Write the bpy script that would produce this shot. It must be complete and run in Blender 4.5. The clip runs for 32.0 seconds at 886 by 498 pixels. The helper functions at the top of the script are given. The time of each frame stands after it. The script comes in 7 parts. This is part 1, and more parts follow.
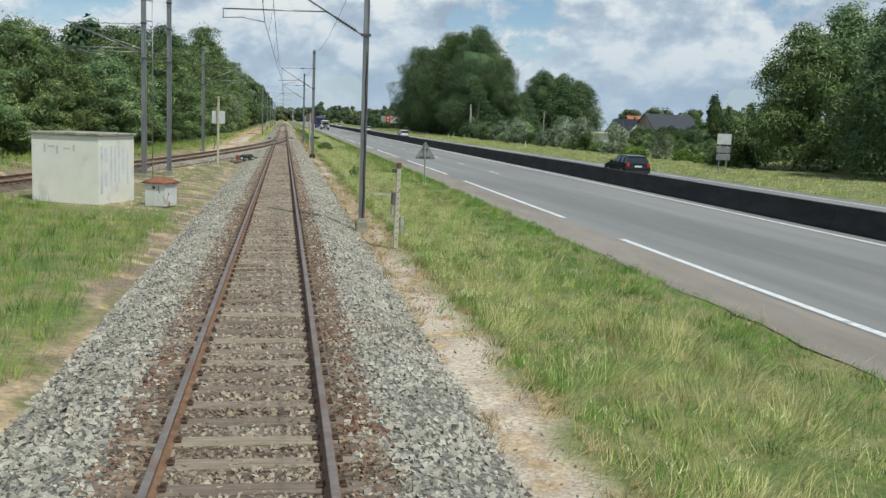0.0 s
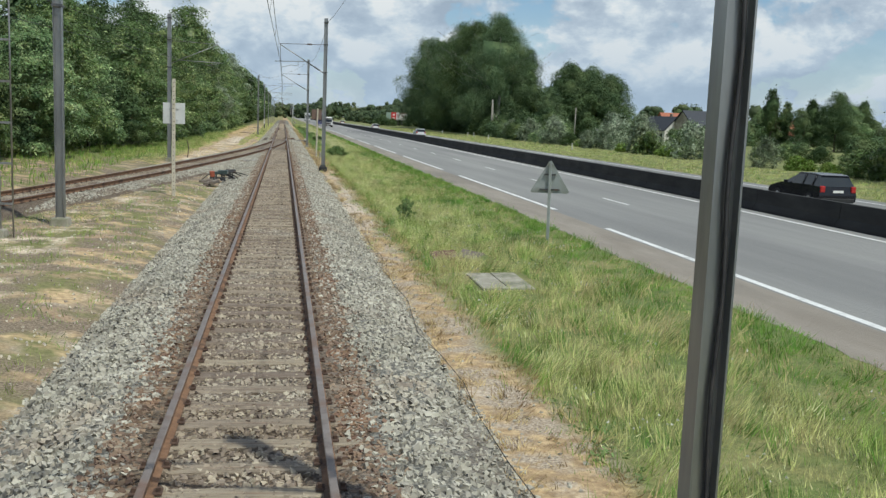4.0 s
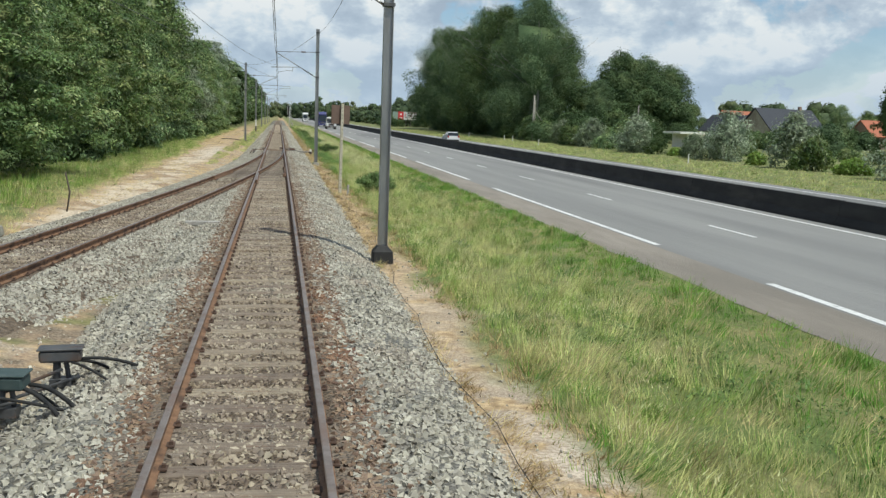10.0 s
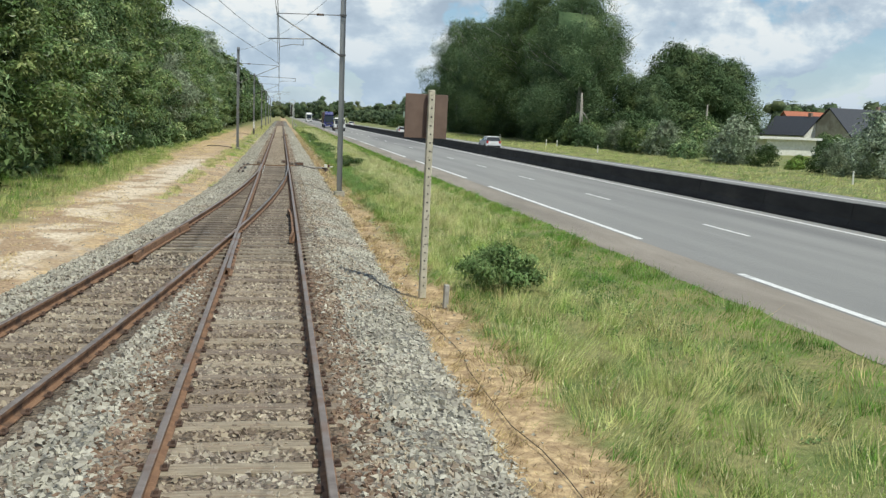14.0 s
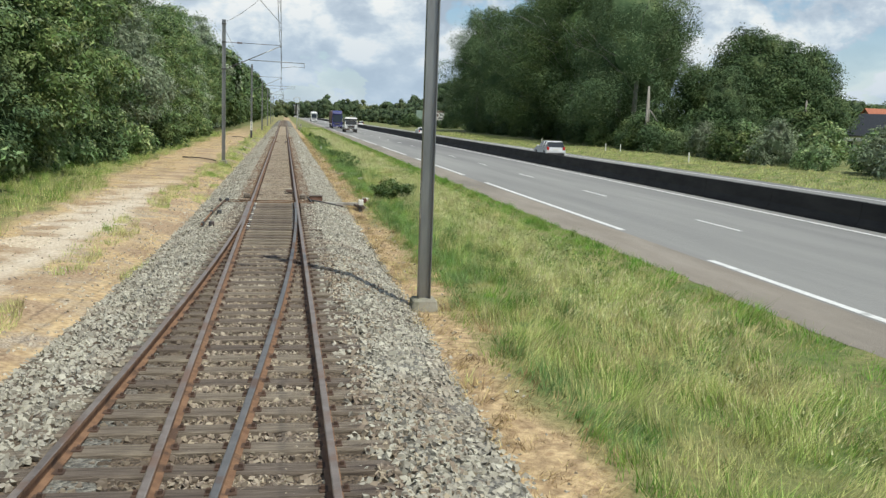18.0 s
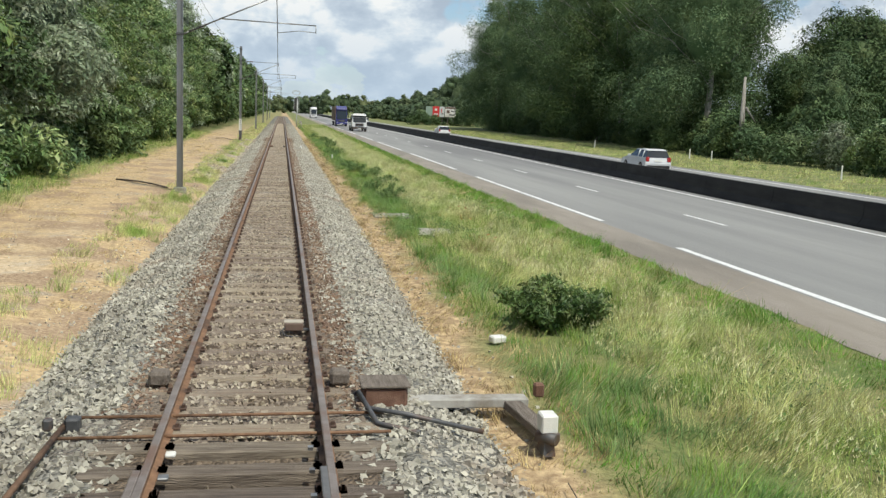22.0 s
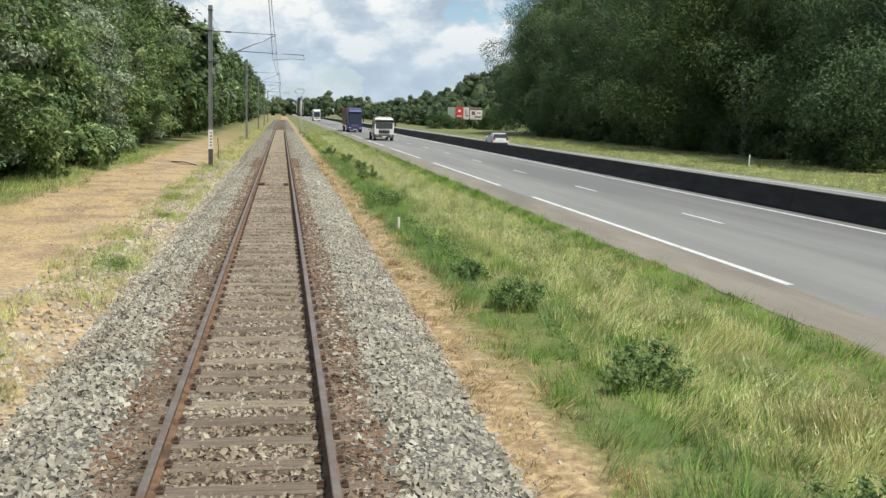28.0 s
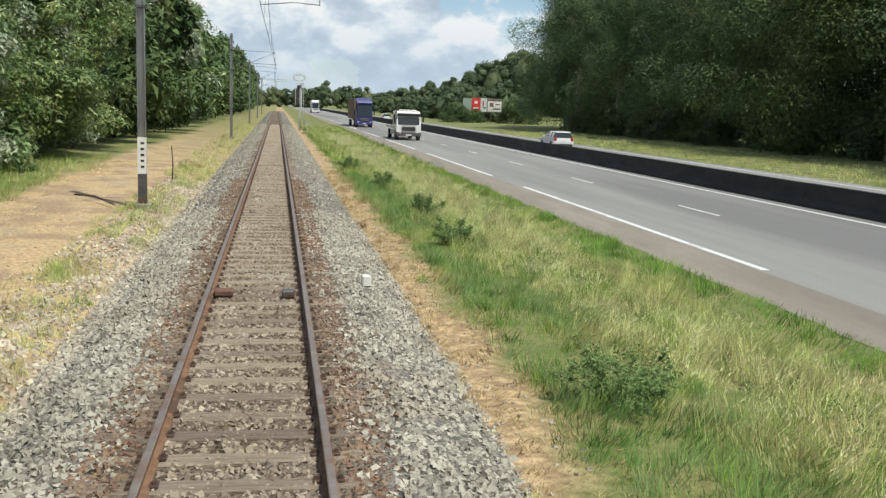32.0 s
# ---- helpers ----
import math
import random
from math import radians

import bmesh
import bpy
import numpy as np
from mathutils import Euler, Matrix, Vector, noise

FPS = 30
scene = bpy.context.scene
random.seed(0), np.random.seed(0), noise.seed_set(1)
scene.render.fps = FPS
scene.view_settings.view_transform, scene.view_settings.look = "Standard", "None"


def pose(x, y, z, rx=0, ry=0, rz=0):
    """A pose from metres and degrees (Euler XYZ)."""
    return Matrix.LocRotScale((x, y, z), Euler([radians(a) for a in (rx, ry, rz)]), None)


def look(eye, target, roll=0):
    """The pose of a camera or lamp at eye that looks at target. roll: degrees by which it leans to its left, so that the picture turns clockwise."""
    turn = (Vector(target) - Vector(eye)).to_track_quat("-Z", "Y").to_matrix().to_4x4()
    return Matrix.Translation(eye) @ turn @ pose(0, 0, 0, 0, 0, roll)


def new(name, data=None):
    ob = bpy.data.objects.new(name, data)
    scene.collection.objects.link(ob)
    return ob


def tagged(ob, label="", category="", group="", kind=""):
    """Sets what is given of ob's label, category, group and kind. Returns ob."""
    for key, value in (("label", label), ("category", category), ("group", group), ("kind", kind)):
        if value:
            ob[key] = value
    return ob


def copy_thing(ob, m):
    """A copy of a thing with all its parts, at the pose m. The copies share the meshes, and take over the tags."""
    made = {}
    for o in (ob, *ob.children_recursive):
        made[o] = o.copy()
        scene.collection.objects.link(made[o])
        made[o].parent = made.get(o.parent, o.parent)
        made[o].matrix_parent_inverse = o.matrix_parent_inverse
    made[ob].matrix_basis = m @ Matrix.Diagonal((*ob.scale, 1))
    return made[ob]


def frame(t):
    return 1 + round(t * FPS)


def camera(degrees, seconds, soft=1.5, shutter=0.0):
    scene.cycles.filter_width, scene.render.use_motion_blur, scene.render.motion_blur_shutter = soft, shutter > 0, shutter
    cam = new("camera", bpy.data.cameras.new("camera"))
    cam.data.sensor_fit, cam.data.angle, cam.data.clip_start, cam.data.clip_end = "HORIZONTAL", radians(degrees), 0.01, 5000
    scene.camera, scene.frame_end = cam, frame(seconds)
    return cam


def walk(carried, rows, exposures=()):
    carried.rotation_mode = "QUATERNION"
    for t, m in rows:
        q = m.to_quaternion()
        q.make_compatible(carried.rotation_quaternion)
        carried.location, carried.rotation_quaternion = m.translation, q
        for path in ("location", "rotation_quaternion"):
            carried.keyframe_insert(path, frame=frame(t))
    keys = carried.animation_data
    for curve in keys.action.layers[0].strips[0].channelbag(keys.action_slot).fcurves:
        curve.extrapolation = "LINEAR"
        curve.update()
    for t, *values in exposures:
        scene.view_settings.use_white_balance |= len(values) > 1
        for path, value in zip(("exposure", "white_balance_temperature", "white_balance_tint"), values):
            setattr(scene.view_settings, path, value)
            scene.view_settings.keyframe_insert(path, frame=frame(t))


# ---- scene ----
cam = camera(50.34, 32.0, soft=1.4)
EYE_X, EYE_Z = 0.301, 2.956
# seconds, metres along the track, yaw, pitch, roll in degrees
ROWS = [
    (0.0, 0.000, -9.773, -7.581, -2.181),
    (0.5, 3.023, -9.822, -7.609, -2.150),
    (1.0, 6.042, -9.846, -7.607, -2.179),
    (1.5, 9.048, -9.880, -7.602, -2.315),
    (2.0, 12.044, -9.932, -7.625, -2.307),
    (2.5, 15.049, -9.928, -7.638, -2.337),
    (3.0, 18.064, -9.879, -7.631, -2.416),
    (3.5, 21.065, -9.874, -7.700, -2.336),
    (5.5, 32.973, -9.782, -7.855, -2.232),
    (6.0, 35.920, -9.743, -7.871, -2.223),
    (6.5, 38.890, -9.846, -7.899, -2.242),
    (7.0, 41.875, -9.878, -7.869, -2.288),
    (7.5, 44.853, -9.857, -7.831, -2.385),
    (8.0, 47.847, -9.837, -7.787, -2.348),
    (8.5, 50.874, -9.855, -7.864, -2.274),
    (9.0, 53.947, -9.915, -7.878, -2.179),
    (9.5, 57.043, -9.986, -7.822, -2.098),
    (10.0, 60.150, -10.057, -7.807, -2.071),
    (10.5, 63.274, -10.119, -7.803, -2.136),
    (11.0, 66.360, -10.209, -7.818, -2.082),
    (11.5, 69.405, -10.246, -7.835, -2.141),
    (12.0, 72.496, -10.136, -7.809, -2.239),
    (12.5, 75.596, -10.081, -7.847, -2.219),
    (13.0, 78.711, -10.056, -7.838, -2.141),
    (13.5, 81.757, -10.027, -7.844, -2.177),
    (14.0, 84.772, -9.952, -7.795, -2.194),
    (14.5, 87.783, -9.921, -7.820, -2.161),
    (16.5, 99.949, -9.875, -7.863, -2.025),
    (17.0, 102.988, -9.816, -7.897, -1.944),
    (17.5, 106.017, -9.774, -7.902, -1.983),
    (18.0, 109.048, -9.741, -7.876, -2.050),
    (18.5, 112.073, -9.834, -7.919, -2.029),
    (19.0, 115.087, -9.871, -7.967, -2.042),
    (19.5, 118.133, -9.842, -7.990, -2.109),
    (20.0, 121.165, -9.863, -8.010, -2.206),
    (20.5, 124.199, -9.849, -7.992, -2.353),
    (21.0, 127.252, -9.856, -8.016, -2.368),
    (21.5, 130.317, -9.887, -8.092, -2.343),
    (22.0, 133.370, -9.914, -8.094, -2.328),
    (22.5, 136.421, -9.874, -8.065, -2.367),
    (23.0, 139.500, -9.861, -8.030, -2.385),
    (23.5, 142.628, -9.830, -8.049, -2.330),
    (24.0, 145.783, -9.856, -8.041, -2.279),
    (24.5, 148.926, -9.851, -8.013, -2.208),
    (25.0, 152.065, -9.846, -8.042, -2.089),
    (25.5, 155.203, -9.853, -8.021, -1.929),
    (27.5, 167.710, -9.868, -8.031, -1.842),
    (28.0, 170.832, -9.866, -8.021, -1.824),
    (28.5, 173.951, -9.852, -7.984, -1.726),
    (29.0, 177.062, -9.847, -7.993, -1.705),
    (29.5, 180.172, -9.859, -8.031, -1.766),
    (30.0, 183.291, -9.943, -8.236, -1.836),
    (30.5, 186.436, -10.068, -8.406, -1.919),
    (31.0, 189.614, -10.073, -8.520, -1.868),
    (31.5, 192.818, -10.151, -8.541, -1.988),
    (32.0, 196.039, -10.152, -8.531, -1.988),
]
walk(cam, [(t, pose(EYE_X, y, EYE_Z, 0, 0, yaw) @ pose(0, 0, 0, 90 + pitch) @ pose(0, 0, 0, 0, 0, -roll)) for t, y, yaw, pitch, roll in ROWS],
     [(0.0, -0.28, 6250, 5), (8.0, -0.24, 6320, 5), (13.0, -0.12, 6400, 5), (18.0, -0.09, 6480, 6), (24.0, 0.0, 6600, 7), (32.0, 0.0, 6620, 7)])

# ---- sky and sun ----
SUN_FROM = Vector((0.56, -0.83, 1.75)).normalized()
world = bpy.data.worlds.new("sky")
scene.world = world
world.use_nodes = True
wn, wl = world.node_tree.nodes, world.node_tree.links
wn.clear()
sky = wn.new("ShaderNodeTexSky")
sky.sky_type, sky.sun_disc = "NISHITA", False
sky.sun_elevation = math.asin(SUN_FROM.z)
sky.sun_rotation = math.atan2(SUN_FROM.x, SUN_FROM.y)
sky.air_density, sky.dust_density, sky.ozone_density = 1.0, 0.1, 4.0
wc = wn.new("ShaderNodeTexCoord")
sep = wn.new("ShaderNodeSeparateXYZ")
wl.new(wc.outputs["Generated"], sep.inputs[0])


def wmath(op, a, b=None, clamp=False):
    n = wn.new("ShaderNodeMath")
    n.operation, n.use_clamp = op, clamp
    for i, v in enumerate((a, b)):
        if v is None:
            continue
        if isinstance(v, (int, float)):
            n.inputs[i].default_value = v
        else:
            wl.new(v, n.inputs[i])
    return n.outputs[0]


comb = wn.new("ShaderNodeCombineXYZ")
for key, k in (("X", 5.6), ("Y", 5.6), ("Z", 9.5)):
    wl.new(wmath("MULTIPLY", sep.outputs[key], k), comb.inputs["XYZ".index(key)])


def wnoise(scale, detail, rough, shift, dist=0.0):
    mp = wn.new("ShaderNodeMapping")
    mp.inputs["Location"].default_value = shift
    wl.new(comb.outputs[0], mp.inputs[0])
    n = wn.new("ShaderNodeTexNoise")
    n.inputs["Scale"].default_value, n.inputs["Detail"].default_value = scale, detail
    n.inputs["Roughness"].default_value, n.inputs["Distortion"].default_value = rough, dist
    wl.new(mp.outputs[0], n.inputs["Vector"])
    return n.outputs["Fac"]


def wramp(fac, stops):
    r = wn.new("ShaderNodeValToRGB")
    r.color_ramp.elements[0].position, r.color_ramp.elements[0].color = stops[0][0], (*stops[0][1], 1)
    r.color_ramp.elements[1].position, r.color_ramp.elements[1].color = stops[-1][0], (*stops[-1][1], 1)
    for p, c in stops[1:-1]:
        e = r.color_ramp.elements.new(p)
        e.color = (*c, 1)
    wl.new(fac, r.inputs[0])
    return r.outputs[0]


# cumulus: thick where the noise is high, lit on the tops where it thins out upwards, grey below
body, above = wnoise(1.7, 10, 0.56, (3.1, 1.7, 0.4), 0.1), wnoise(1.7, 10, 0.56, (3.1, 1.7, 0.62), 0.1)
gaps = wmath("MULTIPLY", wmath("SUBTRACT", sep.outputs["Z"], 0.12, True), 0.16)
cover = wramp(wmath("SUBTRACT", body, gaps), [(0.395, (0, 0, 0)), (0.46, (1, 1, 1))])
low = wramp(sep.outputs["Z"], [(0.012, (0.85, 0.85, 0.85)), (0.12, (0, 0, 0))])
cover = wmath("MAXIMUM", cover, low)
lit = wmath("ADD", wmath("MULTIPLY", wmath("SUBTRACT", body, above), 2.4), wmath("MULTIPLY", wnoise(2.6, 8, 0.6, (7.3, 4.2, 0.9)), 0.92))
cloud = wramp(lit, [(0.10, (0.45, 0.535, 0.655)), (0.36, (0.60, 0.685, 0.795)), (0.52, (0.80, 0.865, 0.93)), (0.66, (0.98, 0.99, 1.0))])
hazy = wn.new("ShaderNodeMix")
hazy.data_type = "RGBA"
wl.new(wmath("MULTIPLY", low, 0.85), hazy.inputs[0])
wl.new(cloud, hazy.inputs[6])
hazy.inputs[7].default_value = (0.50, 0.63, 0.79, 1)
cloud = hazy.outputs[2]
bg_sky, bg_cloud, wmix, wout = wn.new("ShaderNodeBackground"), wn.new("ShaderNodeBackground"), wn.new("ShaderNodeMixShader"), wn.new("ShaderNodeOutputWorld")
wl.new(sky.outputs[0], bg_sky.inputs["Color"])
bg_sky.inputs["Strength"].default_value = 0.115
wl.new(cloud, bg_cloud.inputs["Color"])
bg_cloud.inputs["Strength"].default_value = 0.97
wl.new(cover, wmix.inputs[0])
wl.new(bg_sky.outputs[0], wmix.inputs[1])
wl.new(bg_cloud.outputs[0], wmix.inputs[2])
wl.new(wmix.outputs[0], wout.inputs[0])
sun = new("sun", bpy.data.lights.new("sun", "SUN"))
sun.data.energy, sun.data.angle, sun.data.color = 4.0, radians(0.6), (1.0, 0.97, 0.87)
sun.matrix_world = look(SUN_FROM * 200, (0, 0, 0))
scene.view_settings.exposure = 0.0

# ---- materials ----
def surface(name, a, b, scale=4.0, rough=0.8, metal=0.0, bump=0.3, bscale=40.0, stain=None, sscale=0.7, slow=0.5, shigh=0.62,
            rand="", spread=0.3, coord="Object", stretch=(1, 1, 1), leaf=0.0, cells=False, depth=0.02, lift=0.0, tree=0.0, gloss=0.22):
    """A two-scale procedural surface: colours a to b by noise, stains of a larger scale, relief, and variation from piece to piece."""
    m = bpy.data.materials.new(name)
    m.use_nodes = True
    n, l = m.node_tree.nodes, m.node_tree.links
    bsdf, out = n["Principled BSDF"], n["Material Output"]
    if coord == "World":
        vec = n.new("ShaderNodeNewGeometry").outputs["Position"]
    else:
        vec = n.new("ShaderNodeTexCoord").outputs[coord]
    mp = n.new("ShaderNodeMapping")
    mp.inputs["Scale"].default_value = stretch
    l.new(vec, mp.inputs[0])
    vec = mp.outputs[0]

    def noise_tex(s, detail=4.0, r=0.6):
        t = n.new("ShaderNodeTexNoise")
        t.inputs["Scale"].default_value, t.inputs["Detail"].default_value, t.inputs["Roughness"].default_value = s, detail, r
        l.new(vec, t.inputs["Vector"])
        return t.outputs["Fac"]

    def remap(fac, lo, hi, c0, c1):
        r = n.new("ShaderNodeValToRGB")
        e = r.color_ramp.elements
        e[0].position, e[0].color, e[1].position, e[1].color = lo, (*c0, 1), hi, (*c1, 1)
        l.new(fac, r.inputs[0])
        return r.outputs[0]

    def blend(fac, c0, c1, mode="MIX"):
        x = n.new("ShaderNodeMix")
        x.data_type, x.blend_type = "RGBA", mode
        for i, v in ((0, fac), (6, c0), (7, c1)):
            if isinstance(v, (int, float)):
                x.inputs[i].default_value = v
            elif isinstance(v, tuple):
                x.inputs[i].default_value = (*v, 1)
            else:
                l.new(v, x.inputs[i])
        return x.outputs[2]

    color = remap(noise_tex(scale), 0.33, 0.67, a, b)
    height = noise_tex(bscale, 3.0)
    if cells:
        v = n.new("ShaderNodeTexVoronoi")
        v.inputs["Scale"].default_value = cells
        l.new(vec, v.inputs["Vector"])
        color = blend(0.65, color, remap(v.outputs["Color"], 0.15, 0.85, tuple(c * 0.55 for c in a), tuple(min(1, c * 1.3) for c in b)))
        height = remap(v.outputs["Distance"], 0.0, 0.75, (1, 1, 1), (0, 0, 0))
    if stain:
        color = blend(remap(noise_tex(sscale, 6.0), slow, shigh, (0, 0, 0), (1, 1, 1)), color, stain)
    if rand:
        r = n.new("ShaderNodeObjectInfo").outputs["Random"] if rand == "Object" else n.new("ShaderNodeNewGeometry").outputs["Random Per Island"]
        hsv = n.new("ShaderNodeHueSaturation")
        for key, lo, hi in (("Value", 1 - spread, 1 + spread), ("Hue", 0.5 - spread * 0.04, 0.5 + spread * 0.04)):
            mr = n.new("ShaderNodeMapRange")
            mr.inputs["To Min"].default_value, mr.inputs["To Max"].default_value = lo, hi
            l.new(r, mr.inputs[0])
            l.new(mr.outputs[0], hsv.inputs[key])
        l.new(color, hsv.inputs["Color"])
        color = hsv.outputs[0]
    if tree:
        hsv = n.new("ShaderNodeHueSaturation")
        own = n.new("ShaderNodeObjectInfo").outputs["Random"]
        for key, lo, hi in (("Value", 1 - tree, 1 + tree), ("Hue", 0.5 - tree * 0.04, 0.5 + tree * 0.03), ("Saturation", 1.08, 0.85)):
            mr = n.new("ShaderNodeMapRange")
            mr.inputs["To Min"].default_value, mr.inputs["To Max"].default_value = lo, hi
            l.new(own, mr.inputs[0])
            l.new(mr.outputs[0], hsv.inputs[key])
        l.new(color, hsv.inputs["Color"])
        color = hsv.outputs[0]
    l.new(color, bsdf.inputs["Base Color"])
    bsdf.inputs["Roughness"].default_value, bsdf.inputs["Metallic"].default_value = rough, metal
    if bump:
        bp = n.new("ShaderNodeBump")
        bp.inputs["Strength"].default_value, bp.inputs["Distance"].default_value = bump, depth
        l.new(height, bp.inputs["Height"])
        l.new(bp.outputs[0], bsdf.inputs["Normal"])
    if lift:
        geo, va, vs = n.new("ShaderNodeNewGeometry"), n.new("ShaderNodeVectorMath"), n.new("ShaderNodeVectorMath")
        vs.operation, va.operation = "SCALE", "ADD"
        vs.inputs["Scale"].default_value = 1 - lift
        va.inputs[1].default_value = (0.0, 0.0, lift)
        l.new(geo.outputs["Normal"], vs.inputs[0])
        l.new(vs.outputs[0], va.inputs[0])
        vn = n.new("ShaderNodeVectorMath")
        vn.operation = "NORMALIZE"
        l.new(va.outputs[0], vn.inputs[0])
        l.new(vn.outputs[0], bsdf.inputs["Normal"])
    if leaf:
        bsdf.inputs["Specular IOR Level"].default_value = gloss
        tr, mx = n.new("ShaderNodeBsdfTranslucent"), n.new("ShaderNodeMixShader")
        l.new(color, tr.inputs["Color"])
        mx.inputs[0].default_value = leaf
        l.new(bsdf.outputs[0], mx.inputs[1])
        l.new(tr.outputs[0], mx.inputs[2])
        l.new(mx.outputs[0], out.inputs["Surface"])
    return m


def glass(name, tint=(0.03, 0.035, 0.04)):
    m = bpy.data.materials.new(name)
    m.use_nodes = True
    b = m.node_tree.nodes["Principled BSDF"]
    b.inputs["Base Color"].default_value, b.inputs["Roughness"].default_value = (*tint, 1), 0.05
    return m


M_RAIL = surface("rusty_rail_steel", (0.160, 0.084, 0.047), (0.265, 0.153, 0.088), 9, 0.8, 0.0, 0.4, 60, stain=(0.100, 0.058, 0.037), sscale=2.0, slow=0.55)
M_RAILTOP = surface("worn_rail_head", (0.160, 0.128, 0.112), (0.250, 0.212, 0.190), 6, 0.45, 0.2, 0.15, 30, stain=(0.185, 0.112, 0.078), sscale=1.2)
M_SLEEPER = surface("weathered_sleeper_wood", (0.200, 0.155, 0.112), (0.375, 0.310, 0.238), 3.0, 0.9, 0, 0.9, 14, stain=(0.19, 0.105, 0.065), sscale=1.4, slow=0.54, shigh=0.70, rand="Object", spread=0.28, stretch=(0.7, 9, 6))
M_DARKSLEEPER = surface("tarred_sleeper_wood", (0.105, 0.080, 0.060), (0.300, 0.248, 0.190), 3.0, 0.85, 0, 0.9, 14, stain=(0.070, 0.048, 0.036), sscale=1.3, slow=0.53, shigh=0.68, rand="Object", spread=0.3, stretch=(0.7, 9, 6))
# both beds are darker than their stones, painting shade into the gaps between them
M_BALLAST = surface("grey_ballast", (0.165, 0.156, 0.132), (0.285, 0.272, 0.235), 2.0, 0.95, 0, 1.0, 30, stain=(0.23, 0.18, 0.14), sscale=0.35, slow=0.52, shigh=0.72, coord="World", cells=22.0, depth=0.05)
M_BALLASTRUST = surface("rust_stained_ballast", (0.115, 0.082, 0.056), (0.215, 0.165, 0.118), 2.0, 0.95, 0, 1.0, 30, stain=(0.26, 0.21, 0.165), sscale=0.5, coord="World", cells=22.0, depth=0.05)
M_STONE = surface("ballast_stone", (0.345, 0.320, 0.262), (0.495, 0.465, 0.390), 1.2, 0.95, 0, 0.3, 50, stain=(0.37, 0.29, 0.22), sscale=0.4, slow=0.54, shigh=0.80, rand="Island", spread=0.22, coord="World")
M_RUSTSTONE = surface("rust_dusted_stone", (0.245, 0.190, 0.136), (0.42, 0.352, 0.272), 1.2, 0.95, 0, 0.3, 50, stain=(0.43, 0.385, 0.315), sscale=0.5, slow=0.50, shigh=0.70, rand="Island", spread=0.34, coord="World")
M_DARKSTONE = surface("dark_brown_stone", (0.105, 0.082, 0.060), (0.225, 0.182, 0.138), 1.2, 0.95, 0, 0.3, 50, stain=(0.30, 0.26, 0.21), sscale=0.7, slow=0.55, shigh=0.72, rand="Island", spread=0.34, coord="World")
M_ORANGESTONE = surface("rust_brown_stone", (0.170, 0.112, 0.076), (0.305, 0.222, 0.160), 1.5, 0.95, 0, 0, stain=(0.26, 0.14, 0.085), sscale=0.6, slow=0.52, shigh=0.74, rand="Island", spread=0.28, coord="World")
M_CLIP = surface("dark_rusted_fastening", (0.060, 0.036, 0.026), (0.120, 0.072, 0.050), 9, 0.85, 0, 0.2, 60)
M_SWITCH = surface("polished_switch_rail", (0.105, 0.105, 0.108), (0.165, 0.160, 0.160), 6, 0.55, 0.15, 0.1, 40, stain=(0.12, 0.075, 0.055), sscale=1.0, slow=0.55)
M_ASPHALT = surface("worn_asphalt", (0.207, 0.204, 0.197), (0.272, 0.267, 0.254), 0.6, 0.85, 0, 0.35, 160, stain=(0.165, 0.162, 0.160), sscale=0.12, coord="World", stretch=(1, 0.06, 1))


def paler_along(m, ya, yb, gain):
    """Scales the material's colour along y: unchanged up to ya, times gain from yb on."""
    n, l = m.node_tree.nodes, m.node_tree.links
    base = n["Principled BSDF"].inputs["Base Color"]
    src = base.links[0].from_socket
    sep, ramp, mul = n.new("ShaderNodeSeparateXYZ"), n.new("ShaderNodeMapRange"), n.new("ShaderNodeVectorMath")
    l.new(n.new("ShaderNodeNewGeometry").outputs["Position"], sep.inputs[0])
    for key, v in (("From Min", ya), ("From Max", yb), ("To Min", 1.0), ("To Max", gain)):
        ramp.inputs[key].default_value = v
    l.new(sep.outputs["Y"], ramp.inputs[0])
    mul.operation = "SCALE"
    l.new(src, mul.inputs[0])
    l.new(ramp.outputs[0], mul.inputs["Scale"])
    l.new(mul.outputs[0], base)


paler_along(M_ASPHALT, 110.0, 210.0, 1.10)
M_SHOULDER = surface("shoulder_asphalt", (0.245, 0.212, 0.175), (0.310, 0.272, 0.228), 1.5, 0.9, 0, 0.5, 120, stain=(0.21, 0.185, 0.155), sscale=0.3, coord="World", stretch=(1, 0.2, 1))
M_PAINT = surface("road_paint", (0.62, 0.62, 0.60), (0.80, 0.80, 0.78), 6, 0.7, 0, 0.15, 80, stain=(0.42, 0.42, 0.41), sscale=2.5, slow=0.56, shigh=0.7, coord="World")
M_BARRIER = surface("sooty_concrete", (0.014, 0.014, 0.014), (0.034, 0.033, 0.031), 2.0, 0.95, 0, 0.3, 40, stain=(0.055, 0.050, 0.044), sscale=0.5, slow=0.60, shigh=0.78, coord="World", stretch=(1, 0.25, 1))
M_CONCRETE = surface("grey_concrete", (0.33, 0.31, 0.28), (0.47, 0.45, 0.41), 5, 0.9, 0, 0.4, 50, stain=(0.25, 0.22, 0.18), sscale=1.5)
M_STEEL = surface("galvanised_steel", (0.26, 0.265, 0.27), (0.40, 0.40, 0.39), 3, 0.42, 0.85, 0.06, 30, stain=(0.22, 0.19, 0.17), sscale=0.9, stretch=(1, 1, 0.2))
M_DARKSTEEL = surface("dark_painted_steel", (0.07, 0.072, 0.075), (0.13, 0.13, 0.135), 4, 0.55, 0.3, 0.1, 40, stain=(0.13, 0.08, 0.055), sscale=2.0)
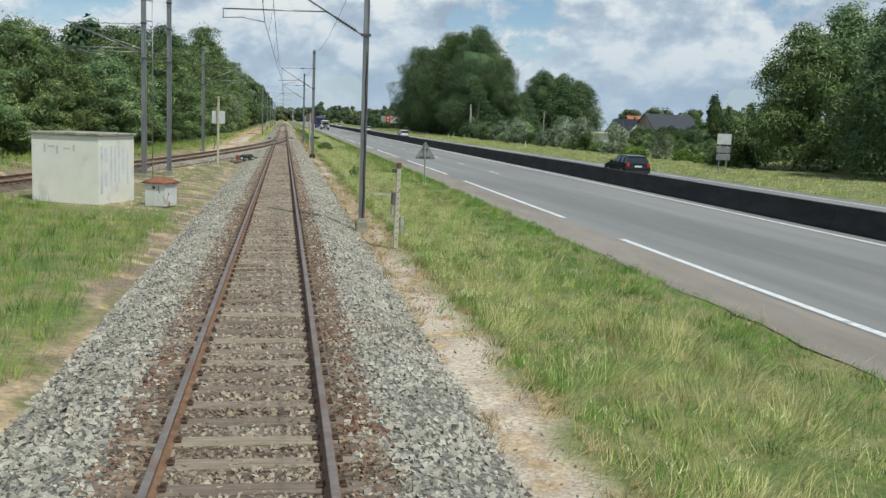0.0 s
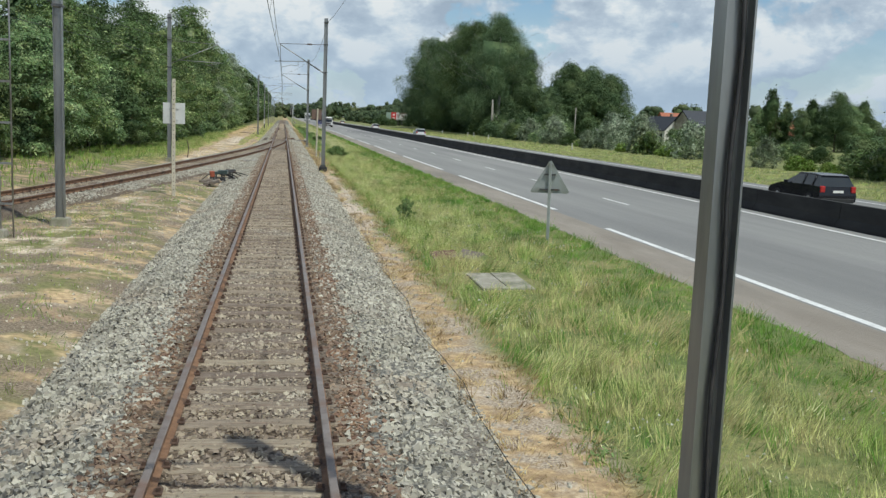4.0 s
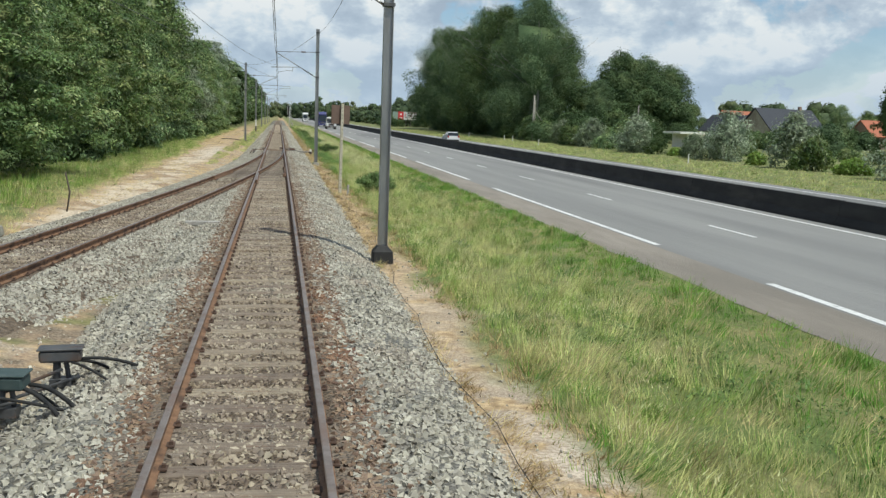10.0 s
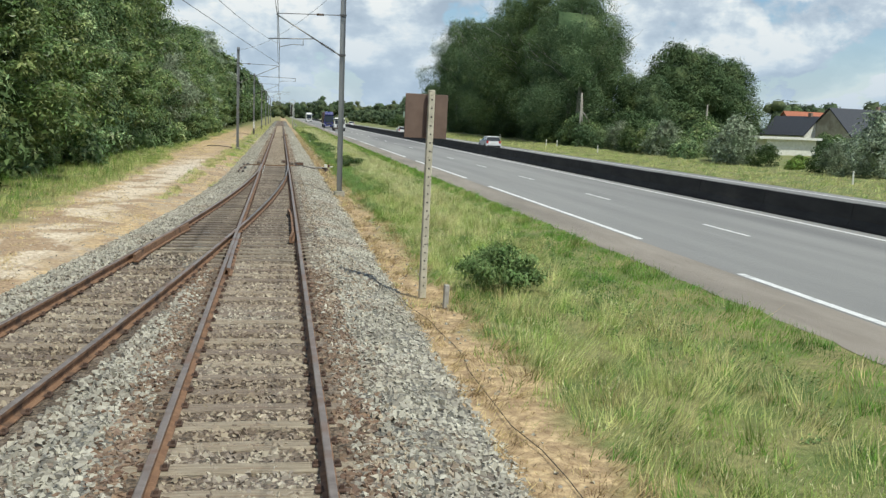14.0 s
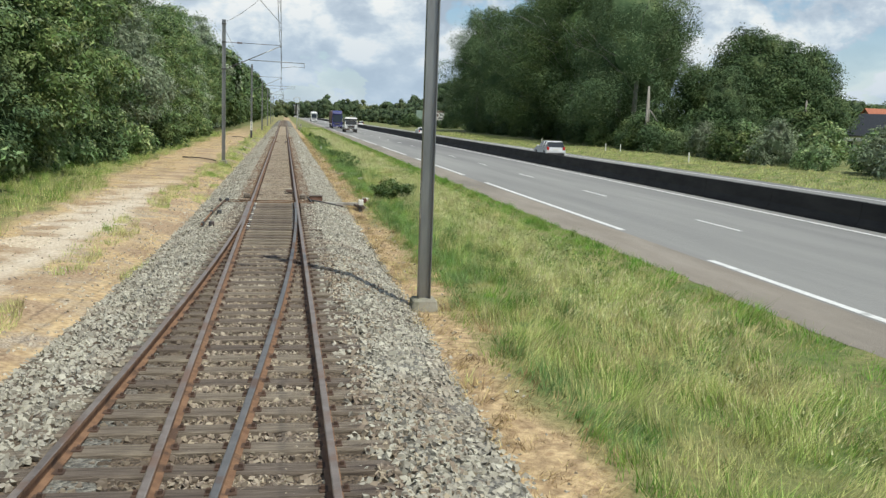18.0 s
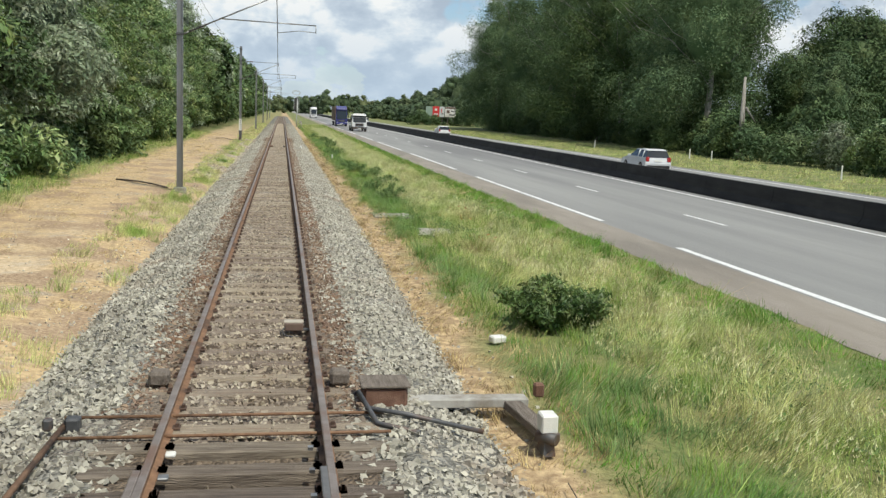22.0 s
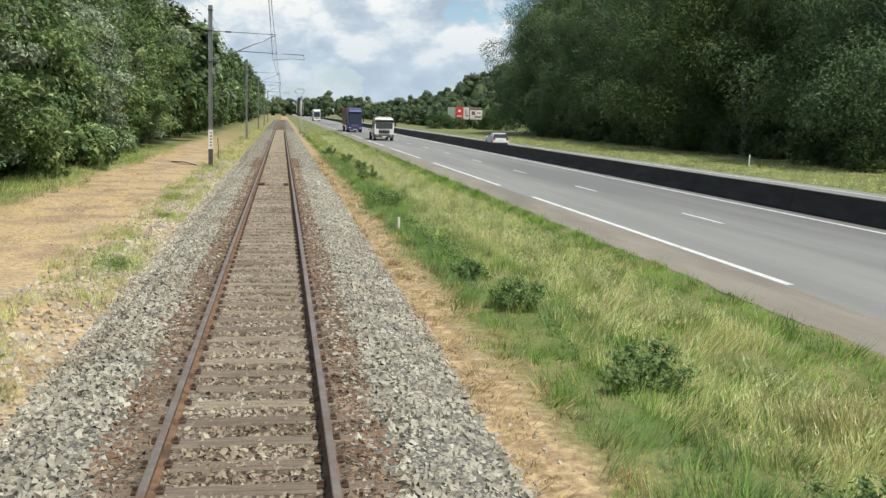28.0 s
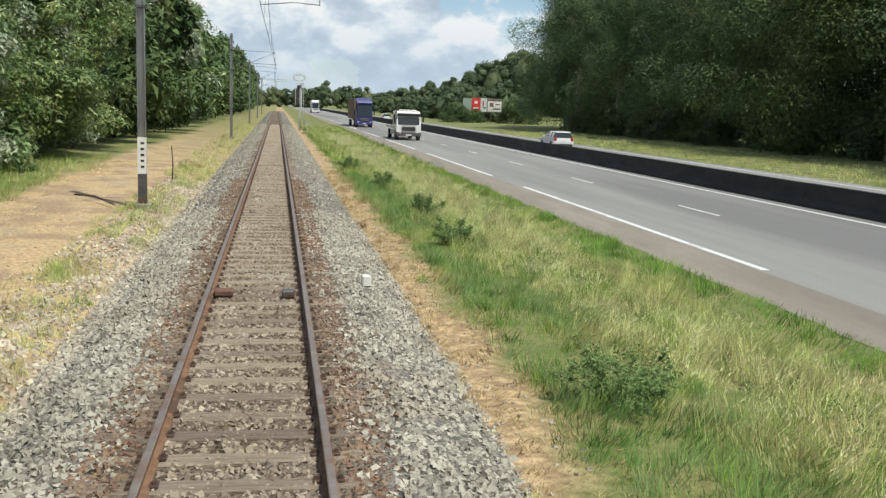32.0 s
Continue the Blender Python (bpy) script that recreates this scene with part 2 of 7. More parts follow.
M_WIRE = surface("oxidised_copper_wire", (0.045, 0.045, 0.05), (0.09, 0.085, 0.085), 8, 0.5, 0.5, 0.0)
M_INSUL = surface("brown_glazed_insulator", (0.05, 0.045, 0.045), (0.10, 0.09, 0.085), 8, 0.25, 0, 0.0)
M_WHITE = surface("white_paint", (0.66, 0.65, 0.60), (0.80, 0.79, 0.74), 3, 0.6, 0, 0.15, 40, stain=(0.50, 0.46, 0.38), sscale=1.6, slow=0.58, shigh=0.75)
M_CREAM = surface("cream_rendered_wall", (0.75, 0.73, 0.63), (0.82, 0.80, 0.72), 1.6, 0.85, 0, 0.25, 60, stain=(0.60, 0.60, 0.56), sscale=1.3, slow=0.56, shigh=0.72)
M_RUST = surface("rusted_sheet", (0.144, 0.068, 0.044), (0.238, 0.135, 0.094), 5, 0.85, 0.1, 0.5, 50, stain=(0.13, 0.07, 0.05), sscale=2)
M_SIGNBACK = surface("weathered_grey_sign_back", (0.27, 0.295, 0.28), (0.38, 0.40, 0.385), 3, 0.55, 0.1, 0.1, 30, stain=(0.22, 0.23, 0.20), sscale=1.5)
M_ORANGERUST = surface("orange_rusted_sheet", (0.20, 0.075, 0.042), (0.33, 0.14, 0.085), 5, 0.85, 0.0, 0.4, 50, stain=(0.14, 0.065, 0.045), sscale=2)
M_BROWNPLATE = surface("brown_painted_plate", (0.13, 0.085, 0.065), (0.18, 0.12, 0.095), 3, 0.7, 0, 0.1, 30)
M_CONCRETELID = surface("dusty_pale_lid", (0.38, 0.34, 0.28), (0.50, 0.45, 0.38), 6, 0.9, 0, 0.2, 40, stain=(0.30, 0.22, 0.16), sscale=3.0)
M_GREYPLATE = surface("pale_grey_plate", (0.50, 0.51, 0.50), (0.60, 0.61, 0.60), 3, 0.6, 0, 0.1, 30)
M_SLAB = surface("mossy_concrete_slab", (0.27, 0.25, 0.20), (0.40, 0.375, 0.31), 4, 0.95, 0, 0.5, 50, stain=(0.20, 0.20, 0.14), sscale=1.5)
M_OLDWOOD = surface("grey_old_timber", (0.13, 0.105, 0.085), (0.24, 0.20, 0.165), 4, 0.9, 0, 0.8, 18, stretch=(8, 0.8, 8))
M_BARK = surface("bark", (0.07, 0.055, 0.042), (0.15, 0.125, 0.10), 4, 0.95, 0, 1.0, 12, stretch=(1, 1, 0.25))
M_PALEBARK = surface("pale_bark", (0.22, 0.20, 0.17), (0.36, 0.34, 0.30), 4, 0.95, 0, 0.8, 12, stretch=(1, 1, 0.3))
M_TAR = surface("black_tarred_concrete", (0.012, 0.012, 0.013), (0.028, 0.027, 0.026), 5, 0.7, 0, 0.4, 40)
M_LICHEN = surface("lichen_spotted_concrete", (0.46, 0.42, 0.33), (0.62, 0.57, 0.46), 5, 0.95, 0, 0.5, 40, stain=(0.12, 0.10, 0.08), sscale=16, slow=0.60, shigh=0.66)
# dark tone and pale stain also paint shaded gaps and sunlit clumps into the leaves
M_LEAF = surface("green_foliage", (0.060, 0.116, 0.036), (0.205, 0.305, 0.098), 0.9, 0.45, 0, 0, stain=(0.43, 0.50, 0.20), sscale=1.0, slow=0.52, shigh=0.64, rand="Island", spread=0.38, leaf=0.30, coord="World", tree=0.30, gloss=0.4)
M_LEAFDARK = surface("dark_green_foliage", (0.049, 0.088, 0.036), (0.102, 0.157, 0.060), 0.30, 0.6, 0, 0, stain=(0.175, 0.225, 0.085), sscale=0.33, slow=0.50, shigh=0.70, rand="Island", spread=0.26, leaf=0.05, coord="World", tree=0.26, gloss=0.10)
M_LEAFSILVER = surface("silvery_foliage", (0.145, 0.195, 0.115), (0.34, 0.40, 0.255), 0.6, 0.45, 0, 0, stain=(0.46, 0.50, 0.37), sscale=1.2, slow=0.52, shigh=0.68, rand="Island", spread=0.4, leaf=0.3, coord="World", tree=0.24)
M_WEED = surface("grey_green_weeds", (0.115, 0.195, 0.062), (0.24, 0.33, 0.125), 1.5, 0.6, 0, 0, rand="Island", spread=0.35, leaf=0.3, coord="World", lift=0.3)
M_POPPY = surface("red_petals", (0.55, 0.03, 0.02), (0.75, 0.06, 0.03), 3, 0.6, 0, 0, rand="Island", spread=0.2, leaf=0.3)
M_LEAFBRIGHT = surface("bright_green_foliage", (0.13, 0.22, 0.035), (0.24, 0.32, 0.07), 0.8, 0.5, 0, 0, rand="Island", spread=0.4, leaf=0.3, coord="World")


def sward(name, stops, scale=1.1, shift=0.0, spread=0.35):
    """Grass whose tone drifts from tuft to tuft through the given colours, and varies from blade to blade."""
    m = surface(name, stops[0], stops[1], 3.0, 0.65, 0, 0, rand="Island", spread=spread, leaf=0.35, coord="World", lift=0.55)
    n, l = m.node_tree.nodes, m.node_tree.links
    pos = n.new("ShaderNodeNewGeometry").outputs["Position"]
    mp = n.new("ShaderNodeMapping")
    mp.inputs["Location"].default_value, mp.inputs["Scale"].default_value = (shift, shift * 2, 0), (1.0, 0.55, 0.25)
    l.new(pos, mp.inputs[0])
    t = n.new("ShaderNodeTexNoise")
    t.inputs["Scale"].default_value, t.inputs["Detail"].default_value, t.inputs["Roughness"].default_value = scale, 6.0, 0.72
    l.new(mp.outputs[0], t.inputs["Vector"])
    r = n.new("ShaderNodeValToRGB")
    e = r.color_ramp.elements
    while len(e) < len(stops):
        e.new(0.5)
    for i, c in enumerate(stops):
        e[i].position, e[i].color = 0.35 + 0.30 * i / (len(stops) - 1), (*c, 1)
    l.new(t.outputs["Fac"], r.inputs[0])
    hsv = next(q for q in n if q.type == "HUE_SAT")
    l.new(r.outputs[0], hsv.inputs["Color"])
    return m


M_GRASS = sward("green_grass", ((0.055, 0.135, 0.016), (0.12, 0.25, 0.034), (0.23, 0.35, 0.062), (0.36, 0.40, 0.115), (0.28, 0.29, 0.085)), 0.9, 0.0, 0.45)
M_SEEDGRASS = sward("pale_seeding_grass", ((0.23, 0.35, 0.065), (0.42, 0.51, 0.15), (0.64, 0.63, 0.27), (0.56, 0.53, 0.23), (0.38, 0.32, 0.14)), 0.8, 4.0, 0.45)
M_SHORTGRASS = sward("short_green_grass", ((0.045, 0.13, 0.014), (0.090, 0.225, 0.028), (0.155, 0.31, 0.042), (0.10, 0.21, 0.028), (0.20, 0.25, 0.06)), 0.8, 9.0, 0.4)
M_COOLGRASS = sward("cool_green_grass", ((0.085, 0.17, 0.045), (0.16, 0.275, 0.085), (0.25, 0.37, 0.135), (0.19, 0.30, 0.10), (0.29, 0.37, 0.15)), 0.8, 6.0, 0.45)
M_TURF = sward("bright_green_turf", ((0.080, 0.21, 0.022), (0.14, 0.325, 0.040), (0.22, 0.42, 0.060), (0.17, 0.34, 0.045), (0.28, 0.38, 0.085)), 0.8, 9.0, 0.4)
M_BROWNSTRAW = sward("brown_dry_grass", ((0.20, 0.125, 0.06), (0.40, 0.28, 0.135), (0.62, 0.48, 0.26), (0.44, 0.31, 0.155), (0.27, 0.20, 0.085)), 1.6, 2.0, 0.5)
M_SEEDHEAD = sward("pale_seed_heads", ((0.44, 0.54, 0.20), (0.60, 0.65, 0.29), (0.74, 0.72, 0.42), (0.66, 0.60, 0.34), (0.52, 0.43, 0.25)), 0.8, 5.0, 0.3)
M_STRAW = sward("dry_straw_grass", ((0.30, 0.20, 0.095), (0.55, 0.41, 0.205), (0.78, 0.635, 0.35), (0.63, 0.475, 0.235), (0.36, 0.24, 0.12)), 0.9, 2.0, 0.42)
M_HEDGE = surface("far_woodland", (0.052, 0.082, 0.044), (0.110, 0.145, 0.070), 0.10, 0.8, 0, 0, stain=(0.155, 0.175, 0.080), sscale=0.05, slow=0.54, shigh=0.68, rand="Island", spread=0.25, leaf=0.1, coord="World")
M_CARBLACK = surface("black_car_paint", (0.012, 0.012, 0.016), (0.02, 0.02, 0.024), 2, 0.2, 0.2, 0)
M_CARWHITE = surface("white_car_paint", (0.74, 0.74, 0.74), (0.80, 0.80, 0.80), 2, 0.25, 0, 0)
M_CARSILVER = surface("silver_car_paint", (0.66, 0.67, 0.68), (0.72, 0.73, 0.74), 2, 0.3, 0.05, 0)
M_LORRYBLUE = surface("blue_lorry_paint", (0.035, 0.04, 0.17), (0.05, 0.055, 0.22), 2, 0.3, 0, 0)
M_TARP = surface("brown_lorry_tarpaulin", (0.16, 0.10, 0.09), (0.22, 0.15, 0.13), 1, 0.6, 0, 0.1, 5)
M_RUBBER = surface("tyre_rubber", (0.015, 0.015, 0.015), (0.03, 0.03, 0.03), 8, 0.85, 0, 0)
M_GLASS = glass("window_glass")
M_LAMPRED = surface("red_lamp_lens", (0.35, 0.02, 0.02), (0.45, 0.03, 0.03), 4, 0.2, 0, 0)
M_LAMPCLEAR = surface("clear_lamp_lens", (0.55, 0.55, 0.55), (0.65, 0.65, 0.65), 4, 0.1, 0, 0)
M_RED = surface("red_sign_paint", (0.55, 0.03, 0.035), (0.62, 0.05, 0.05), 2, 0.5, 0, 0)
M_ORANGE = surface("orange_red_paint", (0.30, 0.075, 0.04), (0.40, 0.11, 0.06), 6, 0.6, 0, 0.1, 40)
M_TEAL = surface("dark_teal_casting", (0.045, 0.075, 0.075), (0.08, 0.11, 0.105), 6, 0.6, 0.1, 0.2, 40)
M_SLATE = surface("dark_slate_roof", (0.028, 0.032, 0.042), (0.05, 0.055, 0.068), 6, 0.7, 0, 0.3, 20)
M_TILE = surface("orange_tile_roof", (0.33, 0.11, 0.06), (0.45, 0.17, 0.10), 6, 0.85, 0, 0.4, 20)
M_BRICK = surface("brown_brick_wall", (0.24, 0.16, 0.12), (0.34, 0.25, 0.20), 8, 0.9, 0, 0.3, 30)


def ground_material():
    """Soil and turf: dry straw beside the ballast, green verge further out, pale stony path on the forest side."""
    m = bpy.data.materials.new("trackside_ground")
    m.use_nodes = True
    n, l = m.node_tree.nodes, m.node_tree.links
    b = n["Principled BSDF"]
    b.inputs["Roughness"].default_value = 0.95
    pos = n.new("ShaderNodeNewGeometry").outputs["Position"]
    s = n.new("ShaderNodeSeparateXYZ")
    l.new(pos, s.inputs[0])

    def nz(scale, detail=5.0):
        t = n.new("ShaderNodeTexNoise")
        t.inputs["Scale"].default_value, t.inputs["Detail"].default_value = scale, detail
        l.new(pos, t.inputs["Vector"])
        return t.outputs["Fac"]

    def mth(op, x, y):
        q = n.new("ShaderNodeMath")
        q.operation = op
        for i, v in enumerate((x, y)):
            if isinstance(v, (int, float)):
                q.inputs[i].default_value = v
            else:
                l.new(v, q.inputs[i])
        return q.outputs[0]

    def ramp(v, lo, hi, c0, c1):
        q = n.new("ShaderNodeMapRange")
        q.inputs["From Min"].default_value, q.inputs["From Max"].default_value = lo, hi
        l.new(v, q.inputs[0])
        return mix(q.outputs[0], c0, c1)

    def ramp_value(v, lo, hi, a, c):
        q = n.new("ShaderNodeMapRange")
        for key, w in (("From Min", lo), ("From Max", hi), ("To Min", a), ("To Max", c)):
            q.inputs[key].default_value = w
        l.new(v, q.inputs[0])
        return q.outputs[0]

    def mix(f, c0, c1):
        q = n.new("ShaderNodeMix")
        q.data_type = "RGBA"
        for i, v in ((0, f), (6, c0), (7, c1)):
            if isinstance(v, tuple):
                q.inputs[i].default_value = (*v, 1)
            else:
                l.new(v, q.inputs[i])
        return q.outputs[2]

    fine, broad = nz(9.0), nz(0.45)
    green = ramp(nz(0.8), 0.40, 0.60, ramp(fine, 0.3, 0.7, (0.085, 0.13, 0.030), (0.17, 0.21, 0.060)), ramp(fine, 0.3, 0.7, (0.16, 0.16, 0.060), (0.30, 0.28, 0.11)))
    straw = ramp(fine, 0.3, 0.7, (0.36, 0.240, 0.130), (0.70, 0.525, 0.30))
    stony = ramp(nz(30.0), 0.35, 0.65, (0.22, 0.165, 0.12), (0.56, 0.47, 0.36))
    dry = ramp(nz(4.0, 8.0), 0.42, 0.60, ramp(fine, 0.3, 0.7, (0.25, 0.165, 0.09), (0.46, 0.33, 0.185)), straw)
    straw = ramp(mth("SUBTRACT", nz(1.6), ramp_value(s.outputs["Y"], 145.0, 170.0, 0.0, 0.10)), 0.50, 0.66, straw, stony)
    straw = ramp(broad, 0.52, 0.70, straw, ramp(nz(14.0), 0.4, 0.6, (0.28, 0.20, 0.13), (0.55, 0.45, 0.32)))
    warped = mth("ADD", s.outputs["X"], mth("MULTIPLY", mth("SUBTRACT", broad, 0.5), 2.2))
    pale = ramp(nz(11.0), 0.35, 0.65, (0.48, 0.36, 0.24), (0.80, 0.70, 0.55))
    band = mth("SUBTRACT", mth("ABSOLUTE", mth("ADD", warped, 5.3), 0.0), mth("MULTIPLY", nz(0.9), 1.6))
    pale = ramp(mth("ADD", s.outputs["Y"], mth("MULTIPLY", nz(0.3), 20.0)), 150.0, 170.0, pale, straw)
    straw = ramp(band, -0.25, 0.25, pale, straw)
    bare = ramp(nz(16.0), 0.35, 0.65, (0.27, 0.175, 0.105), (0.50, 0.37, 0.24))
    straw = ramp(nz(0.62), 0.49, 0.58, straw, bare)
    chalk = ramp(nz(13.0), 0.35, 0.65, (0.52, 0.42, 0.31), (0.76, 0.68, 0.57))
    spot = mth("ADD", mth("ADD", mth("ABSOLUTE", mth("MULTIPLY", mth("SUBTRACT", s.outputs["Y"], 137.0), 0.075), 0.0), mth("ABSOLUTE", mth("ADD", s.outputs["X"], 4.9), 0.0)), mth("MULTIPLY", nz(1.1), 2.4))
    straw = ramp(spot, 1.55, 2.35, chalk, straw)
    straw = ramp(s.outputs["Y"], 240.0, 320.0, straw, ramp(fine, 0.3, 0.7, (0.17, 0.17, 0.06), (0.34, 0.30, 0.13)))
    dusty = ramp(nz(18.0), 0.35, 0.65, (0.40, 0.315, 0.235), (0.70, 0.60, 0.48))
    dry = ramp(mth("ADD", s.outputs["Y"], mth("MULTIPLY", broad, 20.0)), 78.0, 96.0, ramp(mth("SUBTRACT", nz(0.9), mth("MULTIPLY", mth("SUBTRACT", ramp_value(s.outputs["Y"], 21.0, 27.0, 0.0, 1.0), ramp_value(s.outputs["Y"], 50.0, 58.0, 0.0, 1.0)), 0.16)), 0.40, 0.54, ramp(nz(1.7), 0.45, 0.55, dry, stony), dusty), dry)
    right = ramp(warped, 3.1, 3.7, dry, green)
    wide = mth("ADD", warped, ramp_value(s.outputs["Y"], 140.0, 165.0, 0.0, 1.0))
    left = ramp(wide, -7.3, -6.5, green, straw)
    earth = ramp(nz(26.0), 0.35, 0.65, (0.115, 0.085, 0.056), (0.33, 0.26, 0.185))
    soil = ramp(nz(1.3), 0.48, 0.62, ramp(nz(0.7), 0.46, 0.60, earth, ramp(fine, 0.3, 0.7, (0.13, 0.135, 0.05), (0.27, 0.25, 0.105))), straw)
    soil = ramp(warped, -15.0, -12.5, green, soil)
    left = ramp(mth("ADD", s.outputs["Y"], mth("MULTIPLY", broad, 14.0)), 84.0, 94.0, soil, left)
    near = ramp(mth("ADD", s.outputs["Y"], mth("MULTIPLY", mth("SUBTRACT", broad, 0.5), 18.0)), 30.0, 38.0, green, left)
    left = ramp(warped, -3.4, -2.9, near, left)
    l.new(ramp(s.outputs["X"], -0.1, 0.1, left, right), b.inputs["Base Color"])
    bp = n.new("ShaderNodeBump")
    bp.inputs["Strength"].default_value, bp.inputs["Distance"].default_value = 0.8, 0.04
    l.new(nz(20.0, 8.0), bp.inputs["Height"])
    l.new(bp.outputs[0], b.inputs["Normal"])
    return m


M_GROUND = ground_material()

# ---- building tools ----
RNG = np.random.default_rng(7)


def box(bm, c, s, rz=0.0, rx=0.0, ry=0.0, taper=1.0, bevel=0.0):
    """A block of size s centred at c; taper narrows its top; bevel rounds its edges."""
    rot = Euler((rx, ry, rz)).to_matrix()
    vs = []
    for dz in (-0.5, 0.5):
        k = taper if dz > 0 else 1.0
        for dx, dy in ((-0.5, -0.5), (0.5, -0.5), (0.5, 0.5), (-0.5, 0.5)):
            vs.append(bm.verts.new(Vector(c) + rot @ Vector((dx * s[0] * k, dy * s[1] * k, dz * s[2]))))
    fs = [bm.faces.new([vs[i] for i in f]) for f in ((3, 2, 1, 0), (4, 5, 6, 7), (0, 1, 5, 4), (1, 2, 6, 5), (2, 3, 7, 6), (3, 0, 4, 7))]
    if bevel:
        bmesh.ops.bevel(bm, geom=list({e for f in fs for e in f.edges}), offset=bevel, segments=1, affect="EDGES")
    return fs


def tube(bm, p, q, r0, r1=None, n=8, caps=True):
    """A round bar from p to q, tapering from r0 to r1."""
    r1 = r0 if r1 is None else r1
    p, q = Vector(p), Vector(q)
    t = (q - p).normalized()
    u = t.orthogonal().normalized()
    v = t.cross(u)
    a, b = [], []
    for i in range(n):
        w = u * math.cos(2 * math.pi * i / n) + v * math.sin(2 * math.pi * i / n)
        a.append(bm.verts.new(p + w * r0))
        b.append(bm.verts.new(q + w * r1))
    for i in range(n):
        f = bm.faces.new((a[i], a[(i + 1) % n], b[(i + 1) % n], b[i]))
        f.smooth = True
    if caps:
        bm.faces.new(a[::-1])
        bm.faces.new(b)


def pipe(bm, points, r, n=6):
    """One round bar swept along the points."""
    pts = [Vector(p) for p in points]
    rings, u = [], None
    for i, p in enumerate(pts):
        t = (pts[min(i + 1, len(pts) - 1)] - pts[max(i - 1, 0)]).normalized()
        u = t.orthogonal().normalized() if u is None else (u - t * u.dot(t)).normalized()
        v = t.cross(u)
        rings.append([bm.verts.new(p + (u * math.cos(2 * math.pi * k / n) + v * math.sin(2 * math.pi * k / n)) * r) for k in range(n)])
    for a, b in zip(rings, rings[1:]):
        for k in range(n):
            bm.faces.new((a[k], a[(k + 1) % n], b[(k + 1) % n], b[k])).smooth = True
    bm.faces.new(rings[0][::-1])
    bm.faces.new(rings[-1])


def part(name, bm, material, parent=None, label="", at=None):
    """Links a bmesh as one mesh object, under its thing or part."""
    me = bpy.data.meshes.new(name)
    bmesh.ops.recalc_face_normals(bm, faces=bm.faces[:])
    bm.to_mesh(me)
    bm.free()
    for m in material if isinstance(material, (list, tuple)) else (material,):
        me.materials.append(m)
    ob = new(name, me)
    if at is not None:
        ob.matrix_basis = at
    if parent is not None:
        ob.parent = parent
    if label:
        tagged(ob, label)
    return ob


def thing(name, label, category, at=None, group="", kind=""):
    ob = new(name)
    ob.empty_display_size = 0.2
    if at is not None:
        ob.matrix_basis = at
    return tagged(ob, label, category, group, kind)


def tri_mesh(name, verts, tris, material, slots=None, smooth_from=None):
    """A mesh from arrays of vertices and triangles."""
    me = bpy.data.meshes.new(name)
    verts, tris = np.asarray(verts, np.float32), np.asarray(tris, np.int32)
    me.vertices.add(len(verts))
    me.vertices.foreach_set("co", verts.ravel())
    me.loops.add(tris.size)
    me.loops.foreach_set("vertex_index", tris.ravel())
    me.polygons.add(len(tris))
    me.polygons.foreach_set("loop_start", np.arange(0, tris.size, 3, dtype=np.int32))
    for m in material if isinstance(material, (list, tuple)) else (material,):
        me.materials.append(m)
    if slots is not None:
        me.polygons.foreach_set("material_index", np.asarray(slots, np.int32))
    me.polygons.foreach_set("use_smooth", np.arange(len(tris)) >= (len(tris) if smooth_from is None else smooth_from))
    me.update()
    me.validate()
    return me


def sheet(name, xs, ys, height, material, smooth=True):
    """A grid over xs and ys with z = height(x, y)."""
    X, Y = np.meshgrid(np.asarray(xs, float), np.asarray(ys, float))
    Z = height(X, Y)
    V = np.stack([X, Y, Z], -1).reshape(-1, 3)
    nx, ny = len(xs), len(ys)
    i = (np.arange(ny - 1)[:, None] * nx + np.arange(nx - 1)[None]).ravel()
    tris = np.concatenate([np.stack([i, i + 1, i + nx + 1], 1), np.stack([i, i + nx + 1, i + nx], 1)])
    me = tri_mesh(name, V, tris, material)
    if smooth:
        me.polygons.foreach_set("use_smooth", np.ones(len(tris), bool))
    return new(name, me)


# ---- the lie of the land ----
def wobble(x, y, s=1.0):
    return np.sin(x * 1.3 * s + 0.7 * np.sin(y * 0.61 * s)) * 0.5 + np.sin(y * 0.83 * s + 1.9 * np.sin(x * 0.47 * s)) * 0.5


def siding_offset(y):
    """How far the siding's centre line lies left of the main track's."""
    y = np.asarray(y, float)
    d = np.where(y < 142.5, (142.5 - y) ** 2 / 720, 0.0)
    return np.where(y < 110, 1.467 + 0.0903 * (110 - y) + (110 - np.maximum(y, 30)) ** 2 / 1300 + np.where(y < 30, (30 - y) * 0.123, 0), d)


def flare(y):
    """The road lies a little closer to the line at its near end."""
    return -0.45 * np.clip((62 - np.asarray(y, float)) / 45, 0, 1)


PX = (-2000, -60, -25, -14, -9, -6, -4.2, -3.2, -2.6, -1.2, 1.2, 2.6, 3.3, 4.5, 6.0, 7.6, 8.5, 8.75, 9.1, 9.8, 29.0, 30.2, 34.0, 46.0, 90.0, 2000)
PZ = (0.6, 0.6, 0.3, 0.05, -0.12, -0.20, -0.26, -0.34, -0.46, -0.55, -0.55, -0.46, -0.43, -0.46, -0.42, -0.33, -0.235, -0.213, -0.224, -0.42, -0.42, -0.24, -0.22, -0.1, 0.0, 0.0)


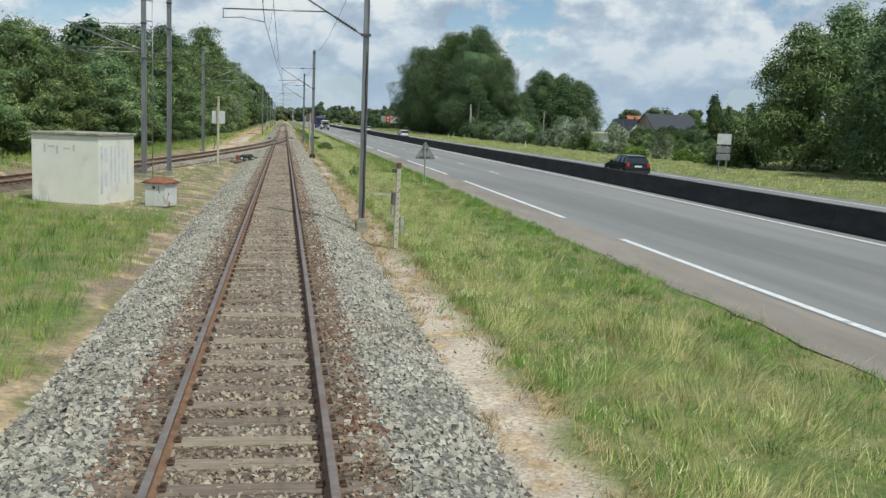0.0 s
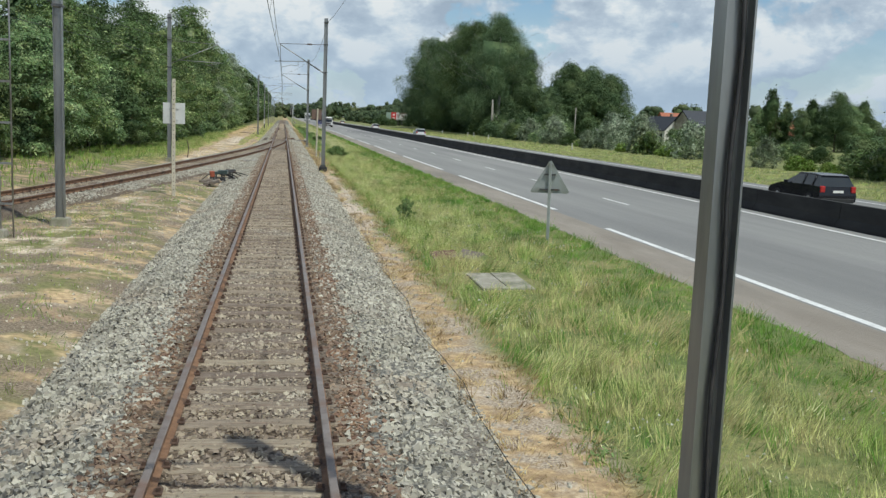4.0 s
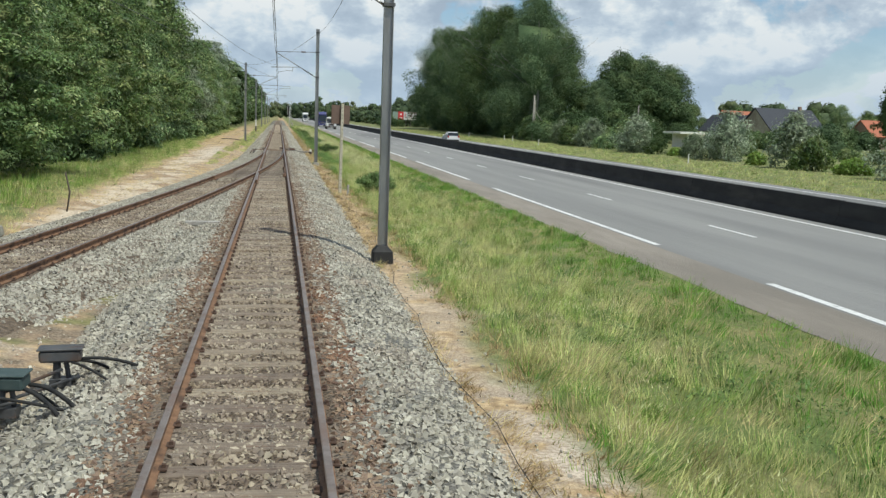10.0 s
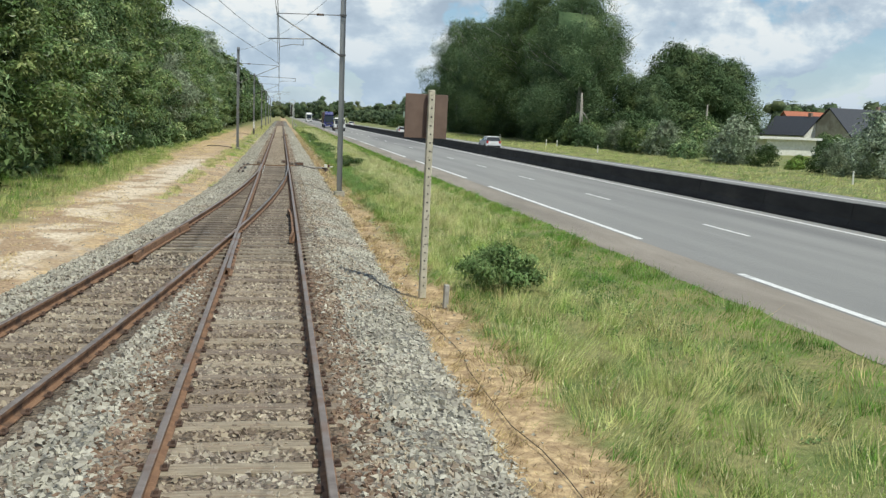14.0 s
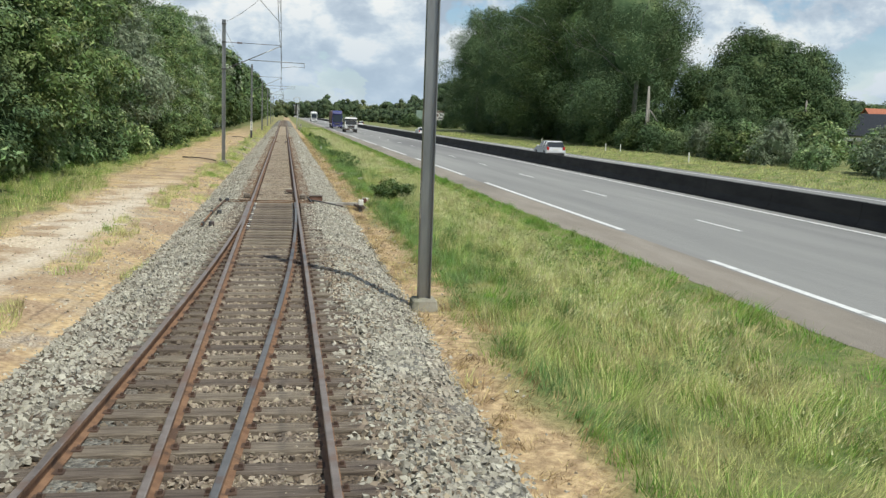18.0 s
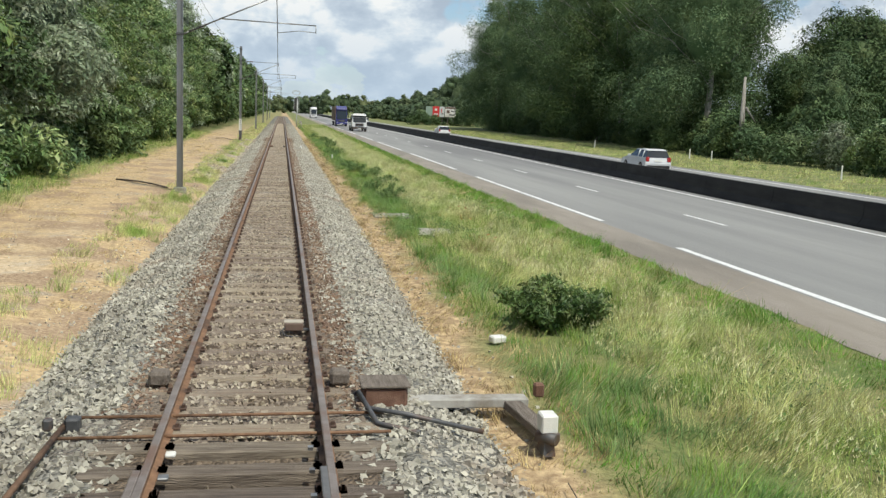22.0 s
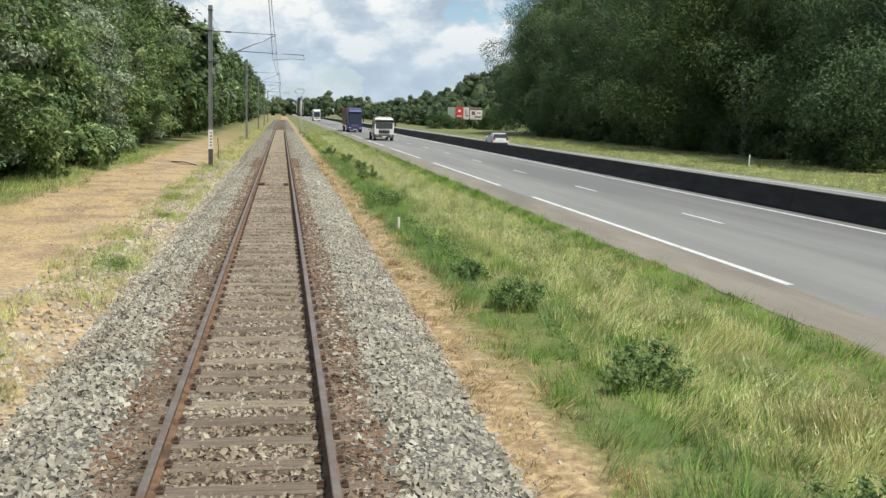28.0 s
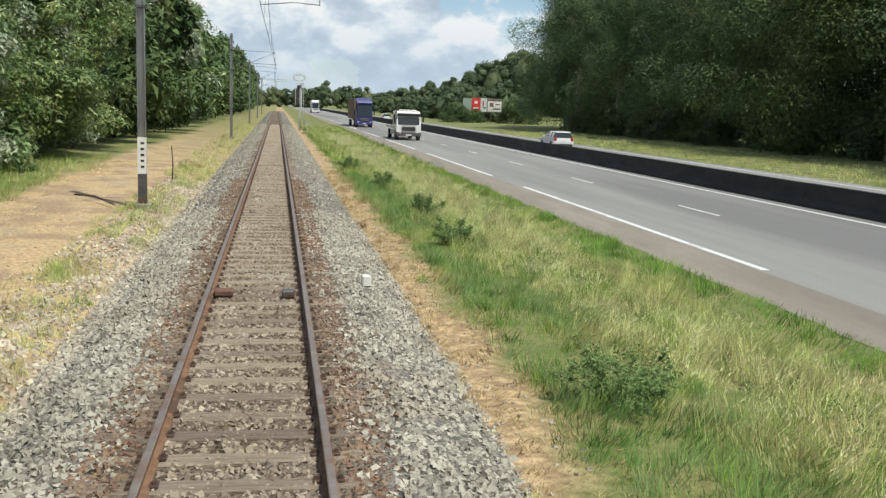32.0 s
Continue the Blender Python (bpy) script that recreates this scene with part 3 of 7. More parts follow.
def land(x, y):
    z = np.interp(x - flare(y) * (x > 6), PX, PZ)
    s = -siding_offset(y)
    near = np.clip(1.8 - np.abs(x - s) / 1.6, 0, 1) * (y < 140)
    z = z * (1 - near) + np.minimum(z, -0.40) * near
    return z + 0.035 * wobble(x, y) * (np.abs(x) > 2.7) * ((x < 8.4) | (x > 30.5))


xs = np.concatenate([[-2000, -800, -300, -120, -60, -40, -30], np.arange(-25, -2.4, 0.45), [-1.2, 1.2], np.arange(2.5, 9.3, 0.35), [12, 18, 24, 28.5], np.arange(29.3, 48, 1.2), [55, 70, 100, 200, 500, 2000]])
ys = np.concatenate([[-1500, -400, -100, -30], np.arange(-10, 260, 0.9), np.arange(262, 420, 6), [450, 520, 640, 900, 1500, 3000]])
tagged(sheet("ground", xs, ys, land, M_GROUND), "grassy trackside ground with dry straw strips", "ground", kind="structure")


def bed(center, lo, hi, step, drop, material, name, half=1.45):
    """A ballast bank with sloping shoulders along a centre line."""
    off = np.array([-2.75, -2.35, -1.95, -1.6, -1.2, -0.9, -0.6, -0.3, 0, 0.3, 0.6, 0.9, 1.2, 1.6, 1.95, 2.35, 2.75])
    prof = np.array([-0.52, -0.40, -0.27, -0.185, -0.17, -0.17, -0.19, -0.20, -0.205, -0.20, -0.19, -0.17, -0.17, -0.185, -0.27, -0.40, -0.52]) - drop
    Y = np.arange(lo, hi, step)
    V = np.zeros((len(Y), len(off), 3))
    V[..., 0] = off[None] + center(Y)[:, None]
    V[..., 1] = Y[:, None]
    V[..., 2] = prof[None] + 0.018 * wobble(V[..., 0] * 3, V[..., 1] * 3) * (np.abs(off[None]) > 1.5) + RNG.normal(0, 0.006, V.shape[:2])
    V[..., 2] -= 0.075 * (np.abs(off[None]) < 0.7) * ((Y > 131) & (Y < 142))[:, None] + 0.03 * (np.abs(off[None]) < 1.3) * ((Y > 105) & (Y < 142))[:, None]
    nx = len(off)
    i = (np.arange(len(Y) - 1)[:, None] * nx + np.arange(nx - 1)[None]).ravel()
    tris = np.concatenate([np.stack([i, i + 1, i + nx + 1], 1), np.stack([i, i + nx + 1, i + nx], 1)])
    col = np.tile(np.arange(nx - 1), len(Y) - 1)
    slot = np.where((col >= 4) & (col <= 11), 1, 0)
    me = tri_mesh(name, V.reshape(-1, 3), tris, material, np.concatenate([slot, slot]))
    return new(name, me)


tagged(bed(lambda y: 0 * y, -20, 520, 0.5, 0.0, (M_BALLAST, M_BALLASTRUST), "track_bed"), "bank of grey crushed stone under the railway track", "track bed", kind="structure")
tagged(bed(lambda y: -siding_offset(y), 0, 138, 0.5, 0.0, (M_BALLASTRUST, M_BALLASTRUST), "siding_bed"), "bank of brownish crushed stone under the siding", "track bed", kind="structure")

# ---- rails and sleepers ----
RAIL_OUT = [(-0.036, 0.0), (-0.036, -0.035), (-0.010, -0.05), (-0.010, -0.125), (-0.07, -0.142), (-0.07, -0.155), (0.07, -0.155), (0.07, -0.142), (0.010, -0.125), (0.010, -0.05), (0.036, -0.035), (0.036, 0.0), (0.026, 0.006), (-0.026, 0.006)]


def rail(name, line, parent, drop=0.0, label="", plain=None):
    """A rail: its section swept along line, a list of (x, y)."""
    bm = bmesh.new()
    rings = []
    for i, (x, y) in enumerate(line):
        a, b = line[max(i - 1, 0)], line[min(i + 1, len(line) - 1)]
        d = Vector((b[0] - a[0], b[1] - a[1], 0)).normalized()
        side = Vector((d.y, -d.x, 0))
        rings.append([bm.verts.new(Vector((x, y, drop)) + side * u + Vector((0, 0, v - 0.006))) for u, v in RAIL_OUT])
    k = len(RAIL_OUT)
    for r0, r1 in zip(rings, rings[1:]):
        for j in range(k):
            f = bm.faces.new((r0[j], r0[(j + 1) % k], r1[(j + 1) % k], r1[j]))
            if j in (11, 12, 13):
                f.material_index = 1
    bm.faces.new(rings[0])
    bm.faces.new(rings[-1][::-1])
    return part(name, bm, plain or (M_RAIL, M_RAILTOP), parent, label)


track = thing("railway_track", "single standard-gauge railway track with rusty rails on wooden sleepers", "railway track", kind="structure")
siding = thing("siding_track", "rusty siding track curving away from the main line", "railway track", kind="structure")
G = 0.7525
straight = [(0, y) for y in (-20, 40, 100, 160, 220, 300, 400, 520)]
for s in (-G, G):
    rail("rail", [(s, y) for _, y in straight], track)
curve = [(-float(siding_offset(y)), y) for y in np.arange(2, 136, 1.5)]


def shifted(line, off):
    res = []
    for i, (x, y) in enumerate(line):
        a, b = line[max(i - 1, 0)], line[min(i + 1, len(line) - 1)]
        d = Vector((b[0] - a[0], b[1] - a[1])).normalized()
        res.append((x + d.y * off, y - d.x * off))
    return res


toe = [(min(x, -0.070), y) for x, y in curve] + [(-0.070, y) for y in (137.0, 139.0, 141.0)]
rail("rail", shifted(toe, -G), siding, -0.004)
rail("rail", shifted([c for c in curve if c[1] < 106.5], G), siding, -0.004)
inner = [(-float(siding_offset(y)), y) for y in np.arange(111.0, 141.5, 1.5)]
rail("switch_rail", [(x + G - max(0, (y - 128) * 0.004), y) for x, y in inner], track, -0.004, "dark polished switch rail between the running rails", (M_RAIL, M_SWITCH))
# the frog with its wing rails, and the check rails beside the outer rails
frog = [(-float(siding_offset(y)) + G, y) for y in (105.5, 107, 108.5, 110, 111.5)]
rail("frog_rail", frog, track, -0.003)
rail("wing_rail", [(-G + 0.10, 103.0), (-G + 0.075, 105.5), (-G + 0.08, 108.4)], track, -0.002)
for line, par in (([(G - 0.19, 107.6), (G - 0.115, 108.8), (G - 0.115, 113.2), (G - 0.19, 114.5)], track),
                  ([(-float(siding_offset(y)) - G + o, y) for y, o in ((104.4, 0.17), (105.4, 0.115), (109, 0.115), (110, 0.17))], siding)):
    bm = bmesh.new()
    for (x0, y0), (x1, y1) in zip(line, line[1:]):
        d = Vector((x1 - x0, y1 - y0, 0))
        box(bm, ((x0 + x1) / 2, (y0 + y1) / 2, -0.05), (0.05, d.length + 0.02, 0.15), rz=-math.atan2(d.x, d.y))
        box(bm, ((x0 + x1) / 2 + 0.03, (y0 + y1) / 2, -0.12), (0.10, d.length, 0.03), rz=-math.atan2(d.x, d.y))
    part("check_rail", bm, M_RAIL, par, "rust-red check rail beside the running rail")


def sleeper_mesh(length, seed, width=0.235):
    """A worn timber with a split, slightly uneven top."""
    r = random.Random(seed)
    bm = bmesh.new()
    nseg, rows = 6, (-0.5, -0.42, 0.42, 0.5)
    grid = []
    for i in range(nseg + 1):
        x = (i / nseg - 0.5) * length
        grid.append([bm.verts.new((x + r.uniform(-.01, .01), v * width + r.uniform(-0.008, 0.008), -0.012 - r.uniform(0, 0.012) if abs(v) == 0.5 else -r.uniform(0, 0.007))) for v in rows])
    low = [[bm.verts.new((g[0].co.x, -0.5 * width, -0.15)), bm.verts.new((g[0].co.x, 0.5 * width, -0.15))] for g in grid]
    for i in range(nseg):
        for j in range(3):
            bm.faces.new((grid[i][j], grid[i + 1][j], grid[i + 1][j + 1], grid[i][j + 1]))
        bm.faces.new((low[i][0], low[i + 1][0], grid[i + 1][0], grid[i][0]))
        bm.faces.new((grid[i][3], grid[i + 1][3], low[i + 1][1], low[i][1]))
    for i in (0, nseg):
        bm.faces.new((low[i][0], *grid[i], low[i][1]))
    bmesh.ops.recalc_face_normals(bm, faces=bm.faces[:])
    me = bpy.data.meshes.new("sleeper")
    bm.to_mesh(me)
    bm.free()
    return me


SL = [sleeper_mesh(2.6, i) for i in range(6)]
for me in SL:
    me.materials.append(M_SLEEPER)


def lay(me, x, y, rz, parent, z=-0.158):
    ob = new("sleeper", me)
    ob.matrix_basis = pose(x, y, z, 0, 0, rz)
    ob.parent = parent
    return ob


rest_v, rest_f = [], []


def lay_joined(me, x, y, rz, z=-0.158):
    m = pose(x, y, z, 0, 0, rz)
    base = sum(len(v) for v in rest_v)
    co = np.array([m @ v.co for v in me.vertices])
    rest_v.append(co)
    me.calc_loop_triangles()
    rest_f.append(np.array([t.vertices[:] for t in me.loop_triangles]) + base)


sr = random.Random(11)
clip_v, clip_f = [], []
CLIP = np.array([(sx * 0.5, sy * 0.5, sz * 0.5) for sz in (-1, 1) for sx, sy in ((-1, -1), (1, -1), (1, 1), (-1, 1))])
CLIPF = np.array([(4, 5, 6), (4, 6, 7), (0, 1, 5), (0, 5, 4), (1, 2, 6), (1, 6, 5), (2, 3, 7), (2, 7, 6), (3, 0, 4), (3, 4, 7)])


def fasten(x, y, z=-0.15):
    """Base plate and two screw heads at a rail seat."""
    for c, s in (((0, 0, 0.0), (0.26, 0.13, 0.014)), ((-0.098, 0, 0.02), (0.035, 0.04, 0.04)), ((0.098, 0, 0.02), (0.035, 0.04, 0.04))):
        clip_f.append(CLIPF + 8 * len(clip_v))
        clip_v.append(CLIP * np.array(s) + np.array(c) + np.array((x, y, z)))


count = 0
y = 6.6
while y < 330:
    long_bit = 0.0
    if 106 <= y <= 141:
        long_bit = float(siding_offset(y))
    if y < 105 or y > 142:
        me, x = SL[sr.randrange(6)], sr.uniform(-0.03, 0.03)
        rz = sr.uniform(-0.9, 0.9)
        if y < 212:
            lay(me, x, y, rz, track, -0.158 - sr.uniform(0, 0.014))
        else:
            lay_joined(me, x, y, rz, -0.158 - sr.uniform(0, 0.014))
    else:
        me = sleeper_mesh(2.7 + long_bit, int(y * 10), 0.25)
        me.materials.append(M_DARKSLEEPER)
        lay(me, -long_bit / 2, y, sr.uniform(-0.5, 0.5), track, -0.150)
        for o in (-G, G):
            fasten(-long_bit + o, y)
    for o in (-G, G):
        fasten(o, y)
    y += 0.6 + sr.uniform(-0.02, 0.02) if not 105 < y < 142 else 0.55
me = tri_mesh("sleepers_ahead", np.concatenate(rest_v), np.concatenate(rest_f), M_SLEEPER)
ob = new("sleepers_ahead", me)
ob.parent = track
tagged(ob, "weathered wooden sleepers further along the line", kind="stuff")
y = 22.0
while y < 104.5:
    d = float(siding_offset(y))
    a = math.degrees(math.atan2(float(siding_offset(y + 0.5)) - float(siding_offset(y - 0.5)), 1.0))
    lay(SL[sr.randrange(6)], -d, y, a + sr.uniform(-1, 1), siding, -0.176)
    for o in (-G, G):
        fasten(-d + o, y)
    y += 0.6
me = tri_mesh("rail_fastenings", np.concatenate(clip_v), np.concatenate(clip_f), M_CLIP)
ob = new("rail_fastenings", me)
ob.parent = track
tagged(ob, "rusty base plates and screws", kind="stuff")


# ---- the loose ballast stones ----
def stones(name, P, size, material, label):
    """Angular stones lying at the points P."""
    n = len(P)
    base = np.array([(1.05, 0.0, -0.8), (-0.6, 0.95, -0.8), (-0.6, -0.95, -0.8), (0.75, 0.15, 0.62), (-0.5, 0.70, 0.62), (-0.35, -0.75, 0.62)], float)
    f = np.array([(3, 4, 5), (0, 1, 4), (0, 4, 3), (1, 2, 5), (1, 5, 4), (2, 0, 3), (2, 3, 5)])
    V = (base[None] + RNG.normal(0, 0.20, (n, 6, 3))) * RNG.uniform(0.75, 1.2, (n, 1, 3))
    q = np.stack([np.ones(n), RNG.normal(0, 0.34, n), RNG.normal(0, 0.34, n), np.tan(RNG.uniform(-1.5, 1.5, n))], 1)
    q /= np.linalg.norm(q, axis=1)[:, None]
    w, x, y, z = q.T
    R = np.stack([1 - 2 * (y * y + z * z), 2 * (x * y - z * w), 2 * (x * z + y * w), 2 * (x * y + z * w), 1 - 2 * (x * x + z * z), 2 * (y * z - x * w), 2 * (x * z - y * w), 2 * (y * z + x * w), 1 - 2 * (x * x + y * y)], 1).reshape(n, 3, 3)
    V = np.einsum("nij,nkj->nki", R, V) * (size * RNG.uniform(0.7, 1.25, n))[:, None, None]
    V += P[:, None, :]
    F = (f[None] + 6 * np.arange(n)[:, None, None]).reshape(-1, 3)
    return tagged(new(name, tri_mesh(name, V.reshape(-1, 3), F, material)), label, "ballast", kind="stuff")


BO = np.array([-2.75, -2.35, -1.95, -1.6, -1.2, 0, 1.2, 1.6, 1.95, 2.35, 2.75])
BZ = np.array([-0.52, -0.40, -0.27, -0.185, -0.17, -0.20, -0.17, -0.185, -0.27, -0.40, -0.52])


def scatter(n, xa, xb, ya, yb):
    return RNG.uniform(xa, xb, n), ya + (yb - ya) * RNG.random(n)


def bed_height(x, y):
    """Top of the ballast: the higher of the two banks."""
    z = np.interp(x, BO, BZ, left=-9, right=-9)
    s = np.interp(x + siding_offset(y), BO, BZ, left=-9, right=-9)
    return np.maximum(z, np.where((y < 137) & (y > 20), s, -9))


x, y = scatter(560000, -7.2, 2.74, 7, 224)
far = scatter(26000, -2.78, 2.74, 224, 330)
x, y = np.concatenate([x, far[0]]), np.concatenate([y, far[1]])
c = -siding_offset(y)
own = (np.abs(x) < 0.98) | ((np.abs(x - c) < 0.98) & (y < 138)) | ((y > 104) & (y < 140) & (x > c) & (x < 0))
z = bed_height(x, y)
shoulder = np.where(x > 0, True, (x > -2.78) | (np.abs(x - c) < 2.6)) & (z > -1) & ~own
shoulder &= ~((y < 75) & (x < -2.6) & ((np.abs(x - c) > 1.9) | (RNG.random(len(x)) < 0.55)))
shoulder &= (np.abs(x) > 1.32) | (RNG.random(len(x)) < 0.45)
x, y, z = x[shoulder], y[shoulder], z[shoulder]
stones("ballast_stones", np.stack([x, y, z + np.where(np.abs(x) < 1.32, -0.004, 0.008) + RNG.normal(0, 0.010, len(x))], 1), 0.036, M_STONE, "loose grey crushed stones on the ballast shoulders")
x, y = scatter(95000, -0.70, 0.70, 7, 245)
keep = (y < 131.4) | (y > 142)
x, y = x[keep], y[keep]
P = [np.stack([x, y, -0.192 + RNG.normal(0, 0.006, len(x))], 1)]
x, y = scatter(9000, -0.66, 0.66, 40, 106)
P.append(np.stack([x - siding_offset(y), y, np.full(len(x), -0.180)], 1))
x, y = scatter(16000, -3.2, 0.7, 104, 142)
keep = ((y < 131.4) | (x < -0.8) | (RNG.random(len(x)) < 0.45)) & (x > -siding_offset(y) - 0.7) & (np.abs(np.abs(x) - 0.75) > 0.09) & (np.abs(np.abs(x + siding_offset(y)) - 0.75) > 0.09)
x, y = x[keep], y[keep]
stones("oily_stones", np.stack([x, y, bed_height(x, y) - np.where((y > 131.4) & (np.abs(x) < 0.72), 0.085, 0.02)], 1), 0.034, M_DARKSTONE, "dark brown stones between the turnout timbers")
stones("rust_dusted_stones", np.concatenate(P), 0.031, M_RUSTSTONE, "rust-dusted stones between the rails and sleepers")
x, y = scatter(9000, 1.1, 2.2, 82, 130)
k = RNG.random(len(x)) < 1.1 - 0.45 * x + 0.25 * np.sin(y * 0.5) + 0.2 * np.sin(y * 1.7)
stones("rust_dusted_stones", np.stack([x[k], y[k], bed_height(x[k], y[k]) + 0.018], 1), 0.034, M_RUSTSTONE, "brownish stones on the ballast shoulder by the turnout")
x, y = scatter(62000, 0.84, 1.22, 7, 235)
x = x + np.abs(RNG.normal(0, 0.14, len(x)))
x = x * np.where(RNG.random(len(x)) < 0.45, -1, 1)
keep = (y < 104) | (y > 143)
x, y = x[keep], y[keep]
stones("rust_red_stones", np.stack([x, y, np.interp(np.abs(x), (1.2, 1.6, 1.95), (-0.172, -0.178, -0.25))], 1), 0.032, M_ORANGESTONE, "rust-red stones along the outer sides of the rails")
x, y = scatter(14000, -6.6, -2.5, 30, 226)
keep = ((np.abs(x + siding_offset(y)) > 1.9) | (y > 130)) & (RNG.random(len(x)) < np.where(x > -3.3, 1.0, np.where(y < 150, 0.5, 0.12)))
x, y = x[keep], y[keep]
stones("path_stones", np.stack([x, y, land(x, y) + 0.005], 1), 0.024, surface("pale_path_stone", (0.42, 0.36, 0.28), (0.62, 0.56, 0.47), 1.2, 0.95, 0, 0, rand="Island", spread=0.35, coord="World"), "pale limestone pieces strewn on the dry path")
x, y = scatter(14000, -4.1, -2.2, 178, 236)
keep = RNG.random(len(x)) < np.interp(x, (-4.1, -3.2, -2.6), (0.1, 0.6, 1.0)) * np.interp(y, (178, 192), (0.25, 1))
x, y = x[keep], y[keep]
stones("path_stones", np.stack([x, y, np.maximum(land(x, y), bed_height(x, y)) + 0.012], 1), 0.045, surface("beige_limestone", (0.40, 0.34, 0.26), (0.60, 0.53, 0.43), 1.2, 0.95, 0, 0.2, 50, rand="Island", spread=0.3, coord="World"), "beige limestone pieces spilling from the ballast onto the path")
x, y = scatter(1600, 2.5, 3.4, 7, 226)
stones("path_stones", np.stack([x, y, land(x, y) + 0.005], 1), 0.026, M_STONE, "stray stones in the dry grass beside the ballast")

# ---- the dual carriageway ----
ROAD_Z = -0.20
far_ys = np.concatenate([[-300, -60], np.arange(-20, 300, 10), [340, 420, 520, 640, 800, 1000, 1400]])


def strip(name, x0, x1, z, material, label, category, ya=-300, yb=1400):
    yy = [v for v in far_ys if ya <= v <= yb]
    ob = sheet(name, [x0, (x0 + x1) / 2, x1], yy, lambda X, Y: 0 * X + z, material)
    for v in ob.data.vertices:
        v.co.x += float(flare(v.co.y))
    return tagged(ob, label, category, kind="structure")


# ragged edge of the near shoulder against the turf
yy = np.concatenate([[-300, -60], np.arange(-5, 260, 0.4), [300, 420, 640, 1000, 1400]])
edge = 8.72 + 0.05 * np.sin(yy * 0.9) + 0.04 * np.sin(yy * 2.7 + 1) + RNG.normal(0, 0.025, len(yy))
edge = edge + flare(yy)
V = np.concatenate([np.stack([edge, yy, 0 * yy + ROAD_Z - 0.012], 1), np.stack([0 * yy + 10.28 + flare(yy), yy, 0 * yy + ROAD_Z], 1)])
i = np.arange(len(yy) - 1)
n = len(yy)
tagged(new("road_shoulder", tri_mesh("road_shoulder", V, np.concatenate([np.stack([i, i + n, i + n + 1], 1), np.stack([i, i + n + 1, i + 1], 1)]), M_SHOULDER)), "brownish worn asphalt hard shoulder beside the verge", "road", kind="structure")
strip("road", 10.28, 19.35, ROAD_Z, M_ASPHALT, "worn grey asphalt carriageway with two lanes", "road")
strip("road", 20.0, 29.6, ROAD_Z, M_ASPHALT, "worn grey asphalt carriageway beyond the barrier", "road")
lines = thing("road_markings", "white painted lane lines on the asphalt", "road markings", kind="structure")


def mark(x, y0, y1, w, name="dash"):
    bm = bmesh.new()
    yy = [y0] + [v for v in np.arange(math.ceil(y0 / 10) * 10, y1, 10) if y0 + 0.5 < v < y1 - 0.5] + [y1]
    for a, b in zip(yy, yy[1:]):
        f = [bm.verts.new((x + dx + float(flare(v)), v, ROAD_Z + 0.005)) for dx, v in ((-w / 2, a), (w / 2, a), (w / 2, b), (-w / 2, b))]
        bm.faces.new(f)
    part(name, bm, M_PAINT, lines)


for k in range(-4, 18):
    mark(10.46, 84.13 + 26 * k, 104.14 + 26 * k, 0.20, "edge_dash")
for k in range(-1, 40):
    mark(14.40, 73.55 + 12.565 * k, 76.75 + 12.565 * k, 0.13, "lane_dash")
mark(18.62, -60, 800, 0.20, "edge_line")
mark(20.7, -60, 800, 0.20, "edge_line")
mark(28.4, -60, 800, 0.20, "edge_line")
barrier = thing("crash_barrier", "long black sooty concrete crash barrier between the carriageways", "crash barrier")
prof = [(0.32, 0), (0.30, 0.10), (0.16, 0.32), (0.10, 0.86), (-0.10, 0.86), (-0.16, 0.32), (-0.30, 0.10), (-0.32, 0)]
cuts = list(np.arange(-60, 420, 6.0)) + [420, 480, 560, 640, 800, 1000, 1400]
for k, (ya, yb) in enumerate(zip(cuts, cuts[1:])):
    bm = bmesh.new()
    gap, rise = (0.012, 0.006 * math.sin(k * 2.3)) if yb < 421 else (0.0, 0.0)
    a, b = [[bm.verts.new((19.68 + u + float(flare(v)), v, ROAD_Z + w + (rise if w > 0.5 else 0))) for u, w in prof] for v in (ya + gap, yb - gap)]
    for j in range(len(prof) - 1):
        bm.faces.new((a[j], a[j + 1], b[j + 1], b[j]))
    bm.faces.new(a[::-1])
    bm.faces.new(b)
    part("barrier_segment", bm, M_BARRIER, barrier)

# ---- catenary masts and wires ----
WIRE_Z, MESS_Z = 5.72, 7.05


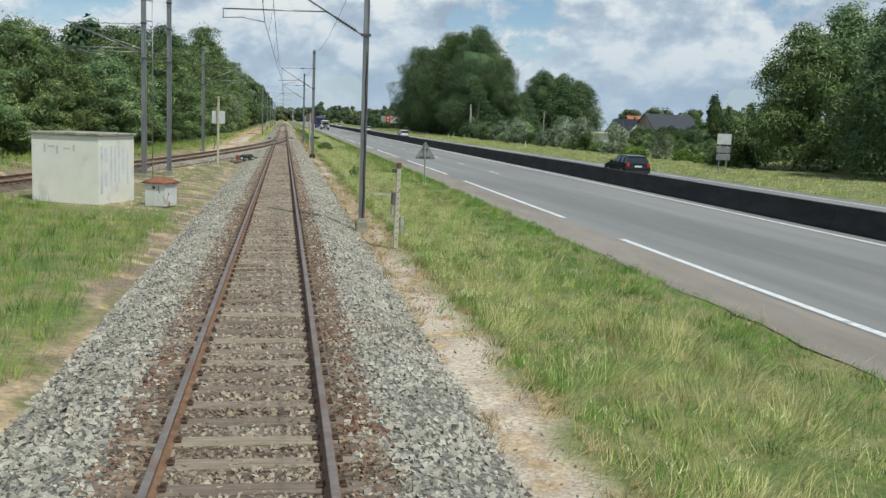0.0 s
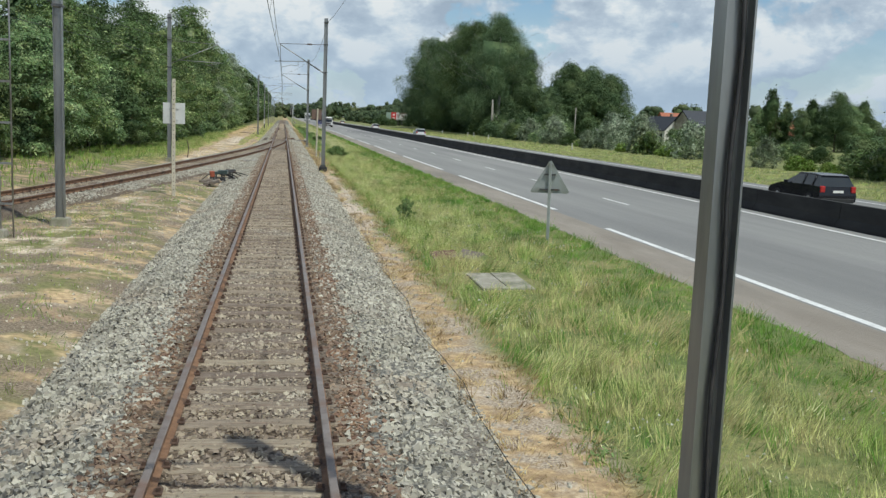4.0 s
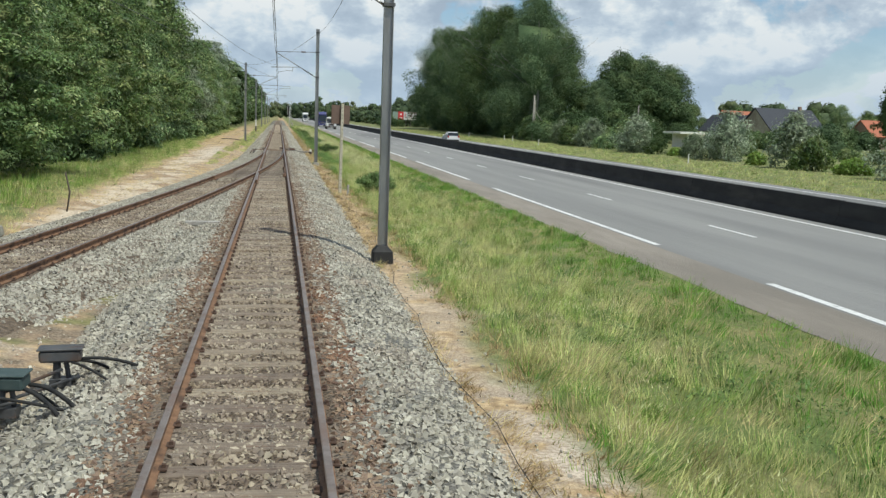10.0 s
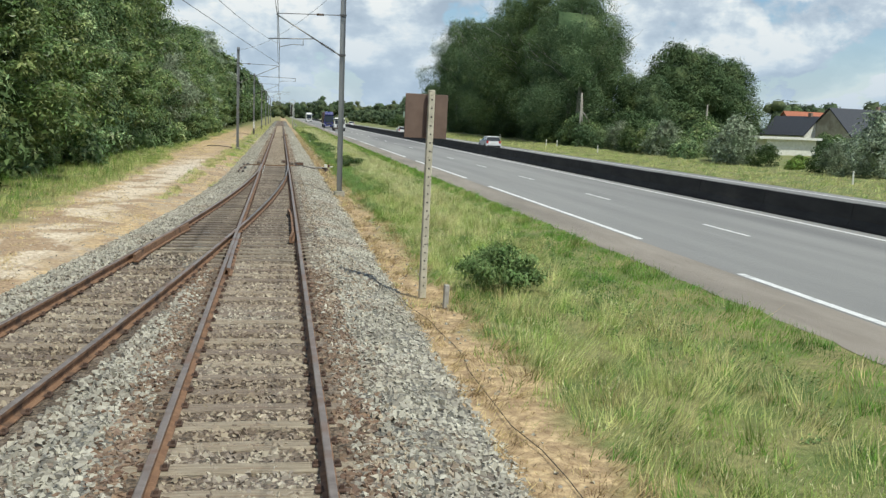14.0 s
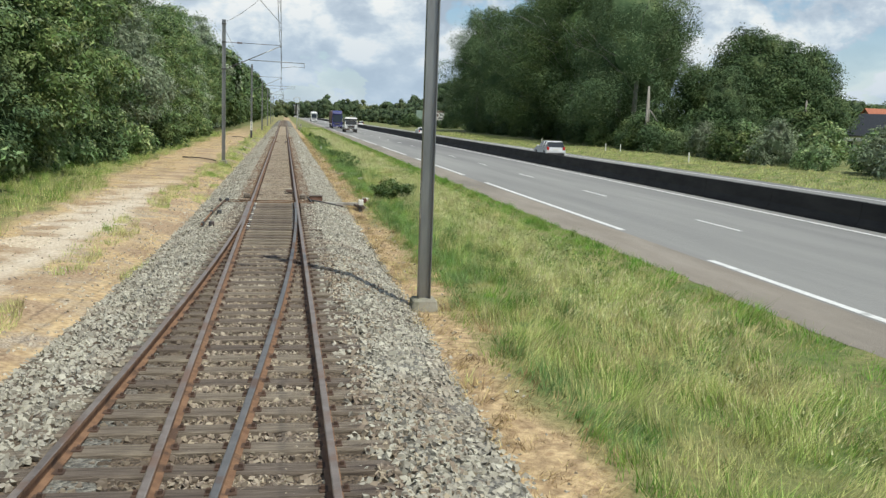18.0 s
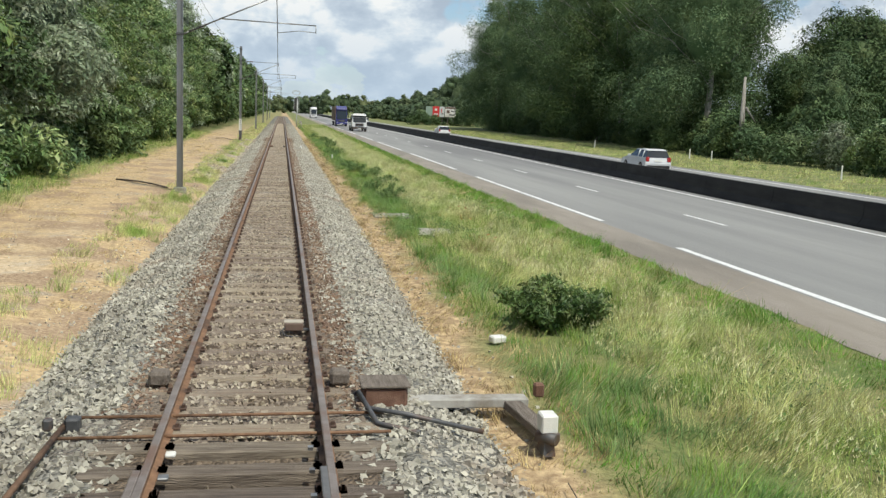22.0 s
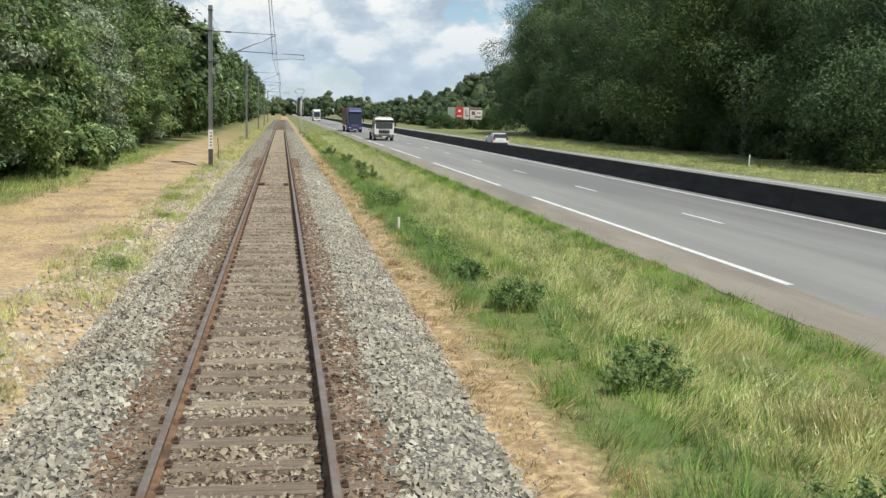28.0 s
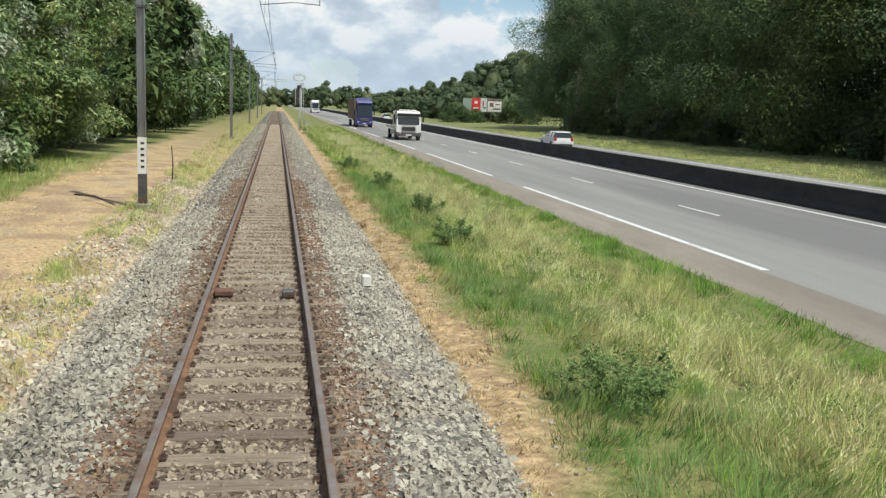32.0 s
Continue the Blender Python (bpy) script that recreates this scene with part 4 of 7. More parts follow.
def mast(x, y, arm=True, stagger=0.2, height=8.7, base_z=-0.45, block=True, push=False, group="catenary masts", slim=1.0):
    """A steel H-section mast with its cantilever, standing beside the track."""
    side = 1 if x > 0 else -1
    m = thing("catenary_mast", "grey steel H-section railway mast with cantilever arm over the track" if arm else "grey steel H-section railway mast", "mast", pose(x, y, 0), group)
    bm = bmesh.new()
    hp = [(-0.11, -0.1), (-0.094, -0.1), (-0.094, -0.006), (0.094, -0.006), (0.094, -0.1), (0.11, -0.1), (0.11, 0.1), (0.094, 0.1), (0.094, 0.006), (-0.094, 0.006), (-0.094, 0.1), (-0.11, 0.1)]
    lo, hi = [bm.verts.new((u * slim, v * slim, base_z)) for u, v in hp], [bm.verts.new((u * slim, v * slim, height)) for u, v in hp]
    for i in range(12):
        bm.faces.new((lo[i], lo[(i + 1) % 12], hi[(i + 1) % 12], hi[i]))
    bm.faces.new(hi)
    part("column", bm, M_STEEL, m)
    bm = bmesh.new()
    if block:
        box(bm, (0, 0, base_z + 0.12), (0.50 * slim, 0.50 * slim, 0.40), taper=0.92, bevel=0.03)
        box(bm, (0, 0, base_z + 0.37), (0.40 * slim, 0.40 * slim, 0.10), taper=0.6)
    else:
        box(bm, (0, 0, base_z + 0.06), (0.50, 0.50, 0.26), taper=0.85, bevel=0.03)
    part("foundation", bm, M_TAR if 80 < y < 84 and block else M_SLAB, m, "foundation block")
    bm = bmesh.new()
    for z in (5.5, 7.15, height - 0.25):
        box(bm, (0, 0, z), (0.27, 0.25, 0.07))
        part("clamp", bm, M_DARKSTEEL, m)
        bm = bmesh.new()
    bm.free()
    if not arm:
        return m
    tip = -x + stagger * 0.3
    s = Vector((-side * 0.12, 0, 5.5))
    e = Vector((tip, 0, MESS_Z))
    d = (e - s).normalized()
    bm = bmesh.new()
    tube(bm, s, s + d * 0.25, 0.03)
    tube(bm, s + d * 0.95, e, 0.027)
    part("strut", bm, M_STEEL, m)
    bm = bmesh.new()
    for k in range(7):
        c = s + d * (0.28 + 0.095 * k)
        tube(bm, c, c + d * 0.035, 0.085, 0.03, n=10)
    tube(bm, s + d * 0.22, s + d * 0.98, 0.03)
    part("insulator", bm, M_INSUL, m, "dark ribbed insulator")
    bm = bmesh.new()
    tube(bm, (-side * 0.12, 0, 7.15), (-side * 0.8, 0, 7.13), 0.016)
    tube(bm, (-side * 0.8, 0, 7.13), (-side * 1.1, 0, 7.13), 0.045)
    tube(bm, (-side * 1.1, 0, 7.13), e + Vector((0, 0, 0.04)), 0.016)
    part("top_tie", bm, M_DARKSTEEL, m)
    t = (6.12 - 5.5) / (MESS_Z - 5.5)
    a = s.lerp(e, t)
    far = Vector((-x - side * (1.5 if not push else 0.25), 0, 6.05))
    bm = bmesh.new()
    tube(bm, a, far, 0.022)
    hang = far if not push else a + (far - a) * 0.25
    tube(bm, hang, hang - Vector((0, 0, 0.28)), 0.014)
    part("registration_tube", bm, M_STEEL, m)
    bm = bmesh.new()
    w = Vector((-x + stagger, 0, WIRE_Z))
    h = hang - Vector((0, 0, 0.26))
    pipe(bm, [h, h.lerp(w, 0.45) + Vector((0, 0, 0.07)), w], 0.013)
    part("steady_arm", bm, M_STEEL, m)
    return m


RIGHT = [(2.70, 28.95, -0.3, False), (2.74, 82.1, 0.15, True), (2.82, 125.6, 0.2, True)]
LEFT = [(-3.42, 169.7, 0.1, False), (-3.55, 224.6, -0.2, False), (-3.55, 279, 0.2, True), (-3.55, 333, -0.2, False), (-3.55, 387, 0.2, True), (-3.55, 441, -0.2, False)]
masts = {}
for x, y, st, pu in RIGHT:
    masts[y] = mast(x, y, True, st, push=pu, block=y < 100, slim=0.78 if y < 40 else 1.0)
for x, y, st, pu in LEFT:
    masts[y] = mast(x, y, True, st, block=False, base_z=-0.30, height=8.5, push=pu)
for x, y in ((-6.35, 47.6), (-5.5, 50.4), (-6.6, 84.6)):
    masts[y] = mast(x, y, False, base_z=-0.20, block=False)
# earth cable down the web of the first mast
bm = bmesh.new()
pipe(bm, [(0.03 + 0.012 * math.sin(k * 1.3), -0.035, 5.0 - 0.27 * k) for k in range(20)], 0.014, n=6)
part("earth_cable", bm, M_WIRE, masts[28.95], "black cable running down the column")
# bolted rungs of the double mast
bm = bmesh.new()
for k in range(9):
    box(bm, (0.24, 0, 0.6 + 0.95 * k), (0.34, 0.05, 0.05))
tube(bm, (0.40, 0, -0.2), (0.40, 0, 8.6), 0.022)
part("ladder", bm, M_STEEL, masts[47.6], "steel climbing ladder beside the column")
# arms over the siding
for x, y, to in ((-6.35, 47.6, -3.4), (-5.5, 50.4, -4.2), (-6.6, 84.6, 2.9)):
    bm = bmesh.new()
    tube(bm, (0, 0, 5.7), (to, 0, 7.0), 0.025)
    tube(bm, (to * 0.2, 0, 5.95), (to * 1.1, 0, 5.9), 0.02)
    tube(bm, (0, 0, 7.1), (to, 0, 7.02), 0.014)
    pipe(bm, [(to * 1.05, 0, 5.88), (to * 0.85, 0, 5.78), (to * 0.7, 0, 5.62)], 0.012)
    part("cantilever_arm", bm, M_STEEL, masts[y])


def wire(name, points, r, label):
    bm = bmesh.new()
    pipe(bm, points, r, n=5)
    return tagged(part(name, bm, M_WIRE), label, "wire")


seq = sorted([(y, st) for x, y, st, _ in RIGHT + LEFT])
seq = [(-25.0, 0.2)] + seq + [(495.0, 0.2)]
contact, messenger, drops = [], [], []
for (y0, a), (y1, b) in zip(seq, seq[1:]):
    for k in range(12):
        t = k / 12
        y, x = y0 + (y1 - y0) * t, a + (b - a) * t
        sag = MESS_Z - 4 * t * (1 - t) * 0.85
        contact.append((x, y, WIRE_Z))
        messenger.append((x * 0.4, y, sag))
        if k % 2 == 1:
            drops.append(((x, y, WIRE_Z), (x * 0.4, y, sag)))
main_wire = wire("contact_wire", contact, 0.010, "copper contact wire hung over the main track")
for p, q in drops:
    bm = bmesh.new()
    tube(bm, p, q, 0.006, n=4)
    part("dropper", bm, M_WIRE, main_wire)
wire("messenger_wire", messenger, 0.010, "sagging messenger wire above the contact wire")


def sagged(pts, sag, n=8):
    res = []
    for p, q in zip(pts, pts[1:]):
        for k in range(n):
            t = k / n
            v = Vector(p).lerp(Vector(q), t)
            v.z -= 4 * t * (1 - t) * sag
            res.append(v)
    return res + [Vector(pts[-1])]


wire("feeder_wire", sagged([(2.95, -25, 8.55)] + [(x + 0.12, y, 8.5) for x, y, _, _ in RIGHT] + [(x - 0.1, y, 8.3) for x, y, _, _ in LEFT], 0.7), 0.009, "sagging aluminium feeder wire along the mast tops")
sid = [(-9.6, 46, 5.65), (-4.0, 84.6, 5.65), (0.15, 140, 5.75)]
wire("contact_wire", sagged(sid, 0.05), 0.009, "copper contact wire hung over the siding")
wire("messenger_wire", sagged([(-9.7, 46, 7.0), (-3.8, 84.6, 7.0), (0.1, 142, 7.0)], 0.6), 0.009, "sagging messenger wire over the siding")

# ---- trees ----
ICO = bmesh.new()
bmesh.ops.create_icosphere(ICO, subdivisions=1, radius=1.0, matrix=Euler((0.5, 0.3, 0)).to_matrix().to_4x4())
ICO_V = np.array([v.co[:] for v in ICO.verts])
ICO_F = np.array([[v.index for v in f.verts] for f in ICO.faces])
ICO.free()


def unit(a):
    return a / np.maximum(np.linalg.norm(a, axis=-1, keepdims=True), 1e-6)


def crown(name, blobs, leaves, size, material, seed, core=0.80, droop=0.25, flat=0.45, bare=0, thin=0.14, up=0.25, lump=0.10, tilt=0.55):
    """A crown of many small leaf sprays on the skins of rounded boughs. blobs: rows of centre and radii."""
    r = np.random.default_rng(seed)
    leaves *= 2
    B = np.asarray(blobs, float)
    area = B[:, 3] * B[:, 4] + B[:, 3] * B[:, 5]
    area[len(B) - bare:] *= 0.35
    k = r.choice(len(B), leaves, p=area / area.sum())
    u = unit(r.normal(size=(leaves, 3)) + np.array([0, 0, up]))
    shell = r.uniform(1 - thin * 2.4, 1 + thin, leaves) + lump * np.sin(7 * u[:, 0] + k) * np.sin(6 * u[:, 2] + 2 * k)
    P = B[k, :3] + u * B[k, 3:6] * shell[:, None]
    nrm = unit(u * 0.8 + r.normal(size=(leaves, 3)) * flat + np.array([0, 0, tilt]))
    t = unit(np.cross(nrm, r.normal(size=(leaves, 3))))
    b = np.cross(nrm, t)
    s = (size * r.uniform(0.55, 1.45, leaves))[:, None]
    V = np.stack([P - t * s * 0.9, P + b * s * 0.55 + t * s * 0.2, P + t * s - np.array([0, 0, droop]) * s - b * s * 0.25], 1)
    F = np.arange(3 * leaves).reshape(-1, 3)
    vs, fs, base = [V.reshape(-1, 3)], [F], 3 * leaves
    if core:
        for row in B[len(B) - bare:]:
            c = ICO_V * row[3:6] * core * (1 + 0.12 * r.normal(size=(len(ICO_V), 1))) + row[:3]
            vs.append(c)
            fs.append(ICO_F + base)
            base += len(c)
    return tri_mesh(name, np.concatenate(vs), np.concatenate(fs), material, None, leaves)


def trunk(name, height, radius, limbs, seed, material, reach=(0.12, 0.2), fine=1.0):
    r = random.Random(seed)
    bm = bmesh.new()
    p, lean = Vector((0, 0, -0.3)), Vector((r.uniform(-.05, .05), r.uniform(-.05, .05), 1))
    nseg = 5
    for i in range(nseg):
        q = p + lean * (height / nseg) + Vector((r.uniform(-.1, .1), r.uniform(-.1, .1), 0)) * (height / 10)
        tube(bm, p, q, radius * (1 - 0.16 * i), radius * (1 - 0.16 * (i + 1)), n=8, caps=False)
        p = q
    for _ in range(limbs):
        h = height * r.uniform(0.3, 0.78)
        a = r.uniform(0, 6.28)
        s = Vector((0, 0, h))
        e = s + Vector((math.cos(a), math.sin(a), r.uniform(0.4, 1.0))) * height * r.uniform(*reach)
        pts = [s.lerp(e, q) + Vector((r.uniform(-1, 1), r.uniform(-1, 1), r.uniform(-0.5, 1.5))) * height * 0.022 * (1 if 0 < q < 1 else 0) for q in (0, 0.28, 0.55, 0.8, 1.0)]
        for k, (p, q) in enumerate(zip(pts, pts[1:])):
            tube(bm, p, q, radius * fine * (0.35 - 0.07 * k), radius * fine * (0.28 - 0.07 * k), n=6, caps=False)
    me = bpy.data.meshes.new(name)
    bm.to_mesh(me)
    bm.free()
    me.materials.append(material)
    return me


def boughs(n, height, radius, low, seed, top=0.75, r0=0.30, thick=(0.7, 1.0)):
    """Boughs filling an egg-shaped envelope from low to height."""
    r = random.Random(seed)
    res = []
    for i in range(n):
        t = (i + r.random()) / n
        z = low + (height - low) * (0.06 + 0.86 * t)
        prof = radius * math.sin(math.pi * min(1, 0.18 + 0.80 * t ** top)) ** 0.7
        a, d = r.uniform(0, 6.28), prof * (r.uniform(0.4, 0.8) if r.random() < 0.7 else r.uniform(0.8, 1.12))
        s = radius * r.uniform(r0 * 0.8, r0 + 0.2) * (1.1 - 0.35 * t)
        res.append((d * math.cos(a), d * math.sin(a), z, s * r.uniform(0.9, 1.25), s * r.uniform(0.9, 1.25), s * r.uniform(*thick)))
    res.append((0, 0, (low + height) / 2, radius * 0.66, radius * 0.66, (height - low) * 0.44))
    res.append((0, 0, low + (height - low) * 0.62, radius * 0.78, radius * 0.78, (height - low) * 0.30))
    return res


def plant(name, label, category, tm, cm, at, group=""):
    t = thing(name, label, category, at, group)
    if tm:
        o = new("trunk", tm)
        o.parent = t
    o = new("crown", cm)
    o.parent = t
    return t


# the woodland edge beside the line: leafy from the ground up
edge_kinds = []
for i, (h, rad, n, mat) in enumerate(((8.2, 3.1, 34, M_LEAF), (9.6, 3.3, 38, M_LEAF), (7.4, 3.0, 30, M_LEAFDARK), (10.6, 3.4, 40, M_LEAF), (9.0, 2.9, 36, M_LEAFSILVER))):
    edge_kinds.append((trunk("trunk", h * 0.8, 0.13, 12, i, M_PALEBARK if i == 4 else M_BARK), crown("crown", boughs(int(n * 1.5), h, rad, 0.1, i + 20, 0.75, 0.20, (0.36, 0.60)), 16000, 0.108, mat, i + 40, core=0.46, bare=2, up=0.8, thin=0.20)))
tall_kinds, distant_kinds = [], []
for i, (h, rad, n, mat) in enumerate(((14.0, 4.0, 44, M_LEAF), (14.0, 4.4, 44, M_LEAFDARK), (14.0, 3.7, 40, M_LEAFSILVER))):
    tall_kinds.append((trunk("trunk", h * 0.85, 0.22, 10, i + 5, M_BARK), crown("crown", boughs(n, h, rad, 1.5, i + 60, 0.6, 0.20, (0.4, 0.7)), 10000, 0.14, mat, i + 70, core=0.6, bare=2, up=0.6)))
    distant_kinds.append((trunk("trunk", h * 0.85, 0.22, 4, i + 8, M_BARK), crown("crown", boughs(26, h, rad, 0.6, i + 160, 0.6, 0.22), 2000, 0.45, mat, i + 170, core=0.7, bare=2)))
LABELS = ("leafy green woodland-edge tree with branches to the ground", "tall leafy green tree at the woodland edge", "dark green bushy tree at the woodland edge", "tall broad green tree at the woodland edge", "pale silvery-green tree at the woodland edge")
protos = {}
tr = random.Random(5)


def grow(kind, label, cat, x, y, z, scale, turn, group):
    key = (id(kind), group)
    m = pose(x, y, z, 0, 0, turn) @ Matrix.Diagonal((scale, scale, scale * tr.uniform(0.92, 1.1), 1))
    if key not in protos:
        protos[key] = plant(cat, label, cat, kind[0], kind[1], m, group)
        return protos[key]
    t = copy_thing(protos[key], Matrix.Identity(4))
    t.matrix_basis = m
    return t


y = 30.0
while y < 262:
    foot = np.interp(y, (30, 60, 80, 100, 130, 260), (-19.5, -17.0, -14.5, -12.6, -12.2, -12.0))
    i = tr.choice((0, 0, 1, 1, 2, 3, 3)) if y < 172 else tr.choice((0, 1, 3, 4, 4, 4))
    sc = tr.uniform(0.78, 1.16) * np.interp(y, (30, 60, 90, 130, 260), (0.72, 0.80, 0.95, 1.05, 1.15))
    grow(edge_kinds[i], LABELS[i], "tree", float(foot) + tr.uniform(-1.3, 0.9), y, -0.1, float(sc), tr.uniform(0, 360), "woodland edge")
    y += tr.uniform(3.4, 5.2)
TOPS = ((36, 95, 108, 135, 165, 190, 206, 230, 262, 330, 420, 620), (7.5, 9.6, 13.2, 14.5, 15.6, 16.0, 13.0, 14.2, 16.5, 18.0, 19.0, 20.0))
y = 36.0
while y < 262:
    foot = np.interp(y, (30, 60, 80, 100, 130, 150, 330), (-25.5, -22.5, -20.0, -16.5, -15.0, -13.2, -13.2))
    i = tr.choice((0, 1, 1)) if y < 172 else tr.choice((0, 1, 2, 2))
    grow(tall_kinds[i], "tall green tree standing inside the woodland" if i < 2 else "tall silvery-green tree standing inside the woodland", "tree", float(foot) + tr.uniform(-1.2, 0.8), y, 0.0, tr.uniform(0.86, 1.1) * float(np.interp(y, *TOPS)) / 14, tr.uniform(0, 360), "woodland")
    y += tr.uniform(5.0, 7.2)
y = 262.0
while y < 640:
    i = tr.choice((0, 1, 1, 2)) if y < 320 else tr.choice((0, 1))
    grow(distant_kinds[i], "tall green tree along the line in the distance", "tree", -12.8 + tr.uniform(-1.0, 1.0), y, 0.0, tr.uniform(0.8, 1.05) * float(np.interp(y, *TOPS)) / 14 * 0.92, tr.uniform(0, 360), "woodland")
    y += tr.uniform(6.5, 9.5)

y = 44.0
while y < 330:
    foot = np.interp(y, (30, 60, 80, 100, 130, 330), (-32, -29, -26, -23, -21, -20))
    i = tr.choice((0, 1, 1))
    grow(distant_kinds[i], "tall green tree deep inside the woodland", "tree", float(foot) + tr.uniform(-3, 2), y + tr.uniform(-2, 2), 0.0, tr.uniform(0.75, 0.95) * float(np.interp(y, *TOPS)) / 14, tr.uniform(0, 360), "woodland")
    y += tr.uniform(7.5, 10)

# the great trees beyond the road
big_kinds = []
for i, (h, rad, n, mat) in enumerate(((29.0, 10.0, 130, M_LEAFDARK), (27.0, 9.0, 115, M_LEAFDARK), (29.5, 9.5, 130, M_LEAFDARK))):
    big_kinds.append((trunk("trunk", h * 0.85, 0.45, 15, i + 30, M_PALEBARK, (0.28, 0.40), 0.42), crown("crown", boughs(n, h, rad, 0.8, i + 80, 0.55, 0.125), 42000, 0.15, mat, i + 90, core=0.64, bare=2, thin=0.14, up=0.40, lump=0.08, tilt=0.15)))
for k, x, y, s in ((0, 48.5, 236.8, 0.95), (2, 51.5, 252, 1.04), (1, 49, 265, 1.08), (0, 51, 281, 1.06), (2, 51, 297, 1.04), (0, 52, 313, 1.02), (1, 49, 328, 1.10), (0, 48, 344, 0.97), (1, 56.5, 270, 1.04), (0, 60, 296, 1.04), (2, 61, 326, 1.04), (1, 50.5, 358, 0.88), (0, 57, 368, 0.9), (1, 58, 251, 0.80)):
    grow(big_kinds[k], "huge dark green tree in the grove beyond the road", "tree", x, y, 0.0, s, tr.uniform(0, 360), "grove beyond the road")
mid_kinds = []
for i, (h, rad, n, mat) in enumerate(((15.0, 5.6, 70, M_LEAFDARK), (13.5, 5.2, 64, M_LEAFDARK), (13.0, 5.0, 64, M_LEAF))):
    mid_kinds.append((trunk("trunk", h * 0.85, 0.28, 8, i + 35, M_BARK), crown("crown", boughs(n, h, rad, 0.1, i + 100, 0.6, 0.18), 16000, 0.16, mat, i + 110, core=0.60, bare=2, thin=0.14, up=0.6)))
for k, x, y, s in ((0, 64, 232, 1.12), (1, 69, 233, 1.18), (0, 75, 236, 1.08), (1, 77, 240, 1.12), (1, 58, 226, 0.80), (0, 56, 233, 0.78), (1, 61, 238, 0.85), (0, 67, 242, 1.15), (0, 73, 244, 1.1), (1, 75, 250, 1.1)):
    grow(mid_kinds[k], "broad dark green tree at the end of the grove", "tree", x, y, 0.0, s, tr.uniform(0, 360), "grove beyond the road")
for k, x, y, s in ((2, 47, 81, 0.95), (2, 53, 84, 1.15), (0, 60, 86, 1.1), (2, 52, 72, 1.05), (0, 47, 66, 0.9), (2, 66, 98, 0.9)):
    grow(mid_kinds[k], "broad green tree beside the far verge", "tree", x, y, -0.1, s, tr.uniform(0, 360), "trees by the far verge")
narrow = (trunk("trunk", 9.5, 0.2, 6, 77, M_BARK), crown("crown", boughs(40, 12.0, 2.0, 0.5, 78, 0.6, 0.26), 3600, 0.2, M_LEAFDARK, 79, bare=2))
for x, y, s in ((88.8, 186.8, 1.0), (92.5, 188, 0.8), (97, 187, 0.85), (101, 190, 0.75), (106, 192, 0.85), (111, 192, 0.8)):
    grow(narrow, "narrow dark green poplar near the houses", "tree", x, y, 0.0, s, tr.uniform(0, 360), "poplars near the houses")
for k, x, y, s in ((0, 99, 182, 0.74), (2, 104, 186, 0.7), (0, 109, 190, 0.62), (0, 93, 184, 0.5)):
    grow(mid_kinds[k], "rounded dark green tree among the poplars", "tree", x, y, 0.0, s, tr.uniform(0, 360), "trees near the houses")
# shrubs along the far verge
shrubs = []
for i, (h, rad, n, mat) in enumerate(((3.6, 2.3, 30, M_LEAFDARK), (4.3, 2.1, 34, M_LEAFSILVER), (2.6, 1.9, 26, M_LEAF), (1.4, 1.4, 18, M_LEAFBRIGHT))):
    shrubs.append((None, crown("crown", boughs(n, h, rad, 0.0, i + 120, 0.6, 0.2), 2200, 0.145, mat, i + 130, core=0.6, bare=2, thin=0.3 if i == 1 else 0.16)))
SHRUB = ("dark green shrub on the far verge", "silvery willow shrub on the far verge", "green shrub on the far verge", "low bright green bush on the far verge")
for i, y, h in ((1, 171.7, 4.3), (0, 164.2, 2.3), (0, 154.8, 2.5), (1, 148.2, 4.2), (1, 134.5, 4.8), (2, 131.5, 2.6), (1, 119.2, 4.6), (1, 103.3, 2.9), (3, 110.4, 1.2), (3, 126.0, 1.4), (3, 99.0, 1.4), (2, 89.5, 2.2), (2, 85.5, 3.0), (3, 141.0, 1.2), (3, 159.5, 1.1), (3, 93.5, 1.0), (3, 114.5, 1.1)):
    grow(shrubs[i], SHRUB[i], "shrub", 43.5 + tr.uniform(-0.3, 0.5), y, -0.3, h / (3.6, 4.3, 2.6, 1.4)[i], tr.uniform(0, 360), "shrubs on the far verge")
for i, x, y, h in ((1, 46.7, 152.5, 5.4), (1, 41.8, 150.9, 2.6), (1, 42.0, 166.7, 4.7)):
    grow(shrubs[i], SHRUB[i], "shrub", x, y, -0.3, h / 4.3, tr.uniform(0, 360), "shrubs on the far verge")
y = 116.0
while y < 236:
    i = tr.choice((2, 2, 0))
    grow(shrubs[i], "leafy green shrub at the foot of the woodland", "shrub", float(np.interp(y, (116, 162, 170, 192, 200, 236), (-11.6, -11.3, -10.5, -10.5, -11.3, -11.3))) + tr.uniform(-0.5, 0.5), y, -0.35, tr.uniform(0.8, 1.35), tr.uniform(0, 360), "shrubs along the woodland")
    y += tr.uniform(3.0, 6.5)
y = 175.5
while y < 246:
    i = tr.choice((0, 1, 2, 2)) if y < 205 else tr.choice((0, 0, 2))
    grow(shrubs[i], SHRUB[i], "shrub", 43.5 + tr.uniform(-1.2, 2.0), y, -0.3, tr.uniform(0.85, 1.3), tr.uniform(0, 360), "shrubs on the far verge")
    i = tr.choice((0, 2))
    if y < 184:
        y += 4
        continue
    grow(shrubs[i], SHRUB[i], "shrub", 49 + tr.uniform(-1.5, 2.5), y + 1, -0.2, tr.uniform(1.1, 1.6), tr.uniform(0, 360), "shrubs on the far verge")
    y += tr.uniform(3.2, 5.0)
y = 246.0
